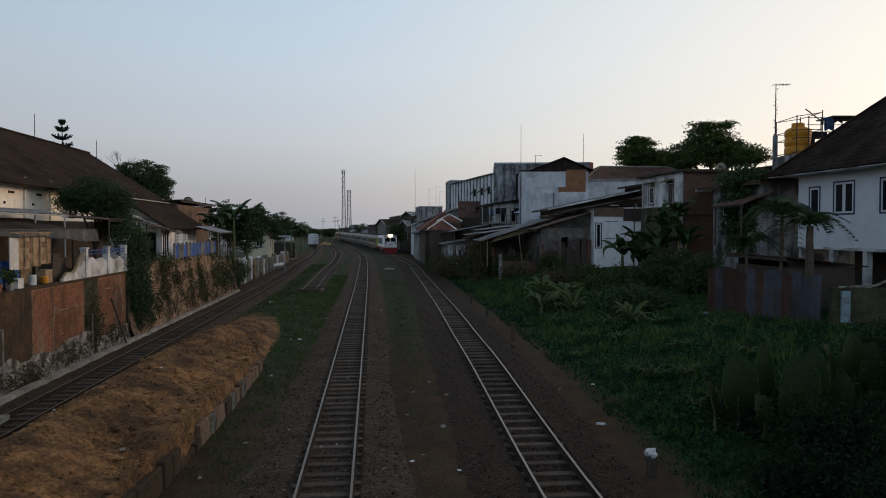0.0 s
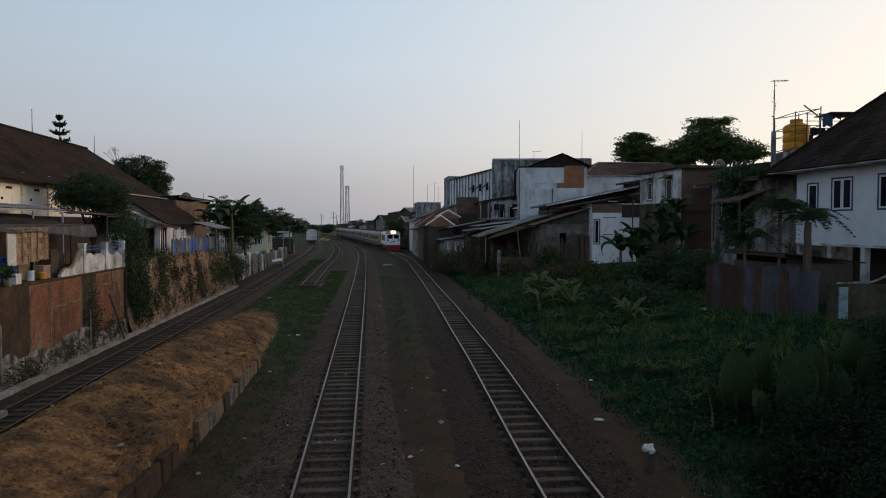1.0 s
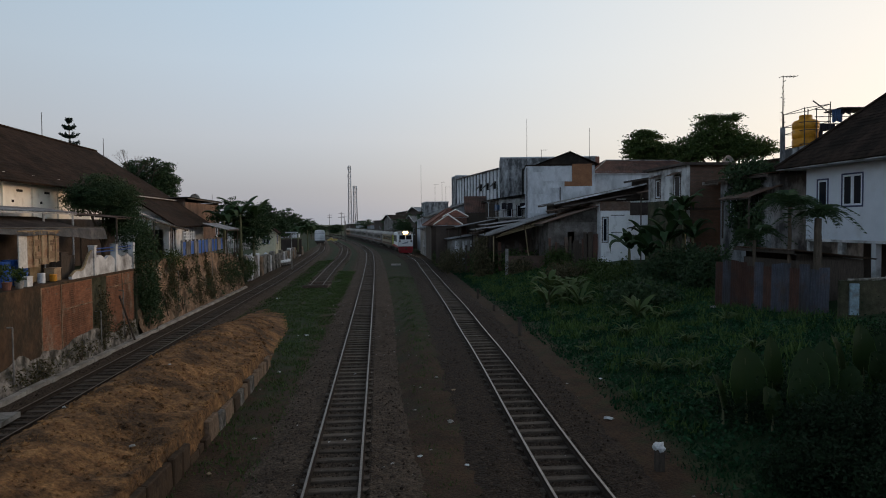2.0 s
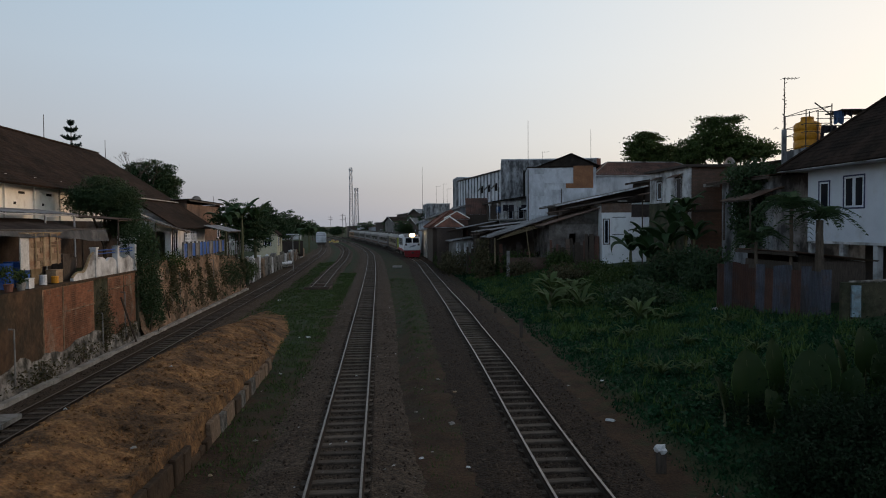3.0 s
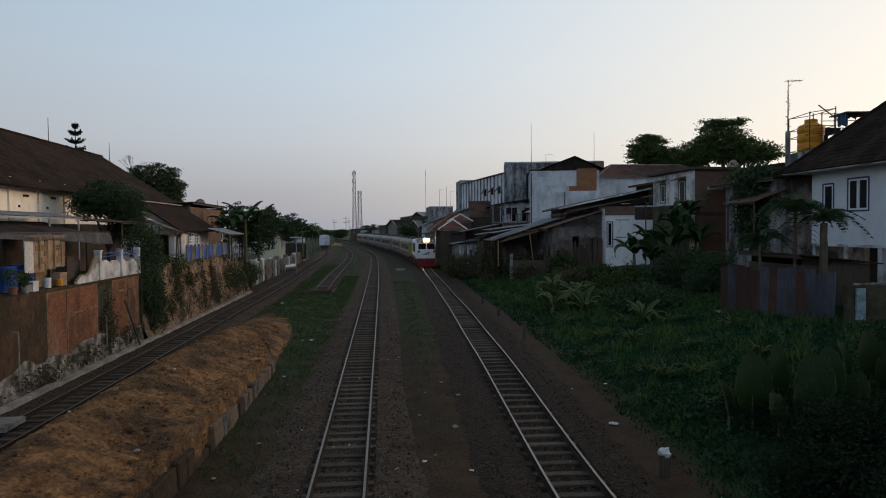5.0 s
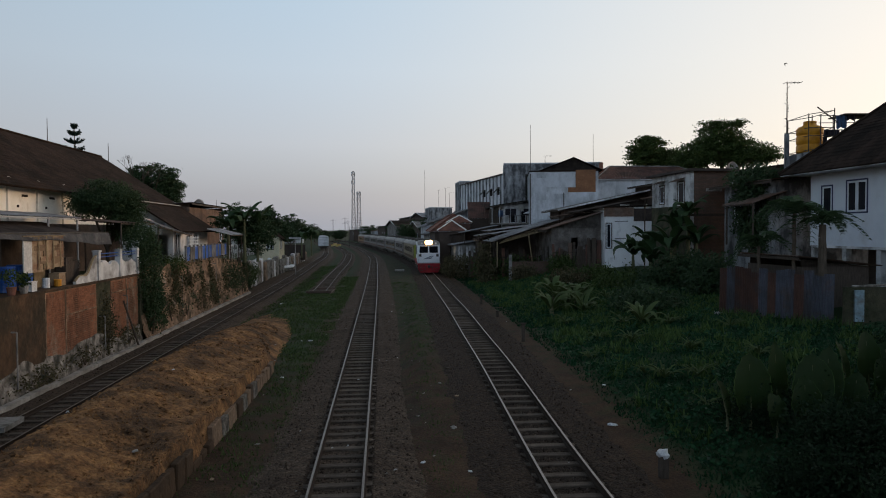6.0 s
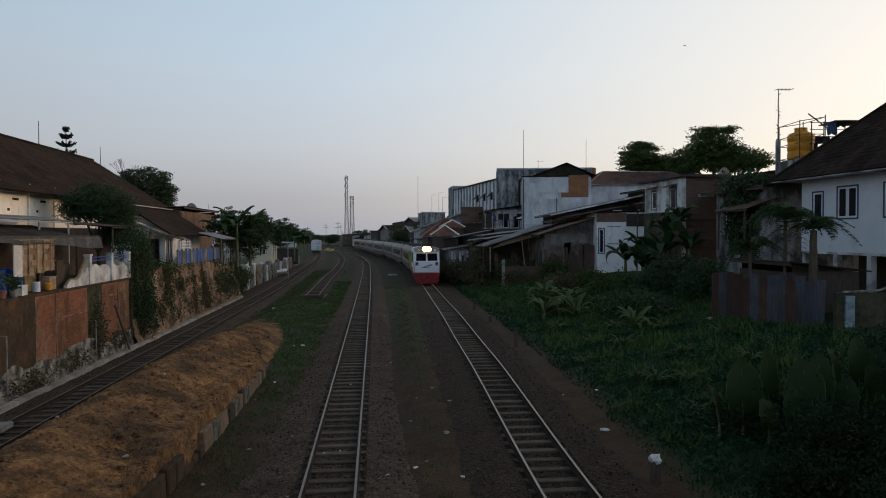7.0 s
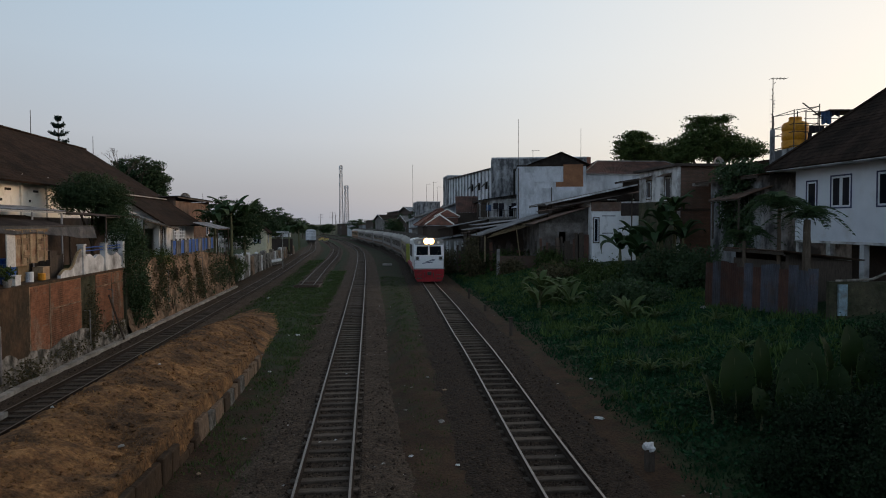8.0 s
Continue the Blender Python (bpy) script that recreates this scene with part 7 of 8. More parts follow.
grass_patch("bank_grass", "thick dark green grass and weeds on the bank", 210000, place_bank, 0.03, 0.14, "grass", 1, 0.016)
grass_patch("bank_weeds", "pale tufts of weeds on the bank", 30000, place_tufts, 0.1, 0.4, "weed", 7, 0.018)
grass_patch("verge_grass", "short green grass beside the middle track", 90000, place_verge, 0.02, 0.13, "vergegrass", 2, 0.012)
grass_patch("middle_weeds", "sparse weeds between the tracks", 16000, place_middle, 0.02, 0.09, "vergegrass", 3, 0.009)
grass_patch("siding_grass", "dull green grass round the siding", 34000, place_siding, 0.02, 0.14, "vergegrass", 4, 0.013)
grass_patch("dry_grass", "dry yellow grass on the earth mound", 60000, place_mound, 0.015, 0.06, "drygrass", 5, 0.008)


def wall_creeper(mat, seed, cut, label):
    """Tangled growth hanging in patches over the earth retaining wall."""
    r = np.random.default_rng(seed)
    n = 30000
    y, z = 36.5 + 29 * r.random(n), -0.4 + 3.5 * r.random(n) ** 0.9
    d = np.array([noise.fractal(Vector((a * 0.55, b * 0.35, seed)), 0.8, 2.0, 3) for a, b in zip(y, z)])
    k = d + r.uniform(-0.15, 0.15, n) > cut
    y, z = y[k], z[k]
    x = line_x("L", y) - 2.38 + 0.24 - 0.14 * z + np.abs(r.normal(0, 0.12, len(y)))
    v, f = leaf_quads(np.stack([x, y, z], -1), 0.085, r)
    tagged(raw("wall_creeper", v, f, M[mat]), label, "creeper", kind="stuff")


wall_creeper("drab", 71, 0.44, "withered brown creeper tangled over the earth wall")
wall_creeper("leafdark", 72, 0.52, "dark green creeper hanging over the earth wall")


def bank_leaves():
    """Low broad-leaved weeds in patches over the grassy bank."""
    r = np.random.default_rng(61)
    k = 2600
    y = 8 + 56 * r.random(k) ** 0.9
    x = line_x("R", y) + 3.2 + 10.0 * r.random(k)
    keep = patchy(r, x, y, 0.35, 0.05)
    x, y = x[keep], y[keep]
    n = 26
    h = np.repeat(r.uniform(0.05, 0.34, len(x)), n)
    c = np.stack([np.repeat(x, n) + r.normal(0, 0.2, len(x) * n), np.repeat(y, n) + r.normal(0, 0.2, len(x) * n), 0 * h], -1)
    c[:, 2] = ground_z(c[:, 0], c[:, 1]) + h * r.uniform(0.2, 1.0, len(h))
    v, f = leaf_quads(c, 0.075, r, 0.5)
    tagged(raw("bank_leaves", v, f, M["bankleaf"]), "low broad-leaved green weeds in the grass", "weeds", kind="stuff")


bank_leaves()


def clods():
    """Loose lumps of earth on the mound."""
    r = np.random.default_rng(21)
    n = 9000
    y = 6 + 36 * r.random(n) ** 1.1
    x = -16 + 12 * r.random(n)
    z = mound_z(x, y)
    k = z > 0.02
    x, y, z = x[k], y[k], z[k]
    n = len(x)
    s = r.uniform(0.015, 0.05, n) * (1 + (r.random(n) < 0.06) * 1.2)
    o = np.array([(1, 0, 0), (0, 1, 0), (-1, 0, 0), (0, -1, 0), (0, 0, 1), (0, 0, -1)], float)
    v = np.stack([x, y, z + 0.02], -1)[:, None, :] + o[None] * s[:, None, None] * r.uniform(0.6, 1.4, (n, 6, 1)) * np.array([1, 1, 0.7])
    f0 = np.array([(0, 1, 4), (1, 2, 4), (2, 3, 4), (3, 0, 4), (1, 0, 5), (2, 1, 5), (3, 2, 5), (0, 3, 5)])
    f = (f0[None] + 6 * np.arange(n)[:, None, None]).reshape(-1, 3)
    tagged(raw("earth_clods", v.reshape(-1, 3).tolist(), f.tolist(), M["mound"]), "loose lumps of brown earth on the mound", "earth", kind="stuff")


clods()


def ballast_stones():
    """Loose stones along the near tracks."""
    r = np.random.default_rng(22)
    vs, n0 = [], 0
    for key, zf, n in (("M", lambda y: 0 * y, 9000), ("R", z_right, 9000), ("L", z_left, 5000)):
        y = 8 + 34 * r.random(n) ** 1.5
        off = r.normal(0, 0.75, n)
        x = line_x(key, y) + off
        ao = np.abs(off)
        z = zf(y) + np.where(ao < 0.68, -0.2, np.where(ao < 1.35, -0.15, -0.15 - (ao - 1.35) * 0.2))
        keep = (ao < 2.0) & ((np.abs(ao - 0.53) > 0.09))
        vs.append(np.stack([x, y, z], -1)[keep])
    p = np.concatenate(vs)
    n = len(p)
    s = r.uniform(0.018, 0.042, n)
    o = np.array([(1, 0, 0), (0, 1, 0), (-1, 0, 0), (0, -1, 0), (0, 0, 1), (0, 0, -1)], float)
    v = p[:, None, :] + o[None] * s[:, None, None] * r.uniform(0.6, 1.4, (n, 6, 1))
    f0 = np.array([(0, 1, 4), (1, 2, 4), (2, 3, 4), (3, 0, 4), (1, 0, 5), (2, 1, 5), (3, 2, 5), (0, 3, 5)])
    f = (f0[None] + 6 * np.arange(n)[:, None, None]).reshape(-1, 3)
    tagged(raw("ballast_stones", v.reshape(-1, 3).tolist(), f.tolist(), M["stone"]), "loose dark ballast stones along the tracks", "stones", kind="stuff")


ballast_stones()


def gz(x, y):
    return float(ground_z(x, y))


# trees behind the houses
tree(36.6, 92, 2, 16, [(-1.4, 0, 14.2, 3.4, 3, 2.3), (-4.4, 0, 12.5, 2.2, 3, 1.8), (2.2, 0, 12.9, 3.4, 3, 1.6), (-2.2, 0, 16.4, 1.7, 2, 0.9), (4.4, 0, 12.4, 2.3, 2, 0.8), (-5.2, 0, 12.0, 1.9, 2, 1.0), (0.4, 0, 12.1, 5.0, 3, 0.9), (0.3, 0, 16.6, 1.2, 2, 0.6), (5.6, 0, 13.3, 0.9, 1, 0.4)], "broad dark green tree behind the houses", 12000, 0.26, "leaf", 0.35, 11, 0.42)
tree(28.2, 100, 2, 15, [(0, 0, 13.6, 3.2, 3, 2.4), (-1.0, 0, 13.4, 1.6, 2, 2.2), (3.0, 0, 12.6, 3.0, 3, 1.9), (0.2, 0, 15.6, 1.6, 2, 0.7)], "rounded dark green tree behind the roofs", 8000, 0.26, "leaf", 0.3, 12, 0.4)
tree(-36, 82, 2.5, 10, [(0.2, 0, 8.3, 2.9, 2.6, 2.3), (-2.2, 0, 8.4, 1.7, 2.0, 1.6), (2.3, 0, 7.6, 1.6, 2.0, 2.4), (0.6, 0, 6.2, 3.0, 2.4, 1.8), (2.9, 0, 5.4, 1.0, 1.4, 1.2)], "dense dark tree behind the long roof", 12000, 0.2, "leafdark", 0.3, 13, 0.26)
tree(-19.4, 38.6, 2.7, 5, [(0, 0, 4.2, 1.5, 1.4, 1.0), (-1.0, -0.3, 3.9, 1.0, 1.0, 0.85), (0.9, 0.2, 3.8, 1.1, 1.0, 1.0), (0.9, 0.2, 2.7, 0.9, 0.9, 0.9)], "bushy dark green tree in the yard over the wall", 17000, 0.085, "leafdark", 0.16, 14, 0.18)
tree(-19.6, 63, 2.4, 5.5, [(0, 0, 3.2, 2.1, 2, 1.9), (1.6, 1, 2.4, 1.6, 1.6, 1.8)], "dense dark green tree beside the fence", 5000, 0.16, "leafdark", 0.18, 15, 0.22)
tree(-25.0, 92, 1.0, 7, [(0, 0, 5.6, 2.3, 2.4, 1.5), (1.0, 3, 4.0, 1.8, 2.4, 1.6), (-1.5, 0, 3.8, 2.0, 2.0, 2.0)], "dark green tree beyond the yellow house", 5000, 0.22, "leafdark", 0.2, 16, 0.3)
tree(-28.0, 119, 0.6, 7, [(0, 0, 4.8, 2.4, 2.4, 2.2), (2.2, 2, 4.2, 1.6, 2.0, 1.6), (-2.6, -2, 4.6, 2.5, 2.4, 2.0)], "dark green trees near the goods wagon", 5000, 0.24, "leafdark", 0.2, 17, 0.32)
tree(-9.4, 141, 0.2, 6.2, [(0, 0, 4.6, 1.5, 1.5, 1.3), (0.4, 1, 3.2, 1.3, 1.3, 1.4)], "small dark tree beside the curve of the track", 2600, 0.2, "leafdark", 0.14, 19, 0.28)
tree(-4.4, 135, 0.3, 7, [(0, 0, 5.0, 2.0, 2.0, 2.2), (1.4, 2, 4.0, 1.6, 2.0, 2.0)], "dark tree between far houses", 3000, 0.24, "leafdark", 0.2, 18, 0.3)
for i, (x, y, h) in enumerate(((-52, 170, 5.2), (-60, 200, 5.6), (-44, 145, 5.6), (-70, 240, 6.5), (-80, 280, 7), (-66, 320, 7), (-34, 300, 7), (-10, 172, 7.4), (-17, 205, 7.2), (-30, 250, 7.2), (-72, 360, 7), (-92, 330, 8), (-47, 165, 4.2), (-55, 190, 4.4), (-63, 215, 4.6), (-61, 246, 4.6), (-70, 275, 5), (-60, 300, 4.6), (-74, 310, 5.2), (-80, 335, 5.6), (-66, 350, 5), (-56, 330, 4.6), (-88, 360, 6), (-62, 380, 5.4))):
    tree(x, y, 0, h, [(0, 0, h * 0.62, h * 0.5, h * 0.4, h * 0.36), (h * 0.4, 1, h * 0.5, h * 0.4, h * 0.4, h * 0.3)], "far dark green tree near the horizon", 1100, 0.42, "leafdark", 0.22, 120 + i, 0.5)
araucaria(-52.1, 95, 1.2, 18.7)


def bare_tree():
    t = thing("bare_tree", pose(-37.2, 78, 2.6), "leafless tree with fine branches behind the roof", "tree")
    r = random.Random(4)
    bm = bmesh.new()

    def grow(p, d, l, rad, k):
        q = p + d * l
        tube(bm, p, q, rad, rad * 0.65, 5)
        if k:
            for _ in range(3):
                e = (d + Vector((r.uniform(-0.8, 0.8), r.uniform(-0.8, 0.8), r.uniform(-0.2, 0.5)))).normalized()
                grow(q, e, l * 0.62, rad * 0.55, k - 1)
    grow(Vector((0, 0, 0)), Vector((0, 0, 1)), 4.6, 0.14, 5)
    part("branch_frame", bm, M["bark"], t)


bare_tree()

# banana plants and palms
for i, (x, y, h, lf) in enumerate(((-19.6, 60, 3.3, 2.2), (-18.6, 61.5, 3.9, 2.3), (-18.0, 63.5, 3.5, 2.2), (-24.6, 112, 3.0, 2.6), (-25.5, 104, 3.4, 2.6), (-24.2, 118, 3.6, 2.8))):
    banana(x, y, 2.4 if y < 70 else 0.8, h, lf, "banana plant with tattered leaves against the sky", 8, 20 + i, 0.35)
for i, (x, y, h, lf) in enumerate(((13.0, 45.6, 2.7, 2.0), (14.2, 44.6, 3.6, 1.9), (12.2, 47.0, 2.2, 1.8), (14.75, 43.6, 4.4, 1.7), (13.6, 43.2, 2.6, 2.0), (12.6, 44.0, 1.8, 1.9), (15.1, 43.0, 2.6, 1.8))):
    banana(x, y, gz(x, y), h, lf, "tall dark green banana plant before a white wall", 11, 30 + i, 0.3)
def paddle_plant(x, y, leaves, label, seed):
    """A clump of broad paddle-shaped leaves on short stalks; leaves: (dx, dy, tip height, half width, turn, lean)."""
    r = random.Random(seed)
    t = thing("broad_leaved_plant", pose(x, y, gz(x, y)), label, "plant", "broad-leaved plants")
    for dx, dy, top, w, turn, lean in leaves:
        ln = top * 0.78
        bm = bmesh.new()
        rows = []
        for i in range(15):
            k = i / 14
            wd = w * (math.sin(math.pi * min(1, 0.14 + 0.86 * k)) ** 0.6) + 0.004
            c = Vector((0, 0.34 * k * k * ln * lean, top - ln + ln * k))
            e = [1 + 0.07 * r.uniform(-1, 1) for _ in range(2)]
            rows.append([bm.verts.new(c + Vector((u * wd * (e[0] if u < 0 else e[1]), -0.16 * abs(u) * wd + 0.015 * math.sin(i * 2.6) * abs(u), 0.03 * math.sin(i * 3.1 + u * 2) * abs(u)))) for u in (-1, -0.66, -0.33, -0.03, 0.03, 0.33, 0.66, 1)])
        for a, b in zip(rows, rows[1:]):
            for k in range(7):
                bm.faces.new((a[k], a[k + 1], b[k + 1], b[k]))
        # lighter strips along both edges imitate light caught on the leaf rim
        rim = bmesh.new()
        for col, inner in ((0, 1), (7, 6)):
            line = [(row[col].co.copy(), row[col].co.lerp(row[inner].co, 0.12)) for row in rows]
            for (a, b), (c, d) in zip(line, line[1:]):
                rim.faces.new([rim.verts.new(p + Vector((0, -0.006, 0))) for p in (a, b, d, c)])
        m = pose(dx, dy, 0, 0, 0, turn)
        leaf = part("leaf", bm, M["paddleleaf"], t, "", True, m)
        bm = bmesh.new()
        tube(bm, (0, 0, -0.1), (0, 0, top - ln + 0.05), 0.035, 0.022, 6)
        tube(bm, (0, 0, top - ln), (0, 0.34 * 0.6 * ln * lean, top - ln * 0.2), 0.022, 0.006, 6)
        part("leaf_stalk", bm, M["stem"], leaf, "pale midrib and stalk")
        part("leaf_rim", rim, M["weed"], leaf, "yellow-green strip painted as the lit leaf edge")


paddle_plant(8.1, 16.4, [(0.0, -0.5, 1.30, 0.36, 5, 0.3), (0.42, 0.0, 1.72, 0.46, -12, 0.35), (-0.2, 0.5, 1.93, 0.3, 20, 0.2), (0.95, 0.35, 1.81, 0.34, -30, 0.5), (-1.0, 0.1, 1.72, 0.52, 14, 0.25), (-0.55, 0.7, 1.55, 0.42, 40, 0.5), (-1.6, 0.0, 1.13, 0.34, 60, 0.9), (1.4, 0.1, 1.26, 0.36, -60, 0.8), (0.5, -0.7, 0.84, 0.32, -20, 0.8), (-0.7, -0.6, 0.92, 0.34, 30, 0.8)], "clump of broad dark green paddle-shaped leaves", 3)
paddle_plant(10.3, 17.2, [(0, 0, 1.6, 0.34, 10, 0.4), (0.5, 0.2, 1.3, 0.3, -40, 0.8), (-0.5, 0.1, 1.35, 0.32, 50, 0.7), (0.1, -0.5, 1.0, 0.28, 0, 0.9)], "smaller clump of broad dark green leaves", 5)
for i, (x, y, h, lf) in enumerate(((5.3, 37, 0.6, 1.6), (6.2, 38.2, 0.4, 1.4), (5.9, 40.6, 0.9, 1.7), (7.4, 42, 0.4, 1.6), (6.9, 36.6, 0.3, 1.5), (8.3, 30.5, 0.3, 1.4), (7.0, 39.6, 0.5, 1.8))):
    banana(x, y, gz(x, y), h, lf, "yellowing banana plant on the grassy bank", 13, 50 + i, 0.45, 0.0, YOUNG)
palm(14.2, 29.0, 1.5, 4.2, 1.45, "dark feather palm behind the corrugated fence", 13, 0.1, 2)
palm(13.0, 29.6, 1.5, 2.8, 1.25, "dark feather palm behind the corrugated fence", 11, 0.1, 3)
palm(14.95, 28.2, 1.5, 3.7, 1.2, "dark feather palm with a thick trunk", 11, 0.2, 4)


def fan_plant(x, y, s, seed):
    """A rosette of strappy pale-edged leaves."""
    r = random.Random(seed)
    t = thing("spider_plant", pose(x, y, gz(x, y)), "low rosette plant with narrow pale leaves in the grass", "plant", "rosette plants")
    for i in range(16):
        m = pose(0, 0, 0.1, 0, 0, i * 137.5) @ pose(0, 0, 0, r.uniform(0, 30), 0, 0) @ Matrix.Diagonal((s * 0.5, s, s, 1))
        share("leaf", YOUNG[i % 3], t, m)


for i, (x, y, s) in enumerate(((6.6, 21.6, 0.75), (7.5, 21.2, 0.7), (6.2, 22.4, 0.55), (7.0, 27.2, 0.8), (7.6, 31, 0.9), (8.4, 24.5, 0.6), (6.0, 28.5, 0.6), (9.2, 29.5, 0.8), (5.4, 33.5, 0.7), (10.2, 37, 0.9), (7.2, 36, 0.7), (8.8, 40, 0.9), (5.0, 25.5, 0.5), (6.8, 18.6, 0.5), (9.8, 22.2, 0.7), (10.8, 27, 0.7))):
    fan_plant(x, y, s, i)

# shrubs
for i, (x, y, b, n) in enumerate((
        (-0.2, 77, [(0, 0, 1.1, 0.9, 2.4, 1.3), (0.4, 3.5, 1.0, 0.8, 1.6, 1.2)], 2600), (1.6, 74, [(0, 0, 1.2, 1.8, 3, 1.3), (0.6, 5, 1.0, 1.6, 3, 1.2)], 2600), (3.4, 70, [(0, 0, 1.0, 1.6, 2, 1.2)], 1500), (-0.6, 86, [(0, 0, 1.0, 1.4, 4, 1.2)], 1500),
        (8.4, 50, [(0, 0, 0.4, 1.4, 1.6, 0.5), (1.2, 0.5, 0.3, 0.7, 0.8, 0.4)], 1500), (10.6, 51, [(0, 0, 0.4, 1.3, 1.6, 0.5), (-1.4, -0.6, 0.3, 0.6, 0.6, 0.4)], 1500), (13.4, 42, [(0, 0, 0.8, 1.2, 1.6, 1.0), (-1.3, 0.4, 0.4, 0.7, 0.8, 0.5), (1.0, -0.5, 1.2, 0.6, 0.7, 0.9)], 2600), (14.2, 38, [(0, 0, 0.8, 1.2, 1.6, 1.1), (-1.0, -0.6, 0.4, 0.6, 0.7, 0.5)], 2200),
        (10.4, 44, [(0, 0, 0.4, 1.2, 1.4, 0.5), (1.1, 0.8, 0.6, 0.6, 0.7, 0.6)], 1500), (9.5, 34, [(0, 0, 0.5, 1.5, 2, 0.6)], 1800), (12.6, 18.0, [(0, 0, 0.5, 1.6, 1.6, 0.7)], 3200), (14.5, 19.5, [(0, 0, 0.6, 1.6, 1.0, 0.8)], 3200),
        (8.0, 16.8, [(0, 0, 0.3, 1.5, 1.2, 0.35)], 1500), (11.8, 15.5, [(0, 0, 0.7, 1.5, 1.6, 0.8)], 3600), (8.6, 14.6, [(0, 0, 0.25, 1.3, 0.9, 0.4), (1.4, 0.3, 0.4, 0.8, 0.7, 0.5)], 4200), (10.4, 13.2, [(0, 0, 0.35, 1.5, 1.0, 0.5), (-1.6, -0.6, 0.2, 0.8, 0.7, 0.35)], 4200), (7.2, 13.2, [(0, 0, 0.15, 1.0, 0.8, 0.3)], 2600), (8.6, 11.4, [(0, 0, 0.2, 1.6, 0.8, 0.4)], 3600), (6.4, 64, [(0, 0, 0.8, 2.0, 2, 0.9)], 1500), (6.2, 60.0, [(0, 0, 0.5, 1.0, 0.6, 0.7)], 900), (9.4, 59.6, [(0, 0, 0.6, 1.2, 0.6, 0.9)], 1200))):
    # shrubs nearest the bridge get the leaf colour darkened for shade
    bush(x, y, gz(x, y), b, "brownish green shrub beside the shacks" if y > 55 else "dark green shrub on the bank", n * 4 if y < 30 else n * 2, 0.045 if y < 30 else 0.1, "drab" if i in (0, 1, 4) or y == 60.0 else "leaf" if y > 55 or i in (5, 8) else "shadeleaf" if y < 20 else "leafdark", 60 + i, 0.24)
for i, (x, y, z, b, n) in enumerate((
        (-16.5, 37.2, -0.4, [(0, 0, 3.0, 0.55, 1.0, 2.4), (0.2, 0.3, 1.4, 0.4, 0.9, 1.3), (-0.5, 0.2, 4.9, 0.8, 1.1, 1.0)], 6000), (-17.6, 43.4, 0.4, [(0, 0, 2.6, 0.5, 1.4, 0.5)], 700),
        (-18.9, 58, -0.2, [(0.3, 0, 1.4, 0.8, 2.2, 1.3)], 1500), (-19.9, 66, -0.1, [(0, 0, 1.0, 0.8, 4, 1.0)], 2600), (-22.6, 72, 0.2, [(0, 0, 0.8, 1.0, 2, 0.9)], 1600))):
    bush(x, y, z, b, "green creeper hanging over the retaining wall", n * 2, 0.065, "leaf" if i in (1, 3, 4) else "leafdark", 80 + i, 0.18, "creeper")
for i, (y, dx, z, b, n, mt) in enumerate((
        (29.2, 0.15, -0.5, [(0, 0, 0.3, 0.2, 1.4, 0.3)], 500, "drab"), (31.8, 0.1, -0.4, [(0, 0, 1.2, 0.12, 0.6, 1.5)], 1200, "drab"), (25.2, 0.15, -0.6, [(0, 0, 0.3, 0.2, 2.4, 0.35)], 900, "drab"), (34.4, 0.15, -0.4, [(0, 0, 0.3, 0.2, 1.2, 0.35)], 500, "drab"),
        (41.0, 0.25, -0.2, [(0, 0, 1.4, 0.3, 2.0, 1.6)], 1900, "drab"), (44.0, 0.3, -0.2, [(0, 0, 0.7, 0.3, 1.6, 0.8)], 500, "leafdark"), (45.5, 0.2, 1.4, [(0, 0, 0.9, 0.3, 1.6, 0.8)], 1000, "drab"), (48.2, 0.3, -0.2, [(0, 0, 0.7, 0.3, 2.2, 0.9)], 1500, "drab"),
        (52.0, 0.3, -0.2, [(0, 0, 0.8, 0.3, 2.2, 0.9)], 1400, "drab"), (56.5, 0.3, 0.6, [(0, 0, 0.8, 0.3, 1.8, 1.0)], 600, "leafdark"), (61.0, 0.4, -0.2, [(0, 0, 0.9, 0.4, 2.4, 1.1)], 600, "drab"))):
    bush(float(line_x("L", y)) - 2.38 + dx, y, z, b, "withered brown weeds on the retaining wall" if mt == "drab" else "dark green weeds on the retaining wall", n // 2 if y > 40 else n, 0.06, mt, 140 + i, 0.12, "wall_weeds")
bush(2.9, 64.5, gz(2.9, 64.5), [(0, 0, 2.2, 0.55, 0.6, 2.0), (0.3, 0, 1.0, 0.9, 0.8, 1.0)], "tall withered brown shrub beside the shacks", 2200, 0.12, "drab", 97, 0.2)
bush(17.6, 40.4, 2.0, [(0, 0, 4.0, 1.2, 1.3, 1.8), (-0.2, 0, 5.9, 1.4, 1.2, 0.7), (0.5, 0, 2.4, 1.0, 1.2, 1.2), (1.2, -0.4, 5.4, 0.9, 0.8, 0.9)], "dark leafy creeper climbing a house corner", 9000, 0.12, "leafdark", 95, 0.2, "creeper")


wagon(-34.0, 181, 11)


def lamp_post(x, y, z, h):
    t = thing("lamp_post", pose(x, y, z), "thin pale post with a flat lamp head beside the track", "lamp post")
    part("post", tubes([((0, 0, -0.3), (0, 0, h))], 0.06), M["concrete"], t)
    part("lamp_head", boxes((-0.7, 0.7, -0.15, 0.15, h, h + 0.14)), M["dirtywhite"], t)


lamp_post(-18.3, 80, 0.2, 3.9)


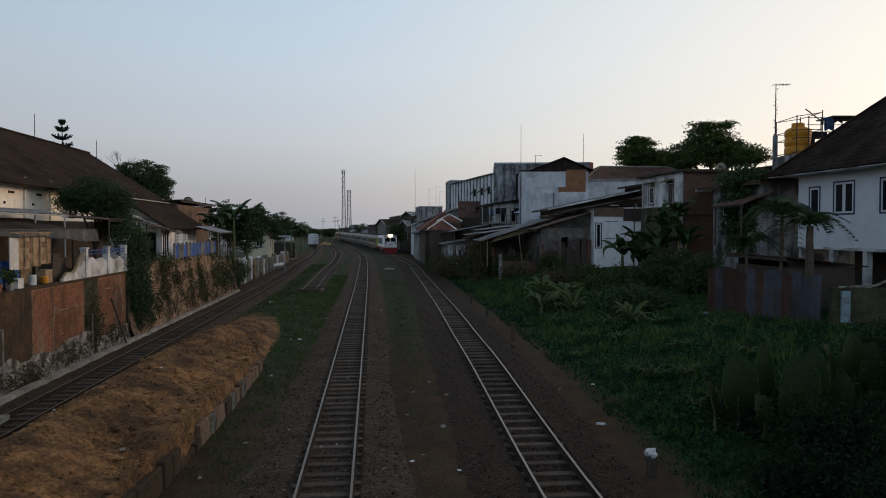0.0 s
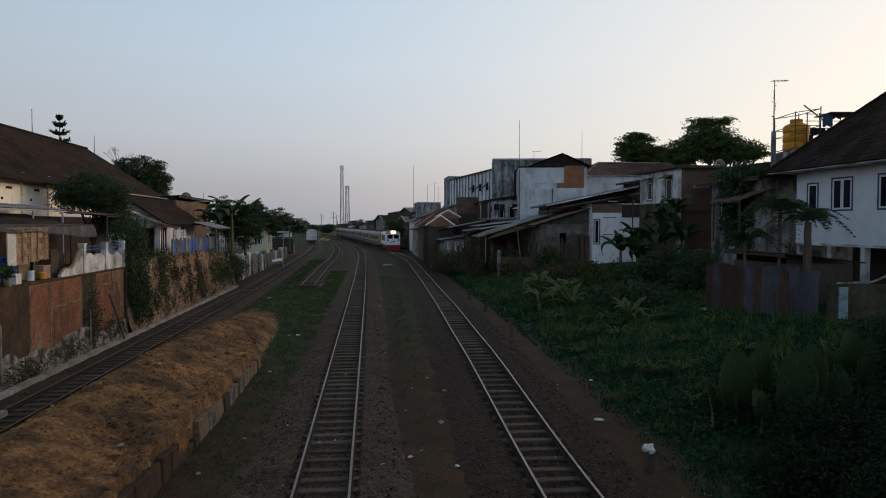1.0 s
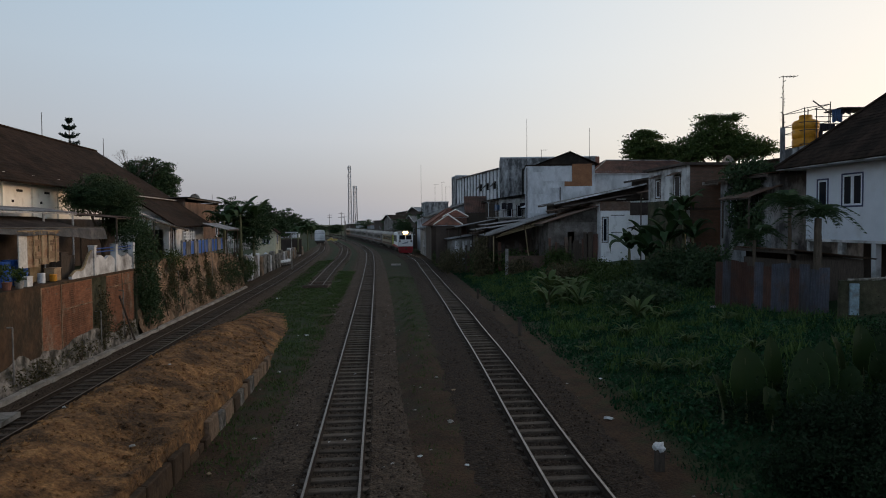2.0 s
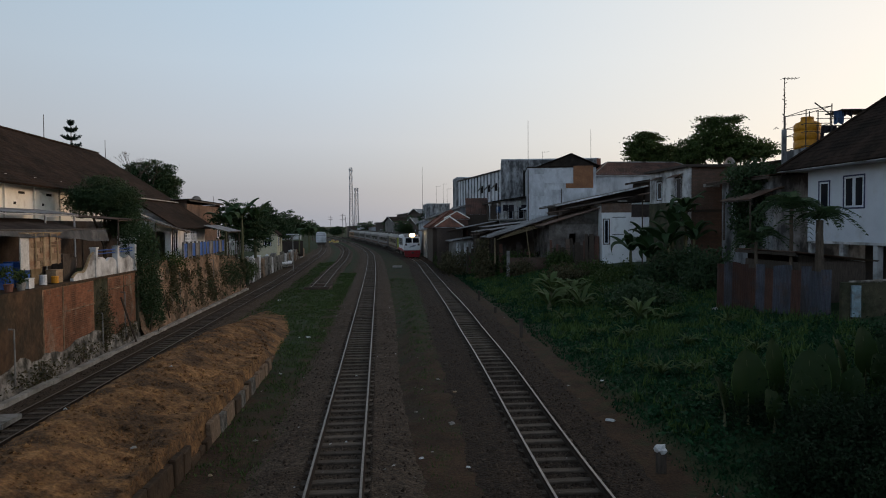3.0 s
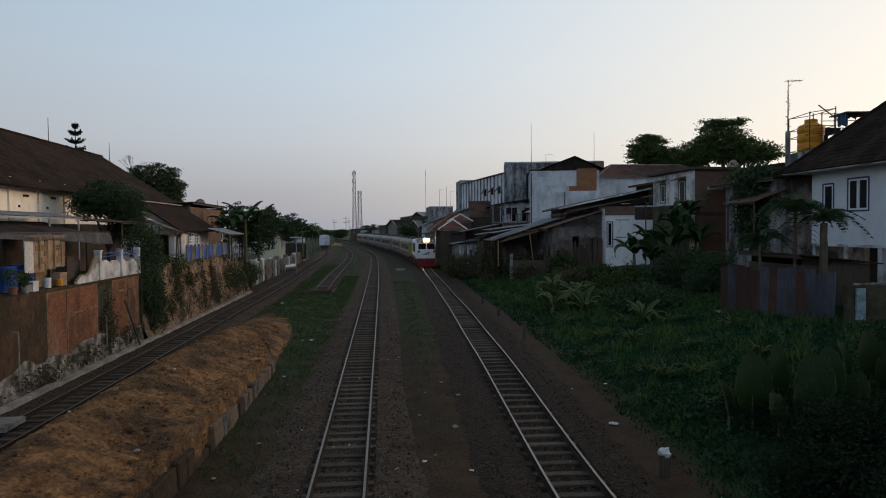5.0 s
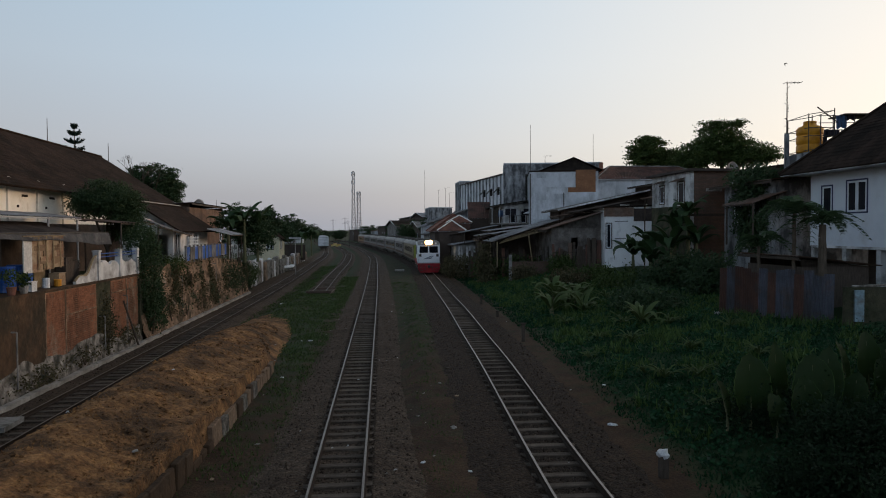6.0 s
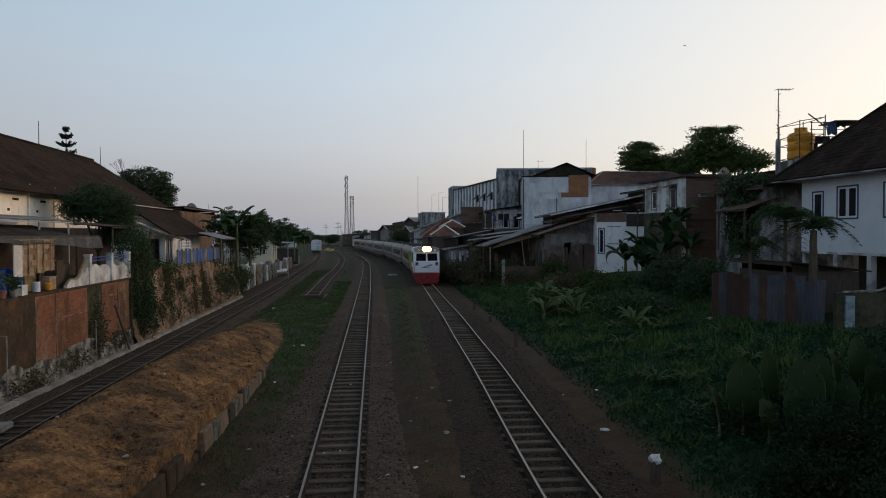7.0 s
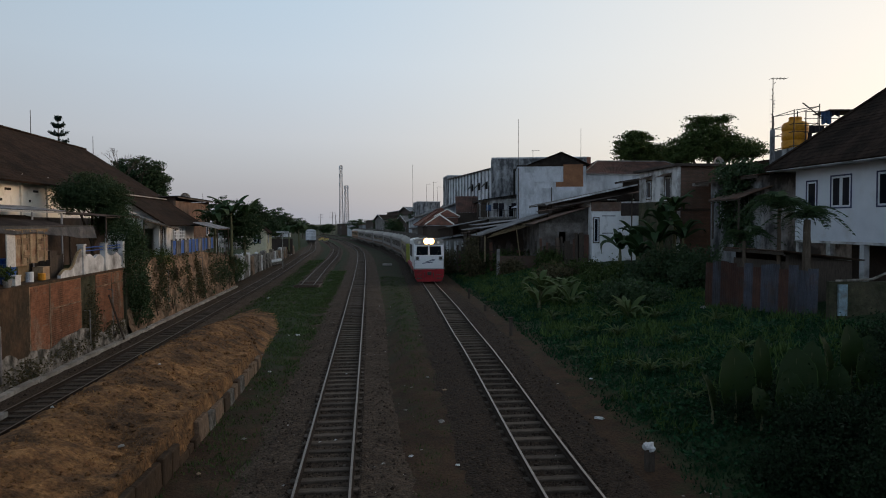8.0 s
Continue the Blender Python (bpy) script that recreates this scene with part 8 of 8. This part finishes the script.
def grave_stones():
    """Small whitewashed stones standing in rows on the bank."""
    r = random.Random(41)
    for i in range(26):
        y = 76 + 22 * r.random()
        x = float(line_x("L", y)) - 3.3 - 2.4 * r.random()
        h = r.uniform(0.5, 1.1)
        t = thing("white_stone", pose(x, y, gz(x, y) - 0.15, 0, r.uniform(-8, 8), r.uniform(-30, 30)), "small whitewashed stone standing on the bank", "stone", "white stones on the bank")
        bm = boxes((-0.22, 0.22, -0.09, 0.09, 0, h))
        bmesh.ops.bevel(bm, geom=[e for e in bm.edges if abs(e.verts[0].co.z - h) < 1e-4 and abs(e.verts[1].co.z - h) < 1e-4], offset=0.1, segments=2, affect="EDGES")
        part("slab", bm, M["brightwhite"], t)
        part("plinth", boxes((-0.3, 0.3, -0.2, 0.2, -0.1, 0.16)), M["rubble"], t)


def white_culvert():
    """Whitewashed curved culvert wall beside the lower track."""
    t = thing("culvert_wall", pose(-22.0, 94, -0.3), "low whitewashed curved culvert wall beside the track", "wall")
    pts = [(0.9 * math.cos(a) - 0.9, 2.6 * math.sin(a), 0) for a in np.linspace(-1.2, 1.4, 9)]
    for p, q in zip(pts, pts[1:]):
        part("block", tubes([((p[0], p[1], 0.45), (q[0], q[1], 0.45))], 0.22, 6), M["brightwhite"], t)
        part("base", tubes([((p[0], p[1], 0.1), (q[0], q[1], 0.1))], 0.24, 6), M["rubble"], t)


# ---- small things on the ground ----
def litter(x, y, z, s, seed, mat="plastic", label="crumpled white plastic bag"):
    r = random.Random(seed)
    bm = bmesh.new()
    bmesh.ops.create_icosphere(bm, subdivisions=2, radius=1)
    for v in bm.verts:
        k = 0.7 + 0.5 * noise.noise(v.co * 1.7 + Vector((seed, 0, 0)))
        v.co = Vector((v.co.x * s * k * r.uniform(0.9, 1.1), v.co.y * s * k * 0.8, max(-0.2, v.co.z) * s * 0.45 * k))
    ob = part("litter", bm, M[mat], None, m=pose(x, y, z, 0, 0, r.uniform(0, 360)))
    tagged(ob, label + " on the ground", "litter", "litter")


def ray_floor(x, y):
    return float(max(ground_z(x, y), mound_z(x, y) if -16 < x < -4 and 4 < y < 46 else -9))


grave_stones()
white_culvert()
for i, (x, y, s, mt) in enumerate((
        (-6.87, 33.0, 0.16, "plastic"), (-4.66, 22.7, 0.12, "plastic"), (-2.62, 16.8, 0.13, "plastic"), (-9.1, 16.1, 0.10, "plastic"), (-3.65, 14.35, 0.11, "plastic"), (-7.3, 33, 0.07, "plastic"),
        (-0.45, 22.4, 0.10, "concrete"), (0.0, 18.0, 0.14, "concrete"), (0.1, 20.9, 0.12, "mat"), (-0.2, 24.4, 0.16, "darkwood"), (4.2, 18.2, 0.16, "plastic"), (4.8, 22.0, 0.09, "plastic"),
        (-6.2, 24.8, 0.1, "plastic"), (-4.9, 17.0, 0.09, "concrete"), (-9.3, 15.0, 0.1, "plastic"), (-3.1, 24.9, 0.08, "plastic"), (-2.6, 13.6, 0.1, "plastic"), (1.95, 12.9, 0.09, "plastic"),
        (-6.5, 13.9, 0.1, "concrete"), (-8.2, 20, 0.07, "plastic"), (-0.7, 15.6, 0.09, "plastic"), (0.35, 15.0, 0.08, "plastic"), (-1.0, 19.2, 0.07, "concrete"), (0.6, 17.2, 0.08, "mat"), (-5.2, 14.6, 0.08, "mat"), (-7.9, 62, 0.22, "plastic"), (-13.0, 52, 0.2, "plastic"))):
    litter(x, y, ray_floor(x, y) + 0.03, s, i, mt, {"plastic": "crumpled white plastic scrap", "concrete": "grey lump of concrete", "mat": "brown scrap of matting", "darkwood": "dark charred wood"}[mt])

def scraps():
    """Small pale scraps of paper and plastic strewn over the track bed."""
    r = np.random.default_rng(33)
    n = 220
    y = 9 + 40 * r.random(n) ** 1.4
    x = np.where(r.random(n) < 0.6, line_x("M", y) + r.normal(0, 1.6, n), line_x("R", y) + r.normal(0.5, 1.8, n))
    z = np.array([ray_floor(a, b) for a, b in zip(x, y)])
    z = np.maximum(z, -0.14) + 0.015
    s, a = r.uniform(0.02, 0.06, n), r.uniform(0, 6.28, n)
    c, d = np.stack([np.cos(a), np.sin(a), 0.2 + 0 * a], -1) * s[:, None], np.stack([-np.sin(a), np.cos(a), 0.5 + 0 * a], -1) * s[:, None] * 0.6
    p = np.stack([x, y, z], -1)
    v = np.stack([p - c, p + d, p + c, p - d * 0.3], 1).reshape(-1, 3)
    tagged(raw("paper_scraps", v.tolist(), np.arange(4 * n).reshape(n, 4).tolist(), M["scrap"]), "small pale scraps of litter strewn between the rails", "litter", kind="stuff")


scraps()
st = thing("marker_post", pose(4.46, 14.65, gz(4.46, 14.65)), "short dark post capped with a white plastic bag", "post")
part("post", boxes((-0.09, 0.09, -0.09, 0.09, -0.2, 0.5)), M["darkwood"], st)
bm = bmesh.new()
bmesh.ops.create_icosphere(bm, subdivisions=2, radius=0.17)
for v in bm.verts:
    v.co = v.co * (0.8 + 0.5 * noise.noise(v.co * 9)) + Vector((0, 0, 0.55))
    v.co.z = 0.5 + (v.co.z - 0.5) * 0.75
part("bag", bm, M["plastic"], st, "white plastic bag")
for x, y, h in ((3.06, 30.2, 0.75), (1.92, 47.1, 0.6), (2.5, 39, 0.3)):
    t = thing("stub_post", pose(x, y, gz(x, y)), "short dark trackside post in the grass", "post", "trackside posts")
    part("post", boxes((-0.07, 0.07, -0.07, 0.07, -0.2, h)), M["darkwood"], t)
    part("cap", boxes((-0.1, 0.1, -0.1, 0.1, h, h + 0.06)), M["darkwood"], t)
t = thing("crossing_slab", pose(-7.0, 89, -0.24, 0, 0, 4), "pale concrete slab lying between the tracks", "slab")
part("slab", boxes((-0.5, 0.7, -1.2, 1.2, 0, 0.14)), M["concrete"], t)
t = thing("crossing_slab", pose(-13.9, 21.4, -0.72, 0, 0, 8), "tilted grey concrete slab beside the lower track", "slab")
part("slab", boxes((-0.1, 0.9, -2.4, -1.2, 0.15, 0.3)), M["concrete"], t)
for x, y in ((-38.6, 222), (-37.2, 226), (-36.2, 216), (-41, 240)):
    t = thing("point_machine", pose(x, y, -0.3), "yellow trackside equipment box", "box", "yellow trackside boxes")
    part("box", boxes((-0.5, 0.5, -0.4, 0.4, 0, 0.55)), M["yellowpaint"], t)
    part("lid", boxes((-0.54, 0.54, -0.44, 0.44, 0.55, 0.63)), M["orange"], t)


# ---- terrace clutter ----
def drum(x, y, z, r, h, mat, label):
    t = thing("drum", pose(x, y, z), label, "drum", "terrace drums")
    bm = bmesh.new()
    for a, b, k in ((0, 0.33, 1.0), (0.33, 0.36, 1.05), (0.36, 0.66, 1.0), (0.66, 0.69, 1.05), (0.69, 1.0, 1.0)):
        tube(bm, (0, 0, a * h), (0, 0, b * h), r * k, r * k, 14)
    part("body", bm, M[mat], t)
    bm = bmesh.new()
    tube(bm, (0, 0, h), (0, 0, h + 0.04), r * 1.06, r * 1.0, 14)
    part("lid", bm, M[mat], t)


for x, y, z, r, h, mat in ((-16.3, 25.0, 2.88, 0.28, 0.9, "blue"), (-16.2, 25.9, 2.88, 0.26, 0.7, "blue"), (-16.9, 26.4, 2.88, 0.28, 0.9, "blue"), (-16.0, 26.9, 2.88, 0.14, 0.35, "plastic"), (-16.05, 27.8, 2.88, 0.14, 0.24, "orange")):
    drum(x, y, z, r, h, mat, {"blue": "blue plastic drum on the terrace", "plastic": "white plastic pail on the terrace", "orange": "orange plastic pail on the terrace"}[mat])


def pot_plant(x, y, z, s, seed):
    t = thing("potted_plant", pose(x, y, z), "green potted plant on the terrace wall", "potted plant", "potted plants")
    bm = bmesh.new()
    tube(bm, (0, 0, 0), (0, 0, 0.28), 0.12, 0.17, 12)
    part("pot", bm, M["concrete"] if seed % 2 else M["redtile"], t)
    r = np.random.default_rng(seed)
    v, f = leaf_quads(blob_points([(0, 0, 0.28 + 0.3 * s, 0.3 * s, 0.3 * s, 0.3 * s)], 220, r, 8, 0.06), 0.06, r)
    raw("foliage", v, f, M["leaf"], t)


for i, (x, y, s) in enumerate(((-15.5, 24.0, 1.0), (-15.5, 24.7, 0.8))):
    pot_plant(x, y, 2.87, s, i)
for x, y, w, l, h, mt, lb in ((-16.3, 28.2, 0.4, 0.6, 0.5, "mat", "brown wooden crate on the terrace"), (-16.8, 27.4, 0.5, 0.9, 0.75, "bamboo", "yellowish bamboo shelf unit on the terrace"), (-16.6, 29.2, 0.5, 0.7, 1.1, "darkwood", "dark wooden cupboard on the terrace"), (-15.7, 25.45, 0.25, 0.4, 0.35, "plastic", "white box on the wall top"), (-17.0, 30.2, 0.5, 1.2, 0.9, "darkwood", "dark wooden bench on the terrace")):
    t = thing("terrace_box", pose(x, y, 2.87, 0, 0, 6), lb, "box")
    part("body", boxes((-w / 2, w / 2, -l / 2, l / 2, 0, h)), M[mt], t)
    part("top", boxes((-w / 2 - 0.02, w / 2 + 0.02, -l / 2 - 0.02, l / 2 + 0.02, h, h + 0.03)), M[mt], t)

# washing on the balcony and the awning lines
for i, (x, y, z, mt) in enumerate(((6.3, 83.0, 7.5, "cloth_dark"), (7.0, 83.1, 7.5, "cloth_dark"), (7.9, 83.2, 8.0, "cloth_white"), (8.5, 83.2, 7.5, "cloth_dark"), (5.45, 83.0, 7.3, "cloth_blue"))):
    bm = bmesh.new()
    g = [[bm.verts.new((0.6 * k / 5, 0.05 * math.sin(k * 2.1), -0.75 * j)) for j in (0, 1)] for k in range(6)]
    for a, b in zip(g, g[1:]):
        bm.faces.new((a[0], b[0], b[1], a[1]))
    bmesh.ops.solidify(bm, geom=bm.faces[:], thickness=0.02)
    ob = part("washing", bm, M[mt], None, m=pose(x, y, z))
    tagged(ob, {"cloth_white": "white shirt", "cloth_dark": "dark garment", "cloth_blue": "blue garment"}[mt] + " hung out to dry under a roof", "washing", "washing")


# ---- swallows over the roofs ----
def bird(label):
    t = thing("swallow", Matrix(), label, "bird", "swallows")
    bm = bmesh.new()
    tube(bm, (0, -0.09, 0), (0, 0.02, 0.01), 0.012, 0.028, 8)
    tube(bm, (0, 0.02, 0.01), (0, 0.1, 0), 0.028, 0.01, 8)
    part("body", bm, M["signblue"], t)
    wings = []
    for s in (-1, 1):
        bm = bmesh.new()
        slab(bm, [(0, 0.04, 0.0), (s * 0.12, 0.03, 0.0), (s * 0.24, -0.06, 0.0), (s * 0.1, -0.02, 0.0), (0, -0.03, 0.0)], 0.006)
        wings.append((part("wing", bm, M["signblue"], t, m=pose(0, 0, 0.02)), s))
    bm = bmesh.new()
    slab(bm, [(-0.01, -0.08, 0), (0.01, -0.08, 0), (0.05, -0.17, 0), (0, -0.12, 0), (-0.05, -0.17, 0)], 0.005)
    part("tail", bm, M["signblue"], t)
    return t, wings


bird_a, wings_a = bird("dark swallow gliding over the white house")
bird_b, wings_b = bird("dark swallow climbing over the trees")


def flights():
    walk(bird_a, [(0, pose(14, 66, 7.6, 0, 0, -30)), (2.5, pose(19.6, 47, 9.0, 20, 0, -50)), (3.0, pose(21.46, 46, 11.34, 40, 0, -60)), (3.3, pose(22.73, 46, 13.02, 40, 0, -70)), (3.5, pose(23.65, 46, 14.07, 25, 0, -80)), (3.7, pose(24.61, 46, 14.43, 0, 0, -88)), (4.0, pose(26.52, 46, 14.14, -8, 0, -92)), (4.6, pose(31.0, 45.5, 13.4, -8, 0, -95)), (8.0, pose(62, 40, 14, 0, 0, -98))])
    walk(bird_b, [(0, pose(80, 50, 14, 0, 0, 84)), (4.6, pose(40, 47, 14.2, 2, 0, 84)), (5.8, pose(24.63, 46, 15.22, 10, 0, 82)), (6.0, pose(21.88, 46, 15.82, 10, 20, 82)), (6.2, pose(19.56, 46, 16.11, 5, 0, 85)), (6.5, pose(17.21, 46, 16.35, 8, 0, 70)), (6.9, pose(15.92, 46, 17.16, 30, 0, 40)), (7.1, pose(15.8, 46.2, 17.9, 40, 0, 10)), (8.0, pose(15.0, 50, 23, 45, 0, 5))])
    for wings in (wings_a, wings_b):
        for ob, s in wings:
            walk(ob, [(i * 0.1, pose(0, 0, 0.02, 0, s * (-32 if i % 2 else 18), 0)) for i in range(81)])


motions()
